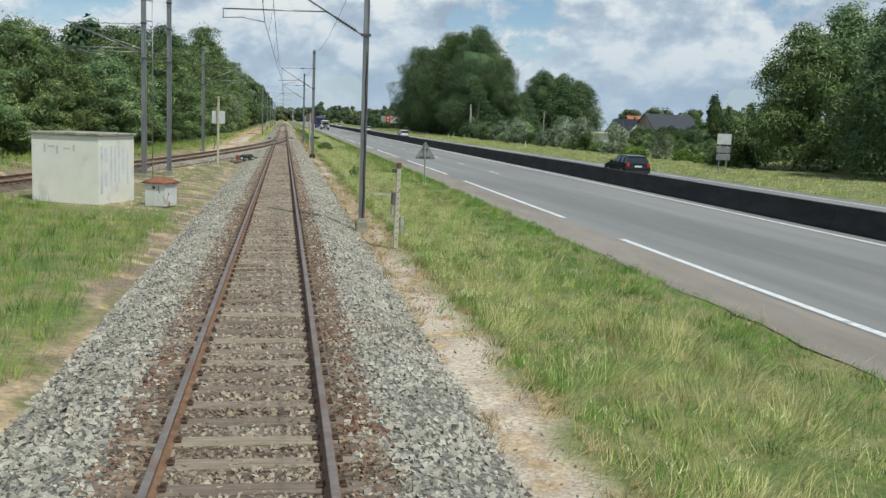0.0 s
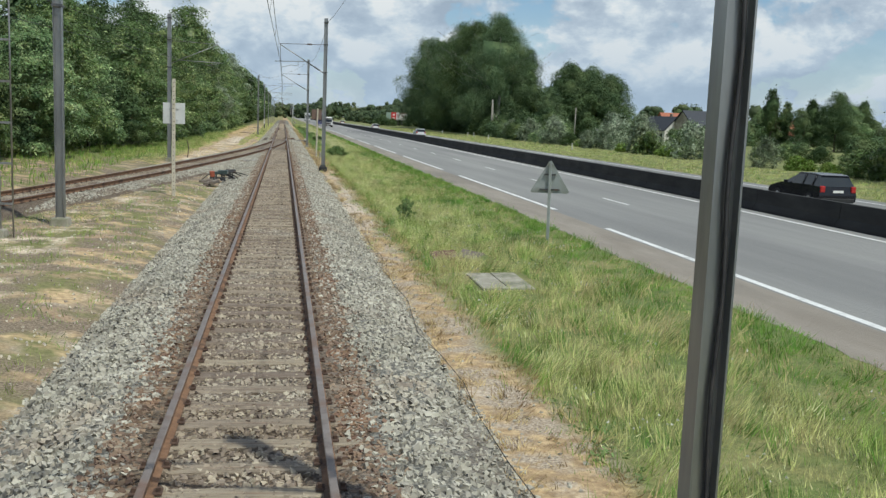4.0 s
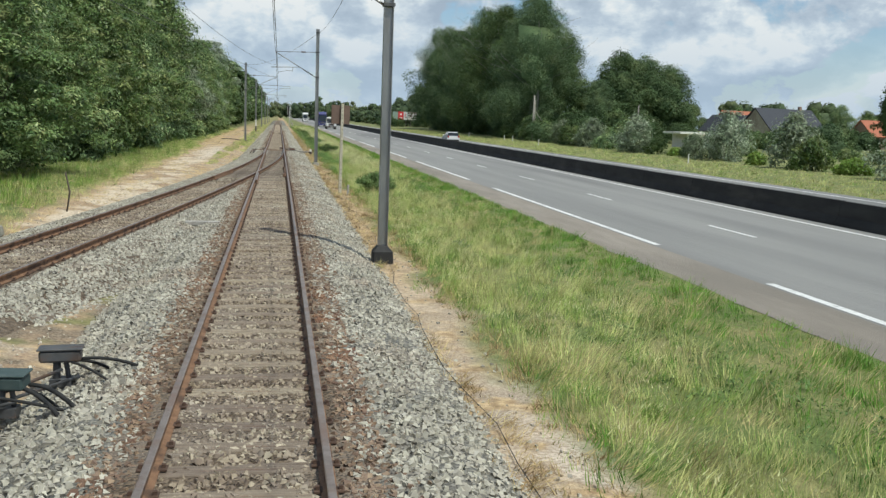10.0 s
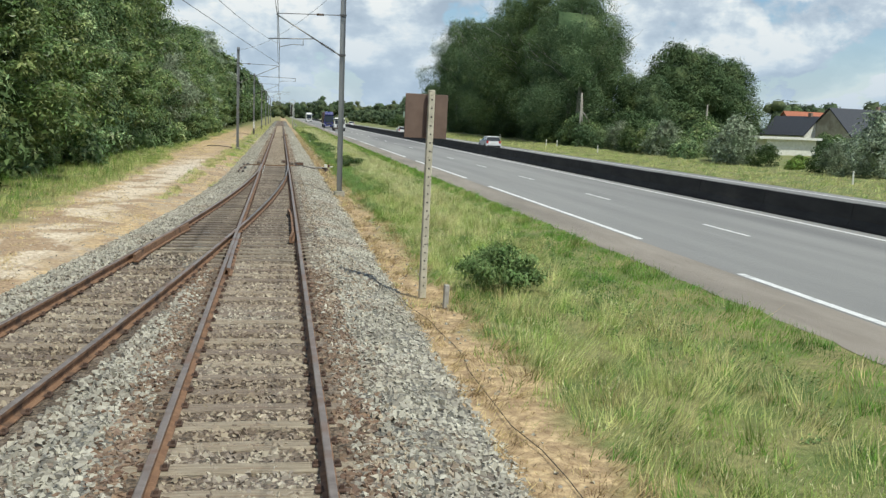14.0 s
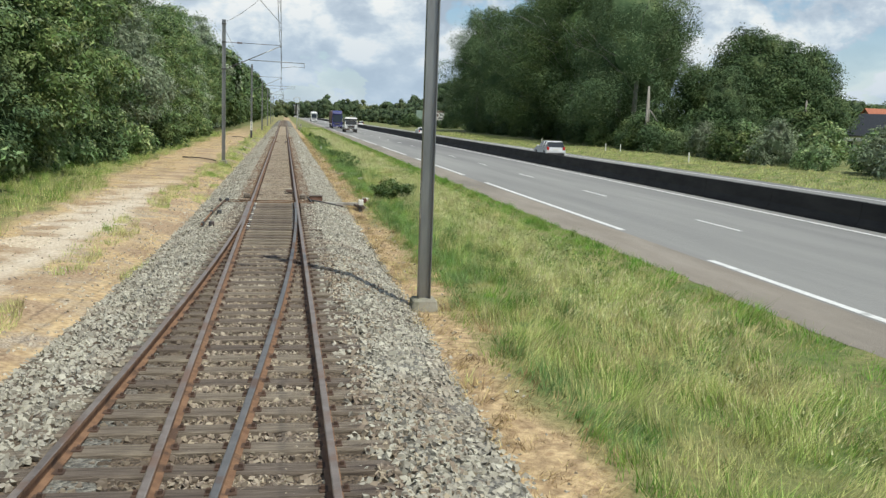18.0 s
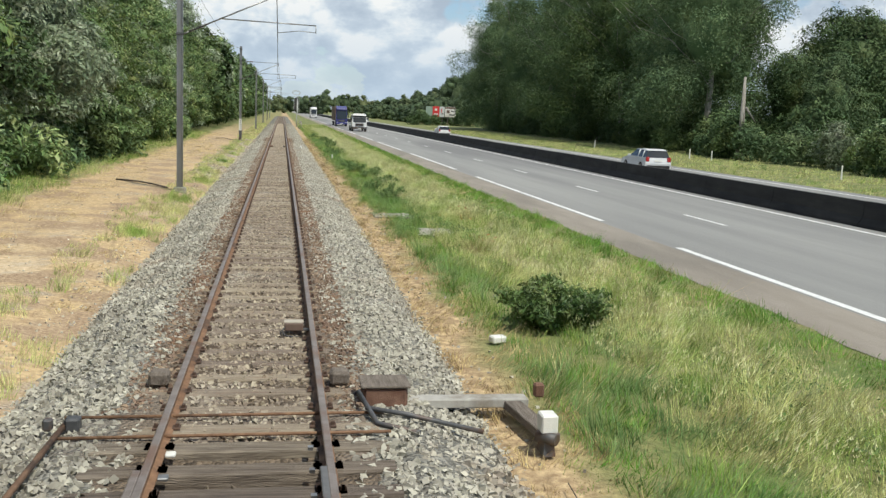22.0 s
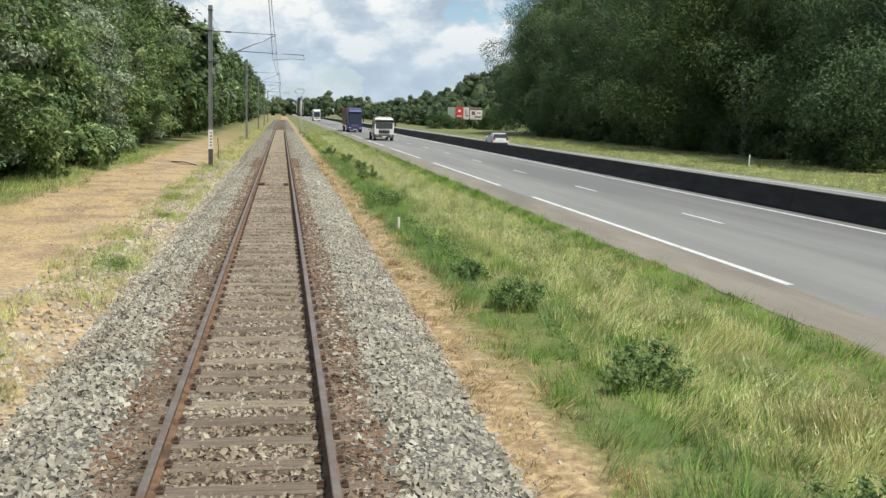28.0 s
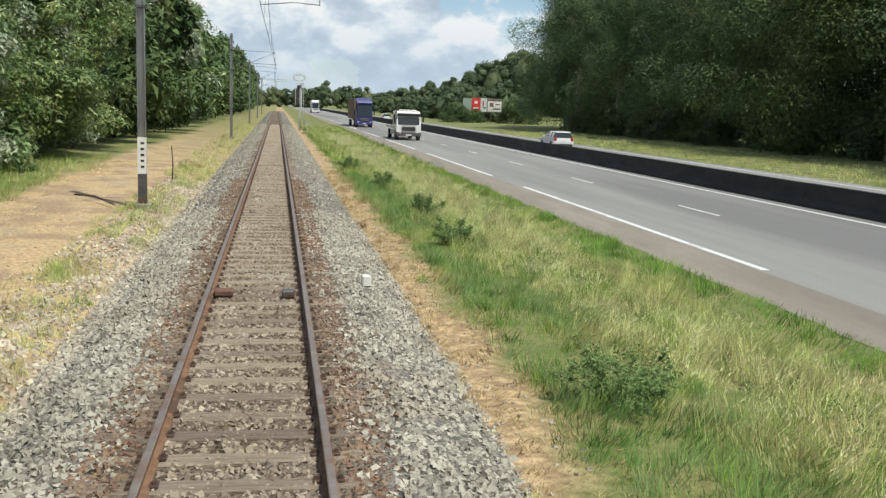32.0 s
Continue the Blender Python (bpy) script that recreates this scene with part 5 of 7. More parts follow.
while y < 345:
    i = 0
    grow(shrubs[i], SHRUB[i], "shrub", 46.5 + tr.uniform(-1.0, 1.5), y, -0.15, tr.uniform(0.7, 1.1), tr.uniform(0, 360), "shrubs on the far verge")
    y += tr.uniform(5, 8)
y = 248.0
while y < 350:
    grow(shrubs[0], "dark green shrub in the shade under the grove", "shrub", 51.0 + tr.uniform(-1.5, 1.5), y, -0.15, tr.uniform(1.1, 1.5), tr.uniform(0, 360), "shrubs under the grove")
    y += tr.uniform(3.6, 5.2)
# undergrowth between the verge and the houses
for k in range(26):
    t = k / 25
    i = tr.choice((0, 2, 2))
    grow(shrubs[i], "dark green hedge bush in front of the houses", "shrub", 68 + 20 * t + tr.uniform(-1.5, 1.5), 172 + 54 * t, -0.1, tr.uniform(0.75, 1.1), tr.uniform(0, 360), "hedge before the houses")
for k in range(22):
    i = tr.choice((0, 2, 3))
    grow(shrubs[i], "green bush in the rough field", "shrub", 52 + tr.uniform(-2, 16), 104 + 3.4 * k + tr.uniform(-1, 1), -0.1, tr.uniform(0.45, 0.8), tr.uniform(0, 360), "bushes in the rough field")
for k in range(18):
    grow(shrubs[(0, 2, 0)[k % 3]], "dark green garden bush before the houses", "shrub", 84 + 1.7 * k + tr.uniform(-0.8, 0.8), 212 + 0.9 * k + tr.uniform(-3, 3), -0.1, tr.uniform(0.9, 1.35), tr.uniform(0, 360), "garden bushes")
for k, x, y, s in ((2, 112, 246, 0.62), (2, 121, 250, 0.7), (2, 130, 254, 0.68), (0, 142, 262, 0.75), (2, 106, 268, 0.7)):
    grow(mid_kinds[k], "olive green garden tree behind the houses", "tree", x, y, 0.0, s, tr.uniform(0, 360), "garden trees")
for k in range(24):
    t = k / 23
    i = tr.choice((0, 0, 2))
    grow(shrubs[i], "dark green hedge bush across the rough field", "shrub", 58 + 52 * t + tr.uniform(-1, 1), 112 + 64 * t, -0.1, tr.uniform(0.55, 0.85) * (1 + 0.3 * t), tr.uniform(0, 360), "hedge across the field")
# far woods that close the view
r = np.random.default_rng(3)
small = []


def far_tree(x, y, h, w, pointed=False):
    """The rounded boughs of one far tree."""
    for _ in range(11):
        t = r.uniform(0.08, 0.95)
        prof = w * (1 - t if pointed else math.sin(math.pi * (0.22 + 0.68 * t)) ** 0.7)
        a, d = r.uniform(0, 6.28), prof * r.uniform(0.35, 0.85)
        k = w * r.uniform(0.26, 0.46)
        small.append((x + d * math.cos(a), y + d * math.sin(a), h * t * 0.92, k, k, k * r.uniform(0.7, 1.0)))
    small.append((x, y, h * 0.46, w * 0.62, w * 0.62, h * 0.42))


# hedgerow behind the far verge, the rising wood behind the billboard, and the treeline across the end of the view
for y in np.arange(412, 760, 5.5):
    far_tree(42.5 + abs(r.normal(0, 2.5)) + (y - 412) * 0.012, y, r.uniform(4.5, 7.5), r.uniform(2.4, 3.4))
    far_tree(51 + r.normal(0, 3) + (y - 412) * 0.03, y + 2, r.uniform(8.0, 11.0), r.uniform(3.2, 4.6))
for _ in range(46):
    x = r.uniform(60, 105)
    y = r.uniform(445, 585)
    far_tree(x, y, float(np.interp(x - (y - 445) * 0.11, (56, 62, 90), (13, 21, 25))) * r.uniform(0.9, 1.06), r.uniform(4.5, 6.0))
for _ in range(40):
    far_tree(r.uniform(72, 190), r.uniform(600, 780), r.uniform(13, 19), r.uniform(5, 7))
for x in np.arange(-90, 130, 2.6):
    far_tree(x + r.normal(0, 2), 850 + r.uniform(-25, 25), r.uniform(9.5, 13.0) + 3.5 * math.exp(-((x - 40) / 30) ** 2), r.uniform(4.5, 6.5))
far_tree(29.5, 800, 18.0, 5.5)
far_tree(37, 806, 13.5, 3.0, True)
for x in np.concatenate([np.arange(-700, -90, 17), np.arange(130, 1100, 17)]):
    far_tree(x + r.normal(0, 4), 890 + r.uniform(-40, 40), r.uniform(10, 17), r.uniform(8, 11))
for _ in range(34):
    far_tree(r.uniform(100, 330), r.uniform(270, 420), r.uniform(9, 13), r.uniform(5, 7))
for _ in range(44):
    far_tree(r.uniform(-160, -45), r.uniform(60, 700), r.uniform(9, 14), r.uniform(5, 7))
tagged(new("far_woods", crown("far_woods", small, 160000, 0.55, M_HEDGE, 9, core=0.93, droop=0.0, flat=0.4, bare=len(small), thin=0.045, up=0.5, lump=0.04)), "distant green woods along the horizon", "woods", kind="stuff")

# ---- lineside things ----
def text(s, size, at, parent, material, name="lettering"):
    cu = bpy.data.curves.new(name, "FONT")
    cu.body, cu.size, cu.align_x, cu.align_y, cu.extrude = s, size, "CENTER", "CENTER", 0.001
    cu.materials.append(material)
    ob = new(name, cu)
    ob.parent = parent
    ob.matrix_basis = at
    return ob


M_INK = surface("black_lettering", (0.02, 0.02, 0.02), (0.035, 0.035, 0.035), 5, 0.6, 0, 0)
M_HEART = surface("pale_blue_spray_paint", (0.50, 0.55, 0.62), (0.66, 0.69, 0.72), 3.0, 0.85, 0, 0.1, 40, stain=(0.74, 0.75, 0.72), sscale=2.5, slow=0.46, shigh=0.62)

# warning plates on two masts
for y in (82.1, 125.6):
    bm = bmesh.new()
    box(bm, (-0.113, 0.0, 1.52), (0.006, 0.15, 0.66), bevel=0.002)
    pl = part("warning_plate", bm, M_WHITE, masts[y], "white enamel warning plate with black lettering")
    for s, z, sz in (("DANGER", 1.60, 0.036), ("DE", 1.565, 0.034), ("MORT", 1.53, 0.036), ("15", 1.36, 0.075), ("27", 1.26, 0.075)):
        text(s, sz, Matrix.Translation((-0.118, 0, z)) @ Euler((radians(90), 0, radians(-90))).to_matrix().to_4x4(), pl, M_INK)
    for k in range(5):
        bm = bmesh.new()
        box(bm, (-0.117, 0, 1.80 - 0.028 * k), (0.002, 0.06 + 0.012 * k, 0.010))
        part("small_print", bm, M_INK, pl)
# painted number band on one mast
bm = bmesh.new()
box(bm, (0, 0, 1.28), (0.235, 0.225, 1.05))
band = part("white_band", bm, M_WHITE, masts[224.6], "white painted band with dark marks")
for k in range(5):
    bm = bmesh.new()
    box(bm, (0.02, -0.1135, 1.64 - 0.17 * k), (0.10, 0.003, 0.07))
    part("painted_mark", bm, M_INK, band)
bm = bmesh.new()
box(bm, (0, 0, 0.25), (0.236, 0.226, 1.0))
part("black_band", bm, M_DARKSTEEL, masts[224.6], "black painted foot")

# equipment hut
hut = thing("equipment_hut", "cream-painted flat-roofed concrete equipment hut with faded grey graffiti", "hut", pose(-5.78, 33.1, -0.3, 0, 0, -18))
bm = bmesh.new()
box(bm, (-1.22, 1.25, 1.20), (2.44, 2.50, 2.40), bevel=0.015)
part("wall", bm, M_CREAM, hut)
bm = bmesh.new()
box(bm, (-1.22, 1.25, 2.445), (2.58, 2.64, 0.09), bevel=0.015)
part("roof", bm, M_SLAB, hut, "weathered flat concrete roof slab")
bm = bmesh.new()
for y0, w, z, h in ((0.12, 0.16, 1.25, 1.6), (0.42, 0.20, 1.75, 0.5), (0.42, 0.20, 0.95, 0.5), (0.78, 0.12, 1.3, 1.5), (1.05, 0.12, 1.45, 1.3), (1.32, 0.12, 1.4, 1.4), (1.62, 0.16, 1.55, 0.9), (1.95, 0.12, 1.3, 1.2)):
    box(bm, (0.0035, y0 + 0.05, z), (0.003, w, h))
part("graffiti", bm, M_HEART, hut, "faded grey-blue graffiti bars")
bm = bmesh.new()
for x0, w, z, h in ((-1.95, 0.08, 1.95, 0.3), (-1.72, 0.25, 2.0, 0.07), (-1.5, 0.07, 1.9, 0.28), (-1.15, 0.22, 1.95, 0.06), (-0.9, 0.06, 1.97, 0.22)):
    box(bm, (x0, -0.0035, z), (w, 0.003, h))
part("graffiti", bm, M_GREYPLATE, hut)

# relay box with a rusty roof
M_RUSTWHITE = surface("rust_streaked_white_paint", (0.58, 0.58, 0.55), (0.72, 0.72, 0.69), 3, 0.65, 0, 0.2, 40, stain=(0.30, 0.15, 0.085), sscale=3.2, slow=0.60, shigh=0.68, stretch=(1, 1, 0.45))
rb = thing("relay_box", "small white sheet-metal relay box with rusty hipped lid", "relay box", pose(-3.88, 33.9, -0.32, 0, 0, -22))
bm = bmesh.new()
box(bm, (0, 0, 0.47), (0.78, 0.80, 0.78), bevel=0.012)
part("body", bm, M_RUSTWHITE, rb)
bm = bmesh.new()
box(bm, (0, 0, 0.04), (0.62, 0.62, 0.10))
part("plinth", bm, M_DARKSTEEL, rb)
bm = bmesh.new()
box(bm, (0, 0, 0.885), (0.94, 0.96, 0.06), bevel=0.01)
box(bm, (0, 0, 0.985), (0.92, 0.94, 0.14), taper=0.40)
part("roof", bm, M_ORANGERUST, rb, "rust-red hipped lid")
bm = bmesh.new()
tube(bm, (-0.05, -0.402, 0.72), (-0.05, -0.418, 0.72), 0.055, n=12)
part("vent", bm, M_RUST, rb)
bm = bmesh.new()
box(bm, (0.391, 0.05, 0.47), (0.006, 0.60, 0.64))
dr = part("door", bm, M_RUSTWHITE, rb)
bm = bmesh.new()
box(bm, (0.40, -0.20, 0.50), (0.02, 0.03, 0.10))
part("handle", bm, M_DARKSTEEL, dr)


def hole_post(name, label, x, y, z0, h, w=0.11, lean=0.0, holes=True):
    """A concrete post pierced by a row of holes."""
    p = thing(name, label, "post", pose(x, y, z0, lean, lean * 0.6, 6))
    bm = bmesh.new()
    box(bm, (0, 0, h / 2), (w, w * 0.9, h), taper=0.88, bevel=0.012)
    part("post_shaft", bm, M_LICHEN, p)
    if holes:
        bm = bmesh.new()
        tube(bm, (0, -w * 0.47, 0), (0, -w * 0.40, 0), 0.017, n=8)
        first = part("bolt_hole", bm, M_INK, p, at=pose(0, 0, 0.25))
        for k in range(1, int(h / 0.16) - 1):
            o = new("bolt_hole", first.data)
            o.matrix_basis = pose(0, 0, 0.25 + 0.16 * k)
            o.parent = p
    return p


pa = hole_post("concrete_post", "old lichen-spotted concrete post with red top and rusty box", 3.33, 25.25, -0.45, 2.30, 0.12, 1.0)
bm = bmesh.new()
box(bm, (0, 0, 2.24), (0.114, 0.104, 0.15), taper=0.97)
part("red_cap", bm, M_RUST, pa, "faded red painted top")
bm = bmesh.new()
box(bm, (-0.11, 0, 2.10), (0.10, 0.14, 0.09))
part("bracket", bm, M_DARKSTEEL, pa)
bm = bmesh.new()
box(bm, (-0.11, 0.0, 1.35), (0.10, 0.16, 0.34), bevel=0.01)
part("junction_box", bm, M_OLDWOOD, pa)
bm = bmesh.new()
box(bm, (-0.13, 0.0, 1.02), (0.07, 0.10, 0.26), bevel=0.01)
box(bm, (-0.16, 0.0, 0.80), (0.26, 0.05, 0.05))
part("junction_box", bm, M_CONCRETE, pa)
sp = thing("marker_post", "low grey concrete marker post with rusty plate", "post", pose(3.83, 28.00, -0.45, 0, 0, 5))
bm = bmesh.new()
box(bm, (0, 0, 0.30), (0.10, 0.10, 0.60), bevel=0.01)
part("post_shaft", bm, M_CONCRETE, sp)
bm = bmesh.new()
box(bm, (-0.13, 0, 0.50), (0.13, 0.03, 0.13), bevel=0.01)
part("rusty_plate", bm, M_RUST, sp)

pl = hole_post("sign_post", "weathered concrete post carrying a pale square sign seen from behind", -3.75, 60.9, -0.30, 4.385, 0.14, 0.2)
bm = bmesh.new()
box(bm, (0.01, 0.11, 3.11), (0.80, 0.02, 0.78), bevel=0.006)
part("sign_plate", bm, M_GREYPLATE, pl, "pale grey square plate")
for z in (2.9, 3.3):
    bm = bmesh.new()
    box(bm, (0.01, 0.085, z), (0.34, 0.03, 0.04))
    part("clamp_bar", bm, M_GREYPLATE, pl)

tri = thing("road_sign", "triangular road sign seen from its grey back on a galvanised post", "road sign", pose(7.70, 49.55, -0.45, 0, -0.8, -20))
bm = bmesh.new()
box(bm, (0, 0, 1.18), (0.085, 0.05, 2.36), bevel=0.008)
part("post_shaft", bm, M_SIGNBACK, tri)
bm = bmesh.new()
f = [bm.verts.new(v) for v in ((-0.50, 0.05, 1.50), (0.50, 0.05, 1.50), (0.54, 0.05, 1.55), (0.03, 0.05, 2.40), (-0.03, 0.05, 2.40), (-0.54, 0.05, 1.55))]
g = [bm.verts.new(v.co + Vector((0, 0.03, 0))) for v in f]
bm.faces.new(f[::-1]), bm.faces.new(g)
for i in range(6):
    bm.faces.new((f[i], f[(i + 1) % 6], g[(i + 1) % 6], g[i]))
part("sign_plate", bm, M_SIGNBACK, tri)
for z, w in ((1.60, 0.56), (2.02, 0.32)):
    bm = bmesh.new()
    box(bm, (0, 0.02, z), (w, 0.045, 0.045))
    part("clamp_bar", bm, M_DARKSTEEL, tri)

cover = thing("rusty_cover", "two bent rusty sheet-metal covers lying in the grass", "cover", pose(4.7, 47.2, -0.49, 0, 0, -8))
for x, y, rz, ry, w in ((-0.33, -0.04, 0.14, -0.09, 0.66), (0.34, 0.10, -0.20, 0.16, 0.60)):
    bm = bmesh.new()
    box(bm, (x, y, 0.085), (w, 1.0, 0.025), rz=rz, ry=ry, rx=0.06)
    part("sheet", bm, M_RUST if x < 0 else M_OLDWOOD, cover)
bm = bmesh.new()
box(bm, (0.03, 0.0, -0.01), (1.22, 1.0, 0.08))
part("pit_frame", bm, M_SLAB, cover)


def slab(x, y, w, d, rz, label, z=-0.55):
    t = thing("concrete_slab", label, "slab", pose(x, y, z, 0, 0, rz), "slabs in the verge")
    n = 2
    for k in range(n):
        bm = bmesh.new()
        box(bm, ((k - 0.5) * w / n, 0.02 * k, 0.05), (w / n - 0.02, d, 0.14), bevel=0.012, rx=0.01 * k)
        part("slab_piece", bm, M_SLAB, t)


slab(4.95, 43.6, 1.15, 1.9, 0, "flat grey concrete chamber slab in the grass", -0.53)
slab(3.95, 164.4, 1.30, 1.2, 2, "grey concrete slab half hidden in the grass", -0.525)
slab(4.75, 160.2, 1.10, 1.7, -6, "cracked grey concrete slab in the grass", -0.535)

# cable heads on the dry ground
mc = thing("cable_terminal", "low jumble of teal and orange cable heads with black hoses", "railway equipment", pose(-2.35, 70.4, -0.30))
for name, x, y, z, sz, m, rz, rx in (("orange_box", -0.62, -0.55, 0.30, (0.20, 0.24, 0.24), M_ORANGE, 0.25, 0.06), ("teal_head", -0.16, 0.05, 0.36, (0.44, 0.26, 0.15), M_TEAL, -0.12, 0.05), ("teal_head", -0.50, -0.25, 0.33, (0.26, 0.20, 0.12), M_TEAL, 0.4, 0.0), ("dark_head", 0.16, 1.15, 0.36, (0.46, 0.28, 0.14), M_DARKSTEEL, 0.1, -0.04)):
    bm = bmesh.new()
    box(bm, (x, y, z), sz, bevel=0.025, rz=rz, rx=rx)
    h = part(name, bm, m, mc)
    bm = bmesh.new()
    box(bm, (x, y, z + sz[2] * 0.5 + 0.012), (sz[0] * 1.08, sz[1] * 1.08, 0.022), rz=rz, rx=rx, bevel=0.006)
    part("lid", bm, m, h)
    bm = bmesh.new()
    tube(bm, (x - 0.06, y, -0.05), (x - 0.04, y, z), 0.045, n=8)
    tube(bm, (x + 0.09, y + 0.02, -0.05), (x + 0.05, y, z), 0.03, n=8)
    box(bm, (x, y, 0.03), (0.24, 0.20, 0.10))
    part("stand", bm, M_DARKSTEEL, h)
hr = random.Random(4)
for k, (x, y) in enumerate(((-0.6, -0.5), (-0.45, -0.3), (-0.1, 0.0), (0.0, 0.1), (-0.2, 0.05), (0.2, 1.1), (0.3, 1.2), (0.1, 1.15), (-0.62, -0.6))):
    a = Vector((x + hr.uniform(-.1, .1), y, 0.30))
    c = Vector((x + hr.uniform(0.5, 1.15) * (-0.5 if k == 8 else 1), y + hr.uniform(-0.5, 0.45), 0.03))
    b = a.lerp(c, 0.45) + Vector((0, hr.uniform(-.2, .2), hr.uniform(-0.05, 0.22)))
    bm = bmesh.new()
    pipe(bm, [a * (1 - t) ** 2 + b * 2 * t * (1 - t) + c * t * t for t in [i / 8 for i in range(9)]], hr.uniform(0.016, 0.028), n=6)
    part("hose", bm, M_RUBBER, mc)
bm = bmesh.new()
for p, q in (((-0.55, -0.2, 0.06), (0.35, 1.2, 0.08)), ((-0.7, -0.45, 0.12), (-0.05, 0.0, 0.14)), ((-0.2, 0.2, 0.2), (0.2, 1.0, 0.22))):
    tube(bm, p, q, 0.02, n=6)
part("linkage", bm, M_DARKSTEEL, mc)
for x, y, ln, rz, z in ((-2.72, 67.7, 1.30, -9, -0.27), (-2.94, 67.5, 1.05, -12, -0.33), (-3.18, 69.3, 1.3, -20, -0.36)):
    bm = bmesh.new()
    box(bm, (0, 0, 0.07), (0.20, ln, 0.15), bevel=0.03)
    tagged(part("old_timber", bm, M_OLDWOOD, at=pose(x, y, z, 0, 2, rz)), "grey weathered timber lying on the dry ground", "timber", "old timbers")
bm = bmesh.new()
box(bm, (0, 0, 0.05), (0.95, 0.20, 0.12), bevel=0.015)
tagged(part("plank", bm, M_CONCRETE, at=pose(-1.78, 87.3, -0.22, 0, 0, 3)), "pale broken plank lying on the ballast", "plank")

# sign on a pierced post
pc = hole_post("sign_post", "pierced lichen-spotted concrete post with brown square sign seen from behind", 3.02, 102.4, -0.45, 3.95, 0.13, 0.8)
bm = bmesh.new()
box(bm, (-0.06, 0.10, 3.46), (0.82, 0.02, 0.82), bevel=0.006)
part("sign_plate", bm, M_BROWNPLATE, pc, "brown painted back of a square sign")
bm = bmesh.new()
box(bm, (0, 0, 0.22), (0.09, 0.09, 0.44), bevel=0.01)
tagged(part("marker_post", bm, M_CONCRETE, at=pose(3.30, 101.4, -0.45, 0, 2, 8)), "short grey concrete marker post in the grass", "post")
bm = bmesh.new()
box(bm, (0, 0, 0.22), (0.08, 0.07, 0.44), bevel=0.012, taper=0.9)
tagged(part("marker_post", bm, M_WHITE, at=pose(3.72, 198.2, -0.46, 2, -2, 8)), "short white marker post in the tall grass", "post")
bm = bmesh.new()
box(bm, (0, 0, 0.04), (0.24, 0.16, 0.11), bevel=0.02, rz=0.3)
tagged(part("concrete_block", bm, M_WHITE, at=pose(3.58, 147.0, -0.42)), "pale concrete block lying in the grass", "block")

# point machine of the turnout
pm = thing("point_lever", "old point lever with white counterweight and sheet-metal duct", "railway equipment", pose(0, 142.6, 0))
bm = bmesh.new()
box(bm, (2.25, 0.95, -0.26), (1.75, 0.22, 0.10), bevel=0.01)
part("duct", bm, M_CONCRETE, pm, "grey sheet-metal duct")
bm = bmesh.new()
box(bm, (3.0, 0.35, -0.28), (0.20, 1.25, 0.10), bevel=0.01, rz=0.12)
part("duct", bm, M_OLDWOOD, pm)
bm = bmesh.new()
box(bm, (1.45, 0.75, -0.10), (0.48, 0.42, 0.24), bevel=0.03)
part("lever_box", bm, M_RUST, pm, "rusty brown lever box")
bm = bmesh.new()
box(bm, (1.45, 0.75, 0.035), (0.54, 0.46, 0.03), bevel=0.01)
part("lid", bm, M_OLDWOOD, pm)
bm = bmesh.new()
box(bm, (3.0, -0.35, -0.08), (0.17, 0.20, 0.19), bevel=0.015)
part("counterweight", bm, M_WHITE, pm, "chipped white counterweight")
bm = bmesh.new()
box(bm, (3.0, -0.35, -0.28), (0.13, 0.26, 0.24), taper=0.6)
tube(bm, (3.06, -0.5, -0.22), (2.9, -0.35, -0.22), 0.06, n=12)
part("lever_stand", bm, M_DARKSTEEL, pm)
bm = bmesh.new()
box(bm, (3.25, 0.9, -0.12), (0.12, 0.10, 0.16), bevel=0.02)
part("rusty_cap", bm, M_RUST, pm)
for pts in (((1.2, 0.2, -0.08), (1.6, 0.1, -0.12), (2.4, -0.1, -0.26)), ((1.15, 0.5, 0.0), (1.3, -0.1, -0.15), (1.7, -0.35, -0.17))):
    bm = bmesh.new()
    pipe(bm, [Vector(p) for p in pts], 0.028, n=6)
    part("rod", bm, M_DARKSTEEL, pm)
for y in (-0.45, 0.15):
    bm = bmesh.new()
    tube(bm, (-1.75, y, -0.13), (1.4, y + 0.05, -0.13), 0.018, n=6)
    part("stretcher_rod", bm, M_RAIL, pm)
bm = bmesh.new()
pipe(bm, [(-1.70, -0.1, -0.12), (-1.85, -4.2, -0.12), (-1.88, -7.4, -0.12)], 0.03, n=6)
part("pull_rod", bm, M_RAIL, pm, "rusty pull rod along the sleeper ends")
for y in (-0.1, -4.2, -7.3):
    bm = bmesh.new()
    box(bm, (-1.62, y, -0.11), (0.14, 0.14, 0.14), bevel=0.02)
    part("crank_stand", bm, M_DARKSTEEL, pm)
    bm = bmesh.new()
    box(bm, (-1.85, y, -0.11), (0.09, 0.10, 0.12), bevel=0.02)
    part("crank", bm, M_DARKSTEEL, pm)
for s in (-1, 1):
    bm = bmesh.new()
    box(bm, (s * 1.0, 1.35, -0.07), (0.22, 0.24, 0.16), bevel=0.03)
    part("anchor_block", bm, M_OLDWOOD, pm, "brown wedge block against the rail")
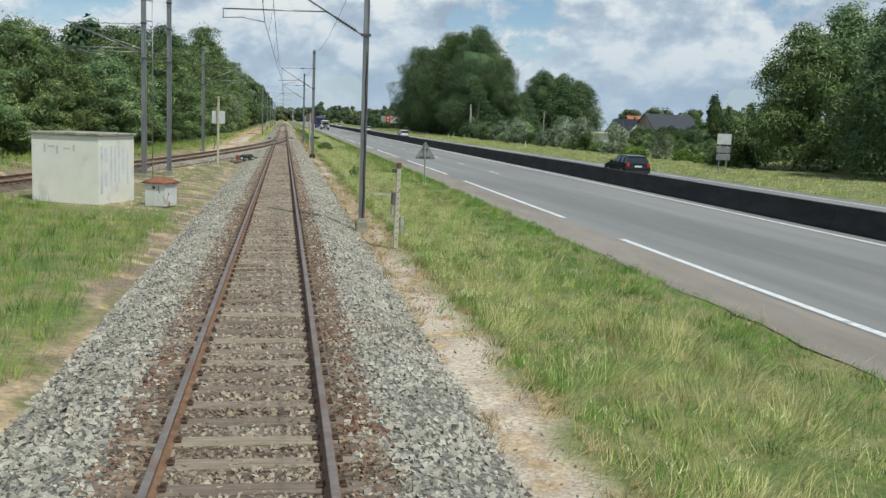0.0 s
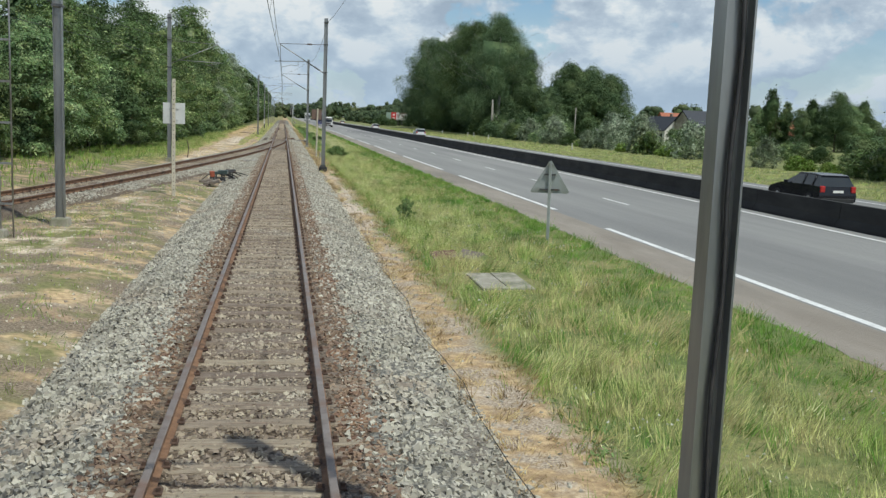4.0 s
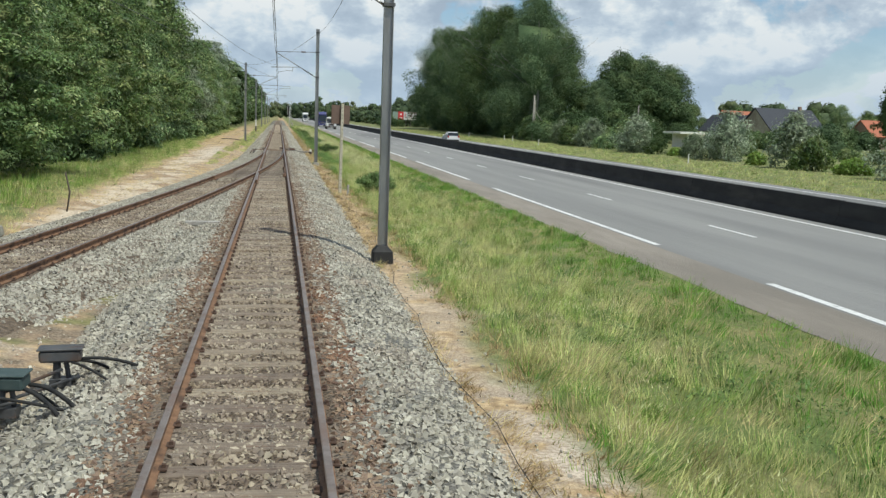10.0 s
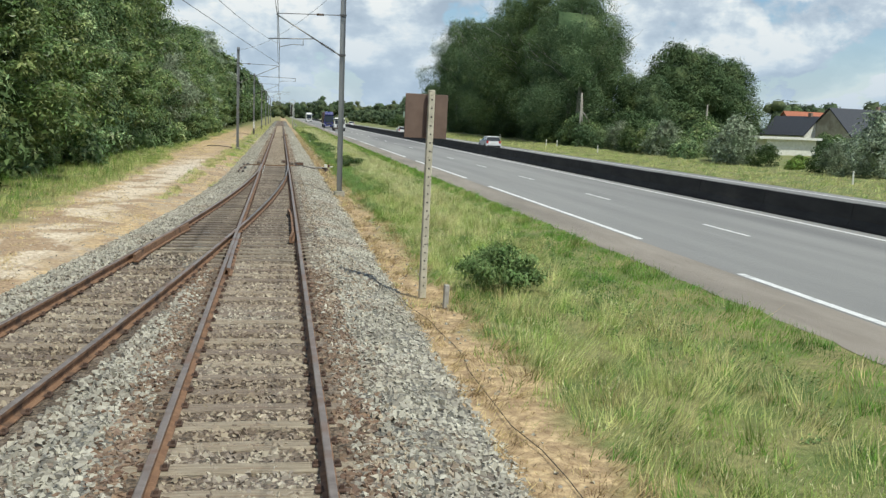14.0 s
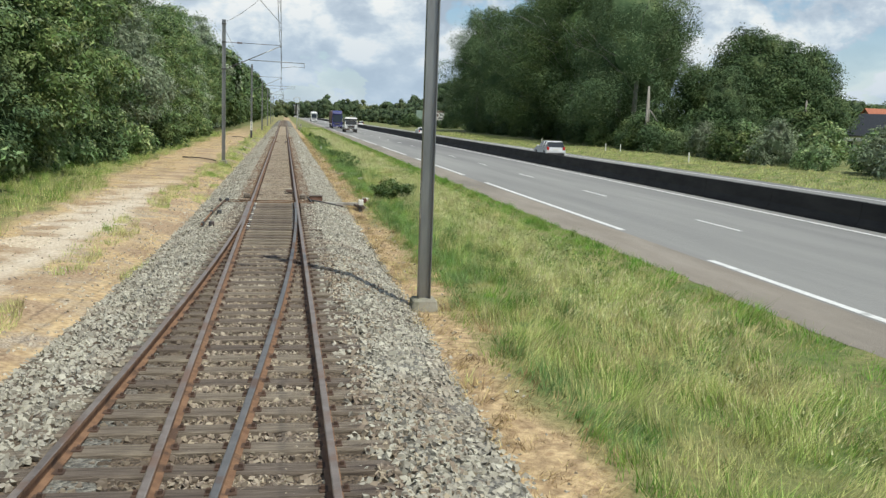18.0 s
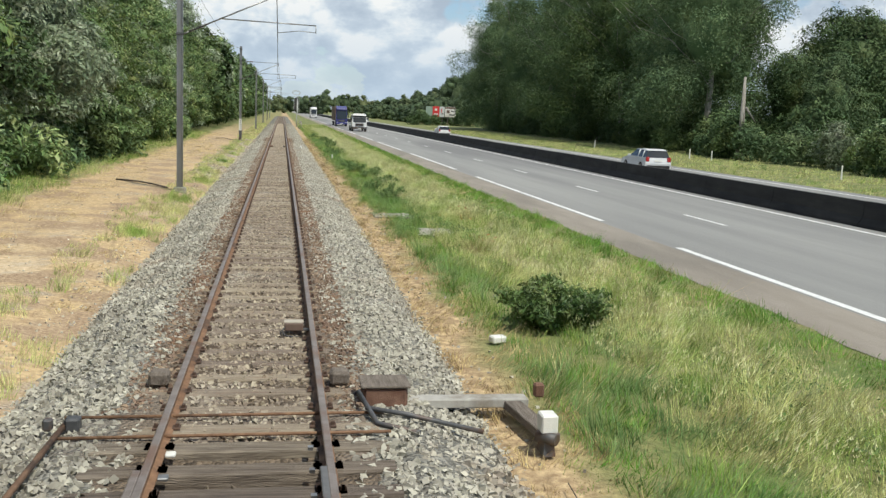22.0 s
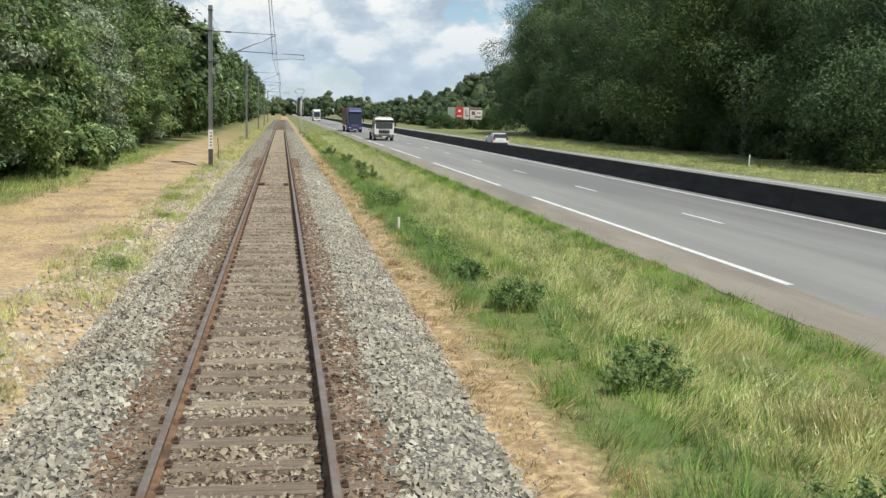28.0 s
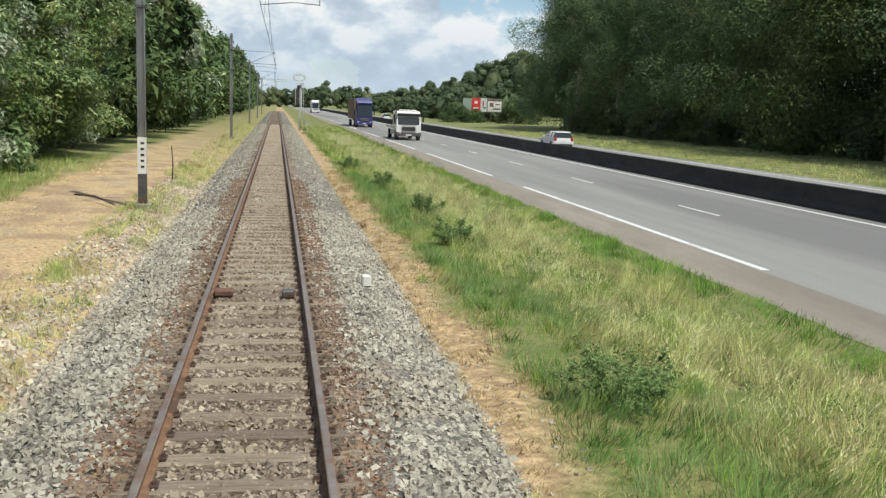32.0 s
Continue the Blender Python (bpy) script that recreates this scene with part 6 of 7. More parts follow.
for k in range(14):
    bm = bmesh.new()
    d = float(siding_offset(141.5 - 0.55 * k))
    box(bm, (0.655 - d * 0.6 - 0.05, -0.9 - 0.55 * k, -0.10), (0.05, 0.06, 0.03))
    part("slide_chair", bm, M_STEEL, pm)
    # every third chair is coloured white to paint in a glint off the metal
    bm = bmesh.new()
    box(bm, (-0.63 - d * 0.15, -0.9 - 0.55 * k, -0.135), (0.09, 0.10, 0.03), bevel=0.008)
    part("slide_chair", bm, M_STEEL if k % 3 else M_WHITE, pm)
tc = thing("track_contact", "brown metal track contact box with a pale lid beside the rail", "railway equipment", pose(0.51, 146.45, -0.15), "track contacts")
bm = bmesh.new()
box(bm, (0, 0, 0.095), (0.26, 0.19, 0.11), bevel=0.012)
part("body", bm, M_BROWNPLATE, tc)
bm = bmesh.new()
box(bm, (0, 0.01, 0.158), (0.27, 0.18, 0.016), bevel=0.005)
part("lid", bm, M_CONCRETELID, tc, "pale dusty lid")
bm = bmesh.new()
box(bm, (0.03, 0.0, 0.02), (0.16, 0.13, 0.05))
box(bm, (0.17, 0.0, 0.045), (0.09, 0.10, 0.025))
part("bracket", bm, M_DARKSTEEL, tc)
bm = bmesh.new()
loop = [Vector((-0.12, -0.09, 0.10)), Vector((-0.16, -0.13, 0.06)), Vector((-0.13, -0.16, 0.0)), Vector((-0.02, -0.17, -0.02)), Vector((0.12, -0.15, -0.02))]
pipe(bm, loop, 0.011)
part("cable", bm, M_WIRE, tc, "looped black cable")
# contacts between the rails and a cable box
for x, y, s, m in ((-0.52, 211.3, (0.30, 0.26, 0.10), M_RUST), (0.50, 211.2, (0.20, 0.22, 0.12), M_DARKSTEEL)):
    bm = bmesh.new()
    box(bm, (0, 0, 0.05), s, bevel=0.02)
    box(bm, (0, 0.05, 0.02), (s[0] * 0.6, s[1] * 1.2, 0.08))
    tagged(part("track_contact", bm, m, at=pose(x, y, -0.15)), "rusty track contact box beside the rail", "railway equipment", "track contacts")
cb = thing("cable_box", "small pinkish concrete cable box on the ballast", "cable box", pose(1.88, 212.5, -0.30, 0, 0, 5))
bm = bmesh.new()
box(bm, (0, 0, 0.17), (0.16, 0.17, 0.20), bevel=0.02)
part("body", bm, M_WHITE, cb)
bm = bmesh.new()
box(bm, (0, 0, 0.03), (0.15, 0.15, 0.12))
part("foot", bm, M_DARKSTEEL, cb)
# thin cables lying along the ballast foot
for pts in ([(2.75, 20, -0.42), (2.55, 40, -0.40), (2.85, 58, -0.42), (2.6, 75, -0.41), (3.1, 90, -0.43), (2.8, 101, -0.42), (2.0, 104.5, -0.27)], [(2.6, 128, -0.40), (2.45, 134, -0.40), (2.9, 138, -0.42), (3.0, 141.6, -0.35)]):
    bm = bmesh.new()
    fine = []
    for p, q in zip(pts, pts[1:]):
        for k in range(14):
            v = Vector(p).lerp(Vector(q), k / 14)
            v.x += 0.07 * math.sin(v.y * 1.1) + 0.03 * math.sin(v.y * 2.9)
            fine.append(v)
    pipe(bm, fine, 0.005, n=5)
    tagged(part("cable", bm, M_RUBBER), "thin black cable lying along the ballast foot", "cable", "lineside cables")
for pts, r in (([(-6.2, 172.8, -0.12), (-5.2, 171.6, -0.08), (-4.6, 170.9, -0.10), (-3.9, 169.9, -0.15)], 0.035), ([(-5.9, 226.9, -0.12), (-5.1, 225.9, -0.06), (-4.3, 224.3, -0.14)], 0.03), ([(-3.85, 235.4, -0.3), (-3.83, 235.5, 0.35), (-3.88, 235.5, 1.05)], 0.025), ([(-6.1, 90.6, -0.3), (-6.0, 90.6, 0.35), (-6.12, 90.6, 0.95)], 0.03)):
    bm = bmesh.new()
    pipe(bm, [Vector(p) for p in pts], r, n=6)
    tagged(part("dead_branch", bm, M_BARK), "dry brown dead branch on the straw ground", "branch")

# signal
sg = thing("railway_signal", "pale grey railway signal mast with hooped cage, ladder and dark heads", "signal", pose(2.80, 311, -0.45))
bm = bmesh.new()
pipe(bm, [(0.12, 0, 0), (0.10, 0, 1.9), (0.28, 0, 2.9), (0.28, 0, 5.6)], 0.075, n=10)
part("post_shaft", bm, M_GREYPLATE, sg)
for x, z, w, h in ((-0.12, 4.15, 0.50, 1.9), (0.0, 5.15, 0.42, 0.55)):
    bm = bmesh.new()
    box(bm, (x, -0.12, z), (w, 0.12, h), bevel=0.05)
    hd = part("signal_head", bm, M_DARKSTEEL, sg, "dark signal backplate")
    bm = bmesh.new()
    for u in (-1, 1):
        box(bm, (x + u * w * 0.5, -0.13, z), (0.05, 0.14, h))
    part("pale_rim", bm, M_GREYPLATE, hd)
    for k in range(3 if h > 1 else 1):
        bm = bmesh.new()
        tube(bm, (x, -0.30, z + (0.55 - 0.55 * k if h > 1 else 0)), (x, -0.18, z + (0.55 - 0.55 * k if h > 1 else 0)), 0.12, n=12)
        part("lamp_hood", bm, M_INK, hd)
bm = bmesh.new()
for zc, rx_, rz_ in ((6.35, 0.72, 0.42), (6.28, 0.60, 0.32)):
    ring = [(0.05 + rx_ * math.cos(2 * math.pi * k / 20), 0.0, zc + rz_ * math.sin(2 * math.pi * k / 20)) for k in range(21)]
    for dy in (-0.35, 0.35):
        pipe(bm, [(u, v + dy, w) for u, v, w in ring], 0.03, n=6)
for k in range(0, 20, 4):
    u, _, w = ring[k]
    tube(bm, (u, -0.35, w), (u, 0.35, w), 0.022, n=5)
box(bm, (0.1, 0, 5.62), (1.05, 0.8, 0.05))
part("safety_cage", bm, M_GREYPLATE, sg, "pale hooped safety cage")
bm = bmesh.new()
for o in (-0.2, 0.2):
    tube(bm, (o + 0.45, 0.25, 0), (o + 0.30, 0.25, 6.2), 0.02, n=5)
for k in range(19):
    tube(bm, (0.25, 0.25, 0.3 + 0.3 * k), (0.65, 0.25, 0.3 + 0.3 * k), 0.014, n=5)
part("ladder", bm, M_GREYPLATE, sg)
bm = bmesh.new()
box(bm, (0.95, -3, 0.62), (0.16, 0.16, 1.25), bevel=0.02)
box(bm, (0.80, -3, 1.05), (0.34, 0.22, 0.42), bevel=0.03)
tagged(part("control_cabinet", bm, M_CONCRETE, sg), "grey lineside post with a small cabinet")
bm = bmesh.new()
box(bm, (0.9, -9, 0.10), (1.3, 0.35, 0.26), bevel=0.03)
tagged(part("cable_trough", bm, M_SLAB, at=pose(2.80, 311, -0.45)), "dark concrete cable trough beside the track", "cable trough")

# panels and posts beyond the road
bb = thing("billboard", "wide roadside billboard with green, red and pale printed panels", "billboard", pose(45.4, 405, -0.2))
M_PRINT = surface("faded_print", (0.50, 0.46, 0.40), (0.78, 0.77, 0.74), 0.6, 0.6, 0, 0)
for x0, x1, m, h in ((-4.3, -2.35, surface("grey_green_board", (0.22, 0.30, 0.24), (0.30, 0.38, 0.32), 1, 0.7, 0, 0), 2.9), (-2.3, -0.35, M_RED, 3.0), (-0.3, 1.15, M_GREYPLATE, 3.0), (1.35, 4.5, M_PRINT, 2.9)):
    bm = bmesh.new()
    box(bm, ((x0 + x1) / 2, 0, 4.0), (x1 - x0, 0.12, h), bevel=0.02)
    pn = part("panel", bm, m, bb)
    marks = {M_RED: ((0.0, 0.55, 0.7, 0.6, M_WHITE), (0.0, -0.7, 1.1, 0.35, M_WHITE)), M_GREYPLATE: ((-0.1, 0.3, 0.3, 1.1, M_RED), (0.2, -0.6, 0.6, 0.3, M_INK)), M_PRINT: ((0.0, 1.15, 3.1, 0.5, M_BROWNPLATE), (-0.7, 0.1, 0.9, 0.9, M_BROWNPLATE), (0.7, 0.2, 1.0, 0.25, M_INK), (0.5, -0.8, 1.6, 0.3, M_INK))}.get(m, ())
    for dx, dz, w, hh, mm in marks:
        bm = bmesh.new()
        box(bm, ((x0 + x1) / 2 + dx, -0.066, 4.0 + dz), (w, 0.008, hh))
        part("printed_shape", bm, mm, pn)
for x0 in (-3.4, -1.3, 0.6, 2.2, 3.8):
    bm = bmesh.new()
    box(bm, (x0, 0.2, 1.4), (0.2, 0.2, 2.9))
    part("support_post", bm, M_DARKSTEEL, bb)
for x, y, h in ((38.2, 402.0, 1.3), (40.6, 400.5, 1.0), (43.3, 401.5, 0.9), (51.5, 399.0, 1.5), (53.5, 397.0, 1.7), (49.5, 400.5, 0.8)):
    grow(shrubs[0], SHRUB[0], "shrub", x, y, -0.2, h, tr.uniform(0, 360), "shrubs round the billboard")
for x, y in ((38.0, 217.0), (38.6, 213.6), (36.5, 190), (36.5, 240), (36.5, 140)):
    bm = bmesh.new()
    box(bm, (0, 0, 0.45), (0.12, 0.08, 0.95), bevel=0.02, taper=0.85)
    tagged(part("reflector_post", bm, M_WHITE, at=pose(x, y, -0.2)), "white roadside reflector post in the grass", "post", "reflector posts")
dead = thing("dead_tree", "pale bare dead tree trunk standing before the grove", "dead tree", pose(42.8, 217, -0.2))
bm = bmesh.new()
tube(bm, (0, 0, 0), (0.15, 0, 7.8), 0.20, 0.12, n=8)
part("trunk", bm, M_PALEBARK, dead)
bm = bmesh.new()
tube(bm, (0.55, 0.2, 0), (0.30, 0.1, 7.0), 0.11, 0.06, n=8)
tube(bm, (0.5, 0.1, 5.0), (1.6, 0.1, 3.6), 0.10, 0.04, n=6)
part("limb", bm, M_PALEBARK, dead)
bm = bmesh.new()
tube(bm, (0, 0, 0), (0.1, 0, 6.6), 0.14, 0.10, n=8)
tagged(part("wooden_pole", bm, M_PALEBARK, at=pose(58, 208, -0.2)), "grey wooden pole standing among the shrubs", "pole")
rs = thing("direction_signs", "two grey-backed direction signs on steel posts by the far verge", "road sign", pose(35.6, 72.3, -0.2, 0, 0, -8))
for z, h, m in ((2.75, 0.85, M_GREYPLATE), (1.9, 0.5, M_STEEL), (1.3, 0.5, M_STEEL)):
    bm = bmesh.new()
    box(bm, (0, 0, z), (1.15, 0.05, h), bevel=0.01)
    part("sign_plate", bm, m, rs)
for x in (-0.3, 0.3):
    bm = bmesh.new()
    box(bm, (x, 0.06, 1.55), (0.08, 0.08, 3.1))
    part("post_shaft", bm, M_STEEL, rs)


# ---- houses ----
def house(x, y, rz, w, d, eaves, ridge, wall, roof, label):
    """A gabled house; its ridge runs along its width w."""
    t = thing("house", label, "house", pose(x, y, -0.1, 0, 0, rz), "houses")
    bm = bmesh.new()
    pts = [(-d / 2, 0), (d / 2, 0), (d / 2, eaves), (0, ridge - 0.1), (-d / 2, eaves)]
    a = [bm.verts.new((-w / 2, u, v)) for u, v in pts]
    b = [bm.verts.new((w / 2, u, v)) for u, v in pts]
    bm.faces.new(a), bm.faces.new(b)
    for i in range(5):
        bm.faces.new((a[i], a[(i + 1) % 5], b[(i + 1) % 5], b[i]))
    part("wall", bm, wall, t)
    for s in (-1, 1):
        bm = bmesh.new()
        dy, dz = d / 2 + 0.35, ridge - eaves + 0.25
        box(bm, (0, s * dy / 2, (ridge + eaves - 0.2) / 2 + 0.08), (w + 0.5, math.hypot(dy, dz), 0.16), rx=-s * math.atan2(dz, dy))
        part("roof", bm, roof, t)
    bm = bmesh.new()
    box(bm, (w * 0.3, 0, ridge + 0.25), (0.6, 0.5, 1.0))
    part("chimney", bm, M_BRICK, t)
    for k in range(4):
        for s in (-1, 1):
            bm = bmesh.new()
            box(bm, (-w / 2 + w * (k + 0.5) / 4, s * (d / 2 + 0.01), eaves * 0.55), (1.0, 0.06, 1.2))
            wd = part("window", bm, M_WHITE, t)
            bm = bmesh.new()
            box(bm, (-w / 2 + w * (k + 0.5) / 4, s * (d / 2 + 0.045), eaves * 0.55), (0.84, 0.02, 1.04))
            part("pane", bm, M_GLASS, wd)
    for k in (-1, 1):
        bm = bmesh.new()
        box(bm, (k * w * 0.22, -d * 0.25, (eaves + ridge) / 2 + 0.12), (0.8, 1.0, 0.06), rx=math.atan2(ridge - eaves, d / 2))
        part("roof_window", bm, M_GREYPLATE, t)
    return t


house(98.5, 234.4, 18, 15, 9.5, 2.8, 7.4, surface("beige_render", (0.36, 0.325, 0.25), (0.47, 0.43, 0.345), 1.5, 0.9, 0, 0.2, 30, stain=(0.30, 0.26, 0.20), sscale=0.5), M_SLATE, "detached house with dark slate roof and beige rendered gable")
house(89.6, 239, -70, 9, 7, 2.8, 5.9, M_WHITE, M_SLATE, "white gabled house with dark slate roof")
house(99.5, 251.5, 8, 12, 8, 2.8, 7.0, M_BRICK, M_TILE, "brick house with orange tiled roof")
house(128, 246, 5, 10, 8, 2.8, 6.0, M_BRICK, M_TILE, "brick house with orange tiled roof among trees")
gr = thing("garage", "low white flat-roofed garage among the shrubs", "garage", pose(68, 205.4, -0.1, 0, 0, 4))
bm = bmesh.new()
box(bm, (0, 0, 1.1), (7.5, 5, 2.2))
part("wall", bm, M_WHITE, gr)
bm = bmesh.new()
box(bm, (-0.6, -0.2, 2.35), (9.5, 6, 0.32))
part("roof", bm, M_WHITE, gr)


# ---- vehicles ----
def wheel(t, x, y, r, w=0.22):
    bm = bmesh.new()
    tube(bm, (x - w / 2, y, r), (x + w / 2, y, r), r, n=18)
    ty = part("wheel", bm, M_RUBBER, t)
    bm = bmesh.new()
    s = 1 if x > 0 else -1
    tube(bm, (x + s * (w / 2 - 0.01), y, r), (x + s * (w / 2 + 0.012), y, r), r * 0.62, r * 0.55, n=14)
    part("rim", bm, M_STEEL, ty)


def extrude(bm, pts, half, tuck=0.0, z0=0.0, z1=1.0):
    """A side outline of (y, z) points made solid, narrowing by tuck towards the top."""
    def wid(z):
        return half - tuck * max(0, min(1, (z - z0) / (z1 - z0)))
    a = [bm.verts.new((-wid(z), y, z)) for y, z in pts]
    b = [bm.verts.new((wid(z), y, z)) for y, z in pts]
    bm.faces.new(a), bm.faces.new(b[::-1])
    n = len(pts)
    fs = [bm.faces.new((a[i], b[i], b[(i + 1) % n], a[(i + 1) % n])) for i in range(n)]
    bmesh.ops.bevel(bm, geom=[e for e in bm.edges if len(e.link_faces) == 2 and e.calc_face_angle(0) > 0.6], offset=0.035, segments=2, affect="EDGES")


def car(x, y, paint, label, estate=True):
    """A car whose tail faces back along the line (towards -y)."""
    t = thing("car", label, "car", pose(x, y, ROAD_Z), "cars")
    tail = 0.0 if estate else 0.35
    bm = bmesh.new()
    extrude(bm, [(0.05, 0.28), (0.0, 0.55), (0.06, 0.92), (0.9, 0.96), (3.3, 0.94), (4.25, 0.74), (4.42, 0.55), (4.40, 0.25), (3.9, 0.22), (0.5, 0.22)], 0.90, 0.06, 0.5, 1.0)
    part("body", bm, paint, t)
    bm = bmesh.new()
    extrude(bm, [(0.10 + tail * 0.3, 0.93), (0.36 + tail, 1.38), (0.9 + tail, 1.44), (2.1, 1.43), (3.15, 0.93)], 0.84, 0.20, 0.95, 1.45)
    part("cabin_glass", bm, M_GLASS, t)
    bm = bmesh.new()
    extrude(bm, [(0.30 + tail, 1.385), (0.34 + tail, 1.42), (0.9 + tail, 1.475), (2.1, 1.465), (2.3, 1.39), (1.5, 1.42)], 0.68, 0.03, 1.38, 1.48)
    part("roof", bm, paint, t)
    for y0, y1 in ((0.62 + tail, 0.75 + tail), (1.45, 1.53)):
        for s in (-1, 1):
            bm = bmesh.new()
            tube(bm, (s * 0.84, (y0 + y1) / 2, 0.93), (s * 0.67, (y0 + y1) / 2 + 0.02, 1.42), 0.045, n=6)
            part("pillar", bm, paint, t)
    for s in (-1, 1):
        bm = bmesh.new()
        box(bm, (s * 0.74, 0.03, 0.82), (0.24, 0.10, 0.28), bevel=0.03)
        part("tail_lamp", bm, M_LAMPRED, t)
        bm = bmesh.new()
        box(bm, (s * 0.66, 4.32, 0.64), (0.34, 0.12, 0.14), bevel=0.03)
        part("headlamp", bm, M_LAMPCLEAR, t)
        bm = bmesh.new()
        box(bm, (s * 0.98, 2.75, 1.0), (0.18, 0.10, 0.12), bevel=0.02)
        part("wing_mirror", bm, paint, t)
    bm = bmesh.new()
    box(bm, (0, 0.02, 0.33), (1.6, 0.10, 0.20), bevel=0.03)
    part("bumper", bm, M_RUBBER, t)
    bm = bmesh.new()
    box(bm, (0, -0.005, 0.72), (0.50, 0.02, 0.11))
    part("plate_bar", bm, M_WHITE, t)
    for s in (-1, 1):
        for yy in (0.85, 3.55):
            wheel(t, s * 0.80, yy, 0.31)
    return t


car(24.4, 62, M_CARBLACK, "black hatchback car driving on the far carriageway")
car(24.6, 192, M_CARSILVER, "pale silver hatchback car driving on the far carriageway")
car(24.4, 274, M_CARWHITE, "white car driving on the far carriageway")
car(23.0, 395, M_CARWHITE, "white car far along the far carriageway")


def lorry(x, y, paint, label, tall, load):
    """A lorry whose cab faces back along the line (towards -y)."""
    t = thing("lorry", label, "lorry", pose(x, y, ROAD_Z), "lorries")
    h, deep = (2.72, 2.75) if not tall else (3.75, 2.1)
    bm = bmesh.new()
    extrude(bm, [(0.06, 0.62), (0.0, 1.40), (0.22, h - 0.42), (0.42, h - 0.06), (1.0, h), (deep, h), (deep, 0.72), (1.55, 0.72), (1.38, 1.02), (0.62, 1.02), (0.46, 0.62)], 1.16, 0.10, 1.3, h)
    part("cab", bm, paint, t)
    bm = bmesh.new()
    box(bm, (0, 0.09, (1.45 + h - 0.62) / 2), (2.02, 0.10, h - 2.02), rx=-0.20 if not tall else -0.1, bevel=0.04)
    part("windscreen", bm, M_GLASS, t)
    for s in (-1, 1):
        for y0, w in (((0.62, 0.66), (1.30, 0.46), (2.05, 0.62)) if not tall else ((0.80, 0.9),)):
            bm = bmesh.new()
            box(bm, (s * 1.12, y0 + 0.1, (1.40 + h - 0.6) / 2), (0.06, w, h - 2.05), bevel=0.03)
            part("side_window", bm, M_GLASS, t)
        bm = bmesh.new()
        box(bm, (s * 1.36, 0.05, 2.05), (0.15, 0.12, 0.62), bevel=0.04)
        tube(bm, (s * 1.10, 0.25, 2.35), (s * 1.36, 0.06, 2.33), 0.025, n=6)
        part("wing_mirror", bm, M_RUBBER, t)
        bm = bmesh.new()
        box(bm, (s * 0.90, -0.04, 0.70), (0.34, 0.12, 0.24), bevel=0.04, rz=s * 0.15)
        part("headlamp", bm, M_LAMPCLEAR, t)
    bm = bmesh.new()
    box(bm, (0, -0.01, 1.08), (1.30, 0.08, 0.36), bevel=0.03)
    gr_ = part("grille", bm, M_DARKSTEEL, t)
    for k in range(3):
        bm = bmesh.new()
        box(bm, (0, -0.06, 0.97 + 0.11 * k), (1.16, 0.03, 0.035))
        part("grille_bar", bm, M_STEEL if tall else M_INK, gr_)
    bm = bmesh.new()
    box(bm, (0, 0.02, 0.58), (2.34, 0.26, 0.40), bevel=0.06)
    part("bumper", bm, M_DARKSTEEL if not tall else paint, t)
    bm = bmesh.new()
    box(bm, (0, -0.12, 0.50), (0.50, 0.02, 0.12))
    part("plate_bar", bm, M_WHITE, t)
    bm = bmesh.new()
    box(bm, (0, 0.12, h - 0.36), (2.16, 0.30, 0.26), bevel=0.07, rx=0.2)
    part("sun_visor", bm, M_RUBBER if not tall else paint, t)
    for s in (-1, 1):
        bm = bmesh.new()
        tube(bm, (s * 0.93, 0.98, 0.52), (s * 1.18, 0.98, 0.52), 0.54, n=18)
        part("wheel_arch", bm, M_DARKSTEEL, t)
    if not tall:
        bm = bmesh.new()
        box(bm, (0, 0.85, h + 0.07), (1.7, 0.26, 0.10), bevel=0.03)
        part("light_bar", bm, M_WHITE, t)
        bm = bmesh.new()
        extrude(bm, [(2.85, 1.0), (2.80, 2.55), (2.98, 2.62), (3.35, 1.2), (3.35, 1.0)], 1.12)
        part("headboard", bm, M_CARWHITE, t)
        bm = bmesh.new()
        box(bm, (0, 5.9, 1.12), (2.35, 5.6, 0.12), bevel=0.02)
        part("flatbed", bm, M_GREYPLATE, t, "pale metal recovery bed")
        for s in (-1, 1):
            bm = bmesh.new()
            box(bm, (s * 1.14, 5.9, 1.22), (0.08, 5.6, 0.16), bevel=0.02)
            part("side_rail", bm, M_CARWHITE, t)
            bm = bmesh.new()
            box(bm, (s * 1.02, 4.1, 0.72), (0.30, 1.0, 0.46), bevel=0.02)
            part("tool_locker", bm, M_GREYPLATE, t)
        bm = bmesh.new()
        box(bm, (0, 5.2, 0.85), (0.9, 6.6, 0.26))
        part("chassis", bm, M_DARKSTEEL, t)
        text("ASSISTANCE 24/24", 0.17, Matrix.Translation((0, -0.025, 1.36)) @ Euler((radians(90), 0, 0)).to_matrix().to_4x4(), t, M_INK)
        rear = (6.3,)
    else:
        bm = bmesh.new()
        extrude(bm, [(0.7, h - 0.02), (1.9, h + 0.35), (2.05, h + 0.35), (2.05, h - 0.02)], 1.05)
        part("air_deflector", bm, paint, t)
        bm = bmesh.new()
        box(bm, (0, 9.2, 2.55), (2.5, 12.6, 2.9), bevel=0.05)
        part("trailer_body", bm, load, t)
        bm = bmesh.new()
        box(bm, (0, 8.0, 0.9), (1.0, 14, 0.3))
        part("chassis", bm, M_DARKSTEEL, t)
        rear = (3.9, 12.0, 13.2)
    for s in (-1, 1):
        for yy in (0.98,) + rear:
            wheel(t, s * 1.02, yy, 0.46, 0.30)
    return t


lorry(12.4, 284, M_CARWHITE, "white flatbed recovery lorry driving on the near carriageway", False, None)
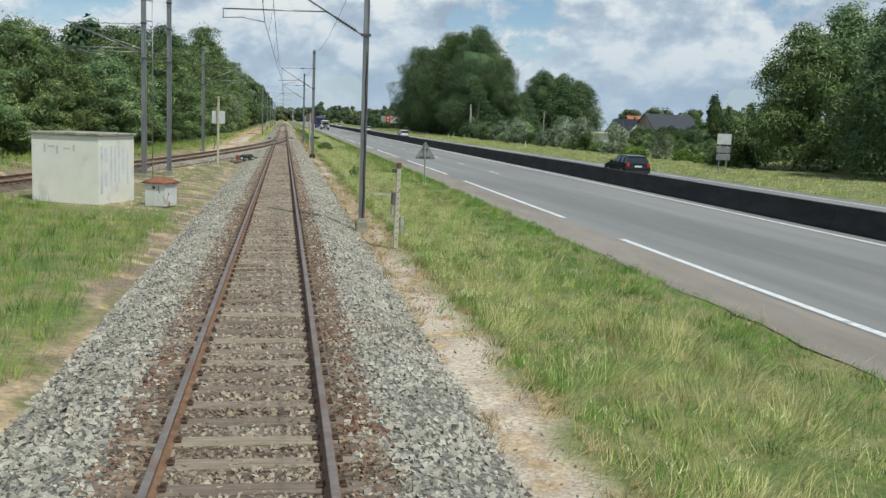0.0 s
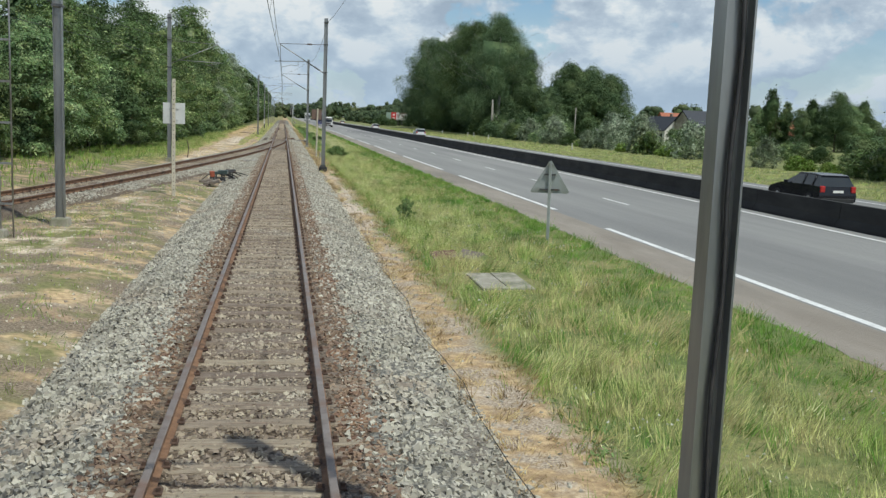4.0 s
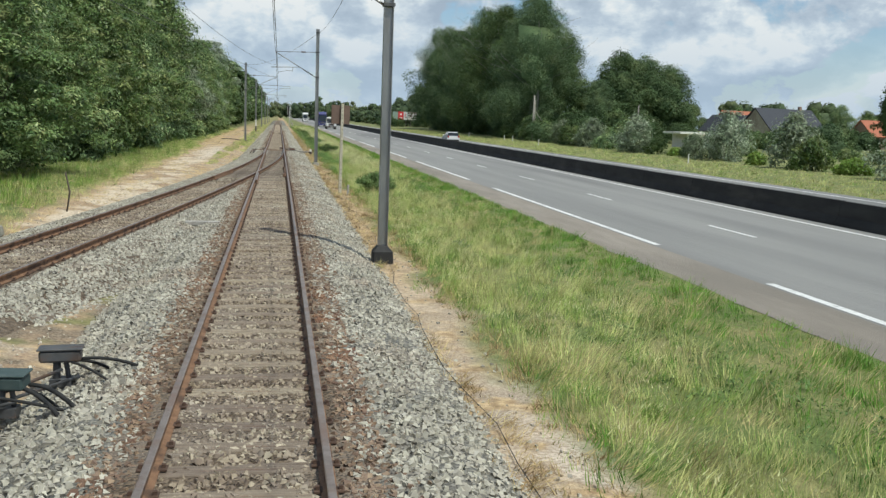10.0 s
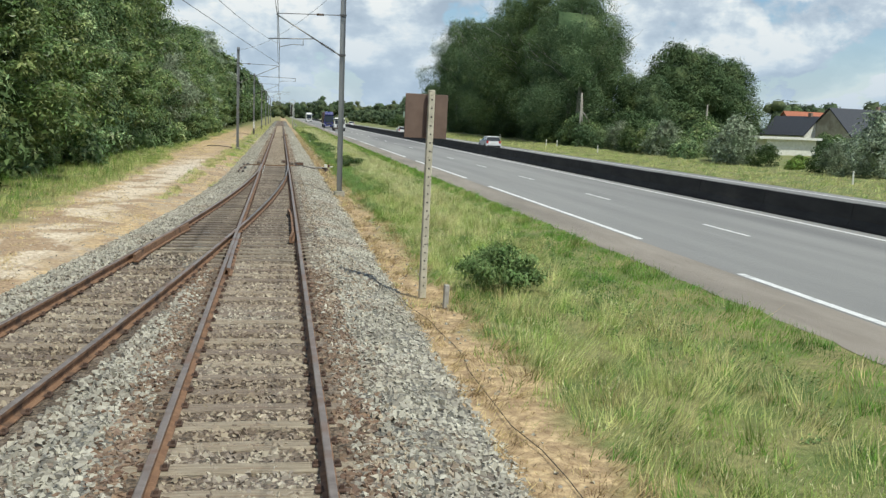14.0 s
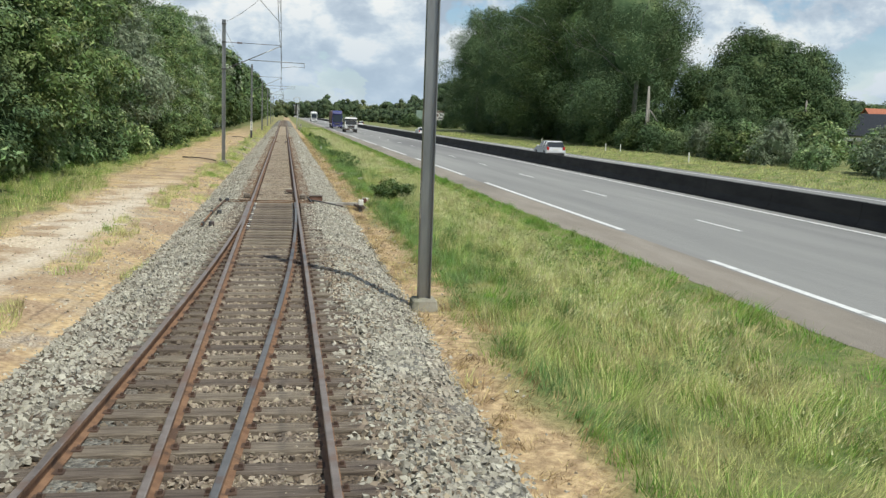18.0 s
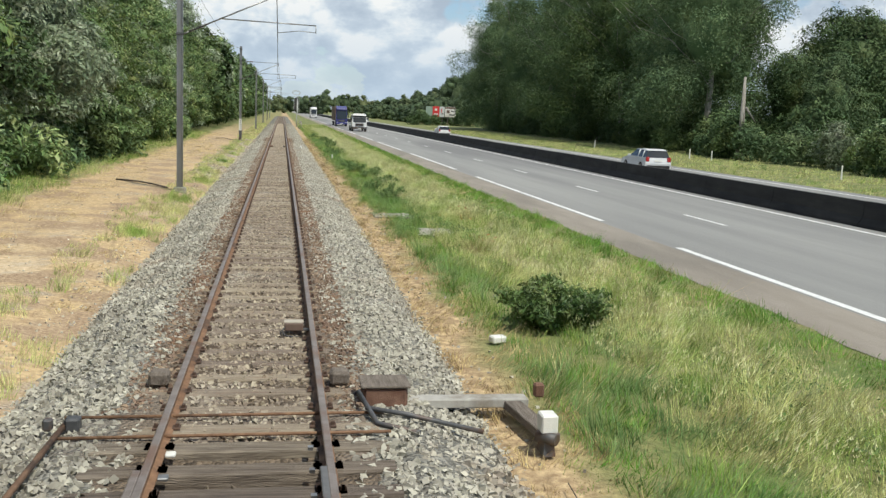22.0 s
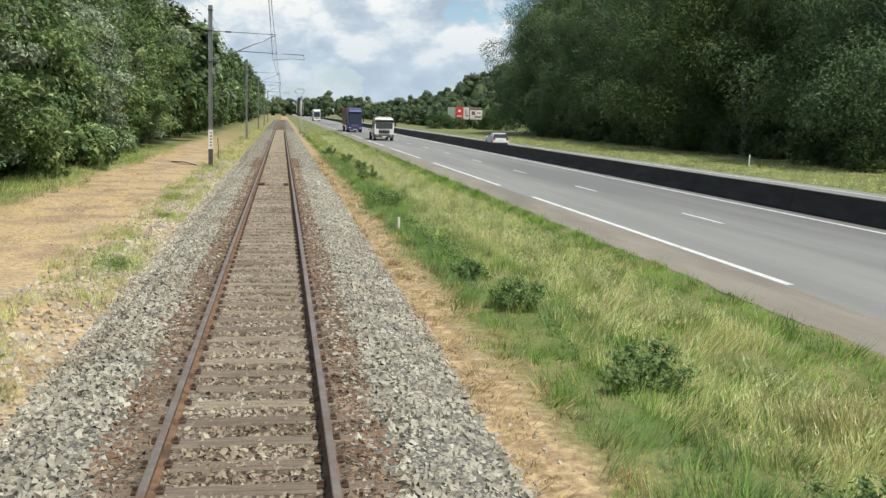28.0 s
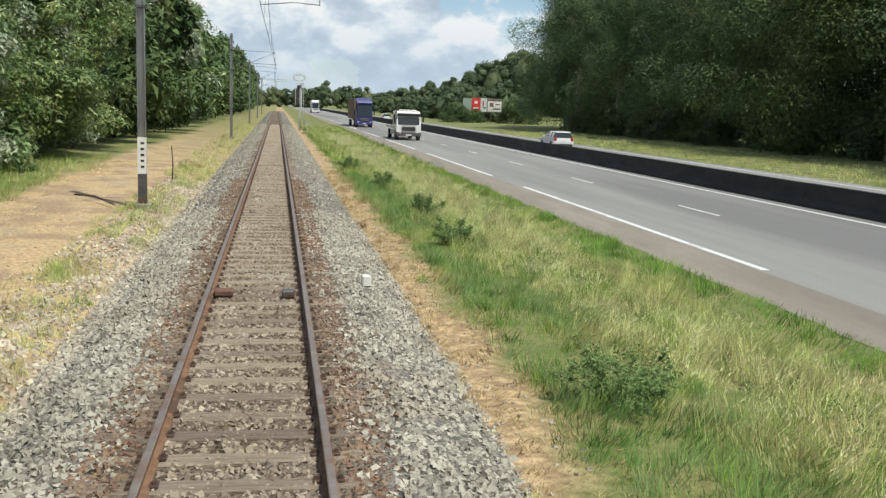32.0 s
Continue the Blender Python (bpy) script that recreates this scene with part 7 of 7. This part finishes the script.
lorry(12.4, 330, M_LORRYBLUE, "dark blue articulated lorry driving on the near carriageway", True, M_TARP)
lorry(12.4, 505, M_CARWHITE, "white articulated lorry far along the carriageway", True, M_CARWHITE)

# ---- grass, weeds and bushes ----
def blades(name, P, height, width, lean, material, label, fine=False):
    """Bent grass blades rooted at the points P."""
    n = len(P)
    a = RNG.uniform(0, 2 * np.pi, n)
    side = np.stack([np.cos(a), np.sin(a), np.zeros(n)], 1)
    b = 4.0 * wobble(P[:, 0] * 2.7, P[:, 1] * 2.1) + RNG.normal(0, 0.9, n)
    wind = np.stack([np.cos(b) * 0.8 + 0.22, np.sin(b) * 0.8 - 0.1, np.zeros(n)], 1)
    tuft = 0.40 * wobble(P[:, 0] * 2.1 + 2, P[:, 1] * 1.6) + 0.45 * wobble(P[:, 0] * 5.3 + 1, P[:, 1] * 4.1) + 0.25 * wobble(P[:, 0] * 11.0, P[:, 1] * 9.0 + 3)
    h = (height * RNG.uniform(0.35, 1.35, n) * np.clip(1 + tuft, 0.25, 2.0))[:, None]
    w = (width * RNG.uniform(0.6, 1.4, n))[:, None]
    bend = (lean * RNG.uniform(0.2, 1.3, n))[:, None] * h
    up = np.array([[0, 0, 1.0]])
    mid = P + up * h * 0.58 + wind * bend * 0.35
    tip = P + up * h * (1 - 0.25 * lean) + wind * bend
    if fine:
        V = np.stack([P - side * w * 0.5, P + side * w * 0.5, tip], 1).reshape(-1, 3)
        return tagged(new(name, tri_mesh(name, V, np.arange(3 * n).reshape(-1, 3), material)), label, "grass", kind="stuff")
    V = np.stack([P - side * w * 0.5, P + side * w * 0.5, mid - side * w * 0.42, mid + side * w * 0.42, tip], 1).reshape(-1, 3)
    F = (np.array([(0, 1, 3), (0, 3, 2), (2, 3, 4)])[None] + 5 * np.arange(n)[:, None, None]).reshape(-1, 3)
    return tagged(new(name, tri_mesh(name, V, F, material)), label, "grass", kind="stuff")


def rooted(x, y):
    return np.stack([x, y, land(x, y) - 0.02], 1)


def clumped(n, xa, xb, ya, yb, per=9, spread=0.10):
    """Points gathered in tufts."""
    m = n // per
    cx, cy = RNG.uniform(xa, xb, m), RNG.uniform(ya, yb, m)
    x = np.repeat(cx, per) + RNG.normal(0, spread, m * per)
    y = np.repeat(cy, per) + RNG.normal(0, spread, m * per)
    return x, y


NEAR, FAR = 7.0, 245.0
SLABS = ((4.7, 47.2, 0.75, 0.7), (4.95, 43.6, 0.72, 1.05), (3.95, 164.4, 0.50, 0.45), (4.75, 160.2, 0.42, 0.62))


def clear(x, y):
    ok = np.ones(len(x), bool)
    for cx, cy, hx, hy in SLABS:
        ok &= ~((np.abs(x - cx) < hx) & (np.abs(y - cy) < hy))
    return ok


patch = lambda x, y: wobble(x * 0.8 + 3, y * 0.35) * 0.6 + wobble(x * 1.7, y * 0.9 + 5) * 0.4
# tall mixed sward of the verge
x, y = clumped(270000, 3.05, 8.5, NEAR, FAR, 18, 0.09)
k = clear(x, y) & (x < 8.6 + flare(y)) & ((y > 112) | (RNG.random(len(x)) < 0.62)) & (x > np.where(y < 62, 3.15, 3.35) + 0.25 * np.sin(y * 0.7) + 0.15 * np.sin(y * 1.9))
blades("verge_grass", rooted(x[k], y[k]), 0.24, 0.0100, 0.7, M_GRASS, "tall green grass on the verge", True)
x, y = clumped(90000, 3.5, 8.4, NEAR, FAR, 30, 0.11)
k = clear(x, y) & (x < 8.5 + flare(y)) & ((patch(x * 1.4, y * 1.2) < 0.0) | (x < 4.5))
blades("lush_grass", rooted(x[k], y[k]), 0.25, 0.012, 0.8, M_SHORTGRASS, "lush green grass clumps on the verge", True)
x, y = clumped(280000, 3.8, 7.9, NEAR, FAR, 20, 0.10)
k = clear(x, y) & (patch(x, y) + 0.45 * np.sin((x - 3.8) / 4.1 * math.pi) + np.where(y > 125, 0.55 - 1.5 * np.clip(5.2 - x, 0, 1.4), 0.18 + 0.45 * np.clip(6.0 - x, 0, 1)) > 0.0) & (x < 6.6 + 1.0 * np.clip((y - 105) / 35, 0, 1) + 0.3 * np.sin(y * 0.6))
blades("seeding_grass", rooted(x[k], y[k]), 0.35, 0.0085, 0.75, M_SEEDGRASS, "pale straw-green seeding grass on the verge", True)
x, y = clumped(90000, 3.5, 8.2, NEAR, FAR, 12, 0.16)
k = clear(x, y) & (patch(x * 0.7 + 4, y * 0.8) + 0.5 * np.exp(-((x - 4.9 - 0.3 * np.sin(y * 0.23)) / 0.7) ** 2) * (y < 112) > 0.18)
blades("dry_grass", rooted(x[k], y[k]), 0.31, 0.0072, 0.85, M_STRAW, "brownish dry stalks among the verge grass", True)
x, y = clumped(80000, 7.4, 8.75, NEAR, FAR, 8, 0.07)
k = x < 8.80 + flare(y) + 0.06 * np.sin(y * 0.9) + 0.05 * np.sin(y * 2.3)
blades("roadside_turf", rooted(x[k], y[k]), 0.12, 0.014, 0.7, M_TURF, "short bright green turf along the road edge", True)
x, y = clumped(80000, 6.3, 8.7, NEAR, FAR, 12, 0.10)
k = clear(x, y) & (x < 8.65 + flare(y)) & (x > np.where(y < 125, 6.3, 7.3 + 0.2 * np.sin(y * 0.5)))
x, y = x[k], y[k]
k = y + 6 * np.sin(x * 3.0) < 112
blades("lush_grass", rooted(x[k], y[k]), 0.15, 0.012, 0.7, M_SHORTGRASS, "dense dull green grass on the road side of the verge", True)
blades("lush_grass", rooted(x[~k], y[~k]), 0.15, 0.012, 0.7, M_TURF, "dense bright green grass on the road side of the verge", True)
x, y = clumped(80000, 5.1, 7.5, 112, FAR, 20, 0.11)
k = clear(x, y) & (patch(x * 0.9 + 1, y * 0.8) > -0.35)
blades("seeding_grass", rooted(x[k], y[k]), 0.36, 0.0085, 0.75, M_SEEDGRASS, "pale ripe grass swaying over the verge", True)
x, y = clumped(30000, 3.4, 8.6, FAR - 4, 330, 10, 0.14)
blades("verge_grass", rooted(x, y), 0.30, 0.028, 0.75, M_GRASS, "tall green grass on the verge further along", True)
x, y = clumped(16000, 3.9, 8.2, FAR - 4, 330, 10, 0.16)
blades("seeding_grass", rooted(x, y), 0.42, 0.022, 0.85, M_SEEDGRASS, "pale seeding grass on the verge further along", True)
x, y = clumped(9000, -4.4, -2.7, FAR - 8, 330, 14, 0.2)
blades("woodside_grass", rooted(x, y), 0.25, 0.025, 0.7, M_SEEDGRASS, "tufts of yellow-green grass further along the line", True)
x, y = clumped(70000, 3.5, 5.5, 118, FAR, 22, 0.11)
k = clear(x, y) & (patch(x * 1.2 + 2, y * 0.7) > -0.4)
blades("lush_grass", rooted(x[k], y[k]), 0.30, 0.011, 0.8, M_COOLGRASS, "lush dark green grass beside the dry straw", True)
# pale seed heads nodding over the ripe grass
x, y = clumped(90000, 4.7, 7.25, 108, 300, 10, 0.16)
k = clear(x, y) & (patch(x * 0.9 + 1, y * 0.8) + 0.5 - 1.2 * np.clip(5.4 - x, 0, 1) > 0) & (RNG.random(len(x)) < np.clip((y - 106) / 25, 0.1, 1))
blades("seed_heads", rooted(x[k], y[k]) + np.stack([0 * x[k], 0 * x[k], RNG.uniform(0.20, 0.36, k.sum())], 1), 0.085, 0.0125, 0.9, M_SEEDHEAD, "pale seed heads over the ripe verge grass", True)
x, y = clumped(16000, 3.7, 6.3, NEAR, 112, 10, 0.16)
k = clear(x, y) & (patch(x, y) > -0.1)
blades("seed_heads", rooted(x[k], y[k]) + np.array([0, 0, 0.27]), 0.07, 0.012, 0.9, M_SEEDHEAD, "sparse pale seed heads over the verge grass", True)
# little white flowers in the near verge
x, y = clumped(700, 3.8, 7.4, 14, 60, 7, 0.25)
blades("white_flowers", rooted(x, y) + np.array([0, 0, 0.26]), 0.03, 0.030, 0.6, M_WHITE, "tiny white flowers scattered in the verge grass", True)
# dry straw beside the ballast
x, y = clumped(96000, 2.45, 3.75, NEAR, FAR, 14, 0.06)
k = (y > 84) | ((y > 24) & (y < 54) & (patch(x * 1.5, y * 1.3) > -0.35)) | (patch(x * 1.5, y * 1.3) > 0.28) | ((x > 3.25) & (patch(x, y) > 0.0))
x, y = x[k], y[k]
blades("dry_grass", rooted(x, y), 0.17, 0.013, 1.2, M_BROWNSTRAW, "short brown dry grass beside the ballast", True)
x, y = clumped(7000, 2.5, 3.5, NEAR, FAR, 22, 0.07)
k = patch(x * 2, y * 1.1) > 0.05
blades("dry_grass", rooted(x[k], y[k]), 0.17, 0.010, 0.9, M_SEEDGRASS, "pale green tufts in the dry straw strip", True)
x, y = clumped(170000, -8.4, -2.7, NEAR, FAR, 16, 0.12)
k = ((np.abs(x + siding_offset(y)) > 1.7) & (x > -siding_offset(y) - 0)) | (y > 112) | ((x < -siding_offset(y) - 1.9) & (y > 80))
k &= ((y > 30 + 4 * np.sin(x * 1.7)) | (x > -3.4)) & ((patch(x * 1.3, y) > -0.30) | (x < -6.2)) & ~((x < -4.3) & (x > -6.3) & (patch(x, y * 0.6) > 0.3))
k &= ((y > 76) | (patch(x * 0.9 + 3, y * 0.8) > 0.22)) & ((y < 110) | (patch(x * 0.55 + 2, y * 0.42) > -0.12)) & ~((np.abs(y - 137) < 14) & (np.abs(x + 4.9) < 1.1))
blades("dry_grass", rooted(x[k], y[k]), 0.12, 0.016, 1.7, M_STRAW, "short dry straw on the path beside the woodland", True)
# green verge at the foot of the woodland, and green tufts
x, y = clumped(52000, -11.5, -6.6, 90, FAR, 9, 0.10)
k = x < -6.9 - np.clip((y - 140) / 25, 0, 1) + 0.5 * np.sin(y * 0.31) + 0.3 * np.sin(y * 0.9)
blades("woodside_grass", rooted(x[k], y[k]), 0.32, 0.014, 0.5, M_GRASS, "green grass at the foot of the woodland", True)
x, y = clumped(76000, -4.3, -2.65, 120, FAR, 24, 0.10)
k = patch(x * 2, y * 1.4) > np.where(y < 150, 0.15, np.where(x > -3.9 + 0.25 * np.sin(y * 0.6), -0.32, 0.25))
blades("woodside_grass", rooted(x[k], y[k]), 0.20, 0.011, 0.6, M_SEEDGRASS, "tufts of yellow-green grass along the ballast foot", True)
x, y = clumped(50000, -10, -2.9, NEAR, 46, 9, 0.10)
k = (np.abs(x + siding_offset(y)) > 1.7) & (y < np.where(x > -5.2, 28.5, 33) + 2.0 * np.sin(x * 1.3)) & (x < -2.9 - 0.25 * np.sin(y * 0.8))
k &= ~((x < -5.0) & (x > -8.3) & (y > 32.8) & (y < 36.5)) & ~((np.abs(x + 3.85) < 0.4) & (np.abs(y - 33.9) < 0.4))
blades("meadow_grass", rooted(x[k], y[k]), 0.30, 0.011, 0.6, M_GRASS, "green meadow grass beside the hut", True)
x, y = clumped(14000, -16, -8.5, 36, 100, 9, 0.12)
k = (np.abs(x + siding_offset(y)) > 2.2) & (x < -siding_offset(y))
blades("woodside_grass", rooted(x[k], y[k]), 0.30, 0.02, 0.5, M_GRASS, "green grass behind the siding")
x, y = clumped(30000, -9.6, -6.2, 84, FAR, 10, 0.14)
k = x < -6.4 - 1.2 * np.clip((y - 140) / 25, 0, 1) + 0.4 * np.sin(y * 0.4)
blades("woodside_grass", rooted(x[k], y[k]), 0.34, 0.012, 0.7, M_SEEDGRASS, "pale seeding grass along the foot of the woodland", True)
x, y = clumped(16000, -9, -2.8, 30, 66, 10, 0.12)
k = (np.abs(x + siding_offset(y)) > 1.8) & (x > -siding_offset(y)) & (patch(x * 0.8 + 1, y * 0.6) > -0.1)
blades("meadow_grass", rooted(x[k], y[k]), 0.17, 0.010, 0.8, M_GRASS, "thin green grass on the bare soil beside the siding", True)
# far verge
x, y = clumped(70000, 29.9, 42, 40, 330, 10, 0.2)
blades("far_verge_grass", rooted(x, y), 0.24, 0.030, 0.8, M_SEEDGRASS, "pale tall grass on the far verge", True)
x, y = clumped(12000, 29.8, 40, 40, 330, 10, 0.2)
blades("far_verge_grass", rooted(x, y), 0.24, 0.035, 0.6, M_GRASS, "green grass on the far verge", True)


# small bushes and weeds in the near verge
def bush(x, y, h, rad, material, label, seed, leaf=0.035, n=2600, stems=17):
    """A ragged bush: leaves gathered along arching stems of uneven height."""
    r = random.Random(seed)
    z = float(land(np.array([x]), np.array([y]))[0])
    t = thing("bush", label, "bush", pose(x, y, z))
    blobs = []
    for _ in range(stems):
        a, d, top = r.uniform(0, 6.28), rad * r.uniform(0.15, 1.0), h * r.uniform(0.45, 1.12)
        foot, tip = Vector((0.12 * math.cos(a), 0.12 * math.sin(a), 0)), Vector((d * math.cos(a), d * math.sin(a), top * (1.05 - 0.35 * d / rad)))
        mid = foot.lerp(tip, 0.55) + Vector((0, 0, 0.12 * h))
        bm = bmesh.new()
        tube(bm, foot, mid, 0.009, 0.006, n=5, caps=False)
        tube(bm, mid, tip, 0.006, 0.003, n=5, caps=False)
        part("twig", bm, M_BARK, t)
        for q in (0.2, 0.45, 0.7, 0.9, 1.0):
            c = foot.lerp(mid, q / 0.55) if q < 0.55 else mid.lerp(tip, (q - 0.55) / 0.45)
            k = rad * r.uniform(0.10, 0.20)
            blobs.append((c.x, c.y, c.z, k, k, k * 0.8))
    o = new("crown", crown("crown", blobs, n, leaf, material, seed, core=0, flat=0.9, thin=0.6, up=0.3))
    o.parent = t


def weeds(name, n, xa, xb, ya, yb, gate, height, leaf, material, label):
    """Broad-leaved weeds: leaves on many short plants, standing in drifts where gate is high."""
    cx, cy = RNG.uniform(xa, xb, n), RNG.uniform(ya, yb, n)
    g = gate(cx, cy)
    k = g > 0
    cx, cy, g = cx[k], cy[k], np.clip(g[k], 0, 1)
    per = 26
    m = len(cx) * per
    h = np.repeat(height * (0.45 + 0.7 * g) * RNG.uniform(0.6, 1.3, len(cx)), per)
    u = RNG.random(m)
    base = rooted(cx, cy)
    P = np.repeat(base, per, 0) + np.stack([RNG.normal(0, 0.07, m) * (0.5 + u), RNG.normal(0, 0.07, m) * (0.5 + u), h * u], 1)
    nrm = unit(RNG.normal(size=(m, 3)) * 0.7 + np.array([0, 0, 0.8]))
    t = unit(np.cross(nrm, RNG.normal(size=(m, 3))))
    b = np.cross(nrm, t)
    w = (leaf * RNG.uniform(0.5, 1.4, m))[:, None]
    V = np.stack([P - t * w, P + b * w * 0.5, P + t * w - np.array([0, 0, 0.4]) * w, P - b * w * 0.5], 1).reshape(-1, 3)
    F = (np.array([(0, 1, 2), (0, 2, 3)])[None] + 4 * np.arange(m)[:, None, None]).reshape(-1, 3)
    return tagged(new(name, tri_mesh(name, V, F, material)), label, "weeds", kind="stuff")


weeds("verge_weeds", 2600, 3.5, 7.4, NEAR, 130, lambda x, y: (patch(x * 1.3 + 7, y * 0.9) - 0.35) * clear(x, y), 0.26, 0.026, M_WEED, "low broad-leaved weeds among the verge grass")
weeds("verge_weeds", 3000, 3.7, 5.5, 166, 240, lambda x, y: 0.25 - np.abs(x - 4.45 - 0.3 * np.sin(y * 0.31)) / 0.9 + 0.9 * patch(x * 1.1 + 3, y * 0.62), 0.40, 0.030, M_WEED, "broken drifts of leafy green weeds along the dry strip")
weeds("verge_weeds", 3600, 3.9, 7.8, 100, 240, lambda x, y: (patch(x * 1.1 + 2, y * 0.7 + 3) - 0.22) * clear(x, y), 0.34, 0.026, M_WEED, "leafy weeds scattered in the ripe grass")
weeds("verge_weeds", 420, 3.3, 6.2, 157, 167, lambda x, y: (0.75 - np.minimum(np.abs(np.hypot((x - 3.95) / 0.85, (y - 164.4) / 0.85) - 1.0), np.abs(np.hypot((x - 4.75) / 0.8, (y - 160.2) / 1.2) - 1.0)) * 2.2) * clear(x, y), 0.26, 0.026, M_WEED, "leafy green weeds growing round the concrete slabs")
# a few poppies in the ripe grass
x, y = clumped(24, 5.2, 7.0, 156, 168, 2, 0.35)
blades("poppies", np.repeat(rooted(x, y) + np.array([0, 0, 0.34]), 5, 0) + RNG.normal(0, 0.012, (5 * len(x), 3)), 0.02, 0.032, 1.4, M_POPPY, "scattered small red poppies in the verge grass", True)
bush(4.35, 55.3, 0.75, 0.42, M_WEED, "small dark green bush in the verge grass", 1, 0.03, 1500)
bush(4.75, 103.2, 0.85, 0.85, M_WEED, "grey-green broadleaf bush in the verge grass", 2, 0.045, 9000, 34)
bush(4.8, 148.2, 0.70, 0.9, M_LEAF, "dark green bramble bush in the verge grass", 3, 0.050, 12000, 40)
for i, (x, y, h, rad, m) in enumerate(((4.85, 224.8, 0.95, 0.45, M_WEED), (4.6, 219.0, 0.85, 0.4, M_WEED), (4.35, 206.3, 0.75, 0.65, M_WEED), (4.9, 182.0, 0.7, 0.55, M_WEED), (4.5, 187.0, 0.6, 0.5, M_WEED), (5.2, 177.5, 0.55, 0.5, M_WEED), (4.6, 170.5, 0.7, 0.5, M_WEED), (4.3, 174.0, 0.55, 0.4, M_WEED), (4.2, 190.0, 0.5, 0.35, M_WEED), (4.6, 235.0, 0.8, 0.5, M_WEED), (4.0, 245.0, 0.9, 0.5, M_WEED))):
    bush(x, y, h * 0.85, rad * 1.3, m, "leafy green weeds standing in the verge grass", 10 + i, 0.034, 2200)
# loose tufts at the ballast foot and round the masts on the path
for i, (x, y, w) in enumerate(((-3.3, 158.0, 0.3), (-3.2, 167.2, 0.5), (-3.4, 170.4, 0.6), (-3.1, 176.0, 0.4), (-3.5, 183.5, 0.5), (-3.1, 191.0, 0.45), (-3.1, 200.0, 0.4), (-3.6, 206.0, 0.5), (-3.4, 214.0, 0.5), (-3.6, 225.0, 0.6), (-3.2, 233.0, 0.5))):
    px, py = RNG.normal(x, w * 0.5, 900), RNG.normal(y, w * 1.2, 900)
    blades("grass_tuft", rooted(px, py), 0.24, 0.010, 0.8, M_GRASS if i % 2 else M_SEEDGRASS, "loose tuft of green grass at the ballast foot", True)
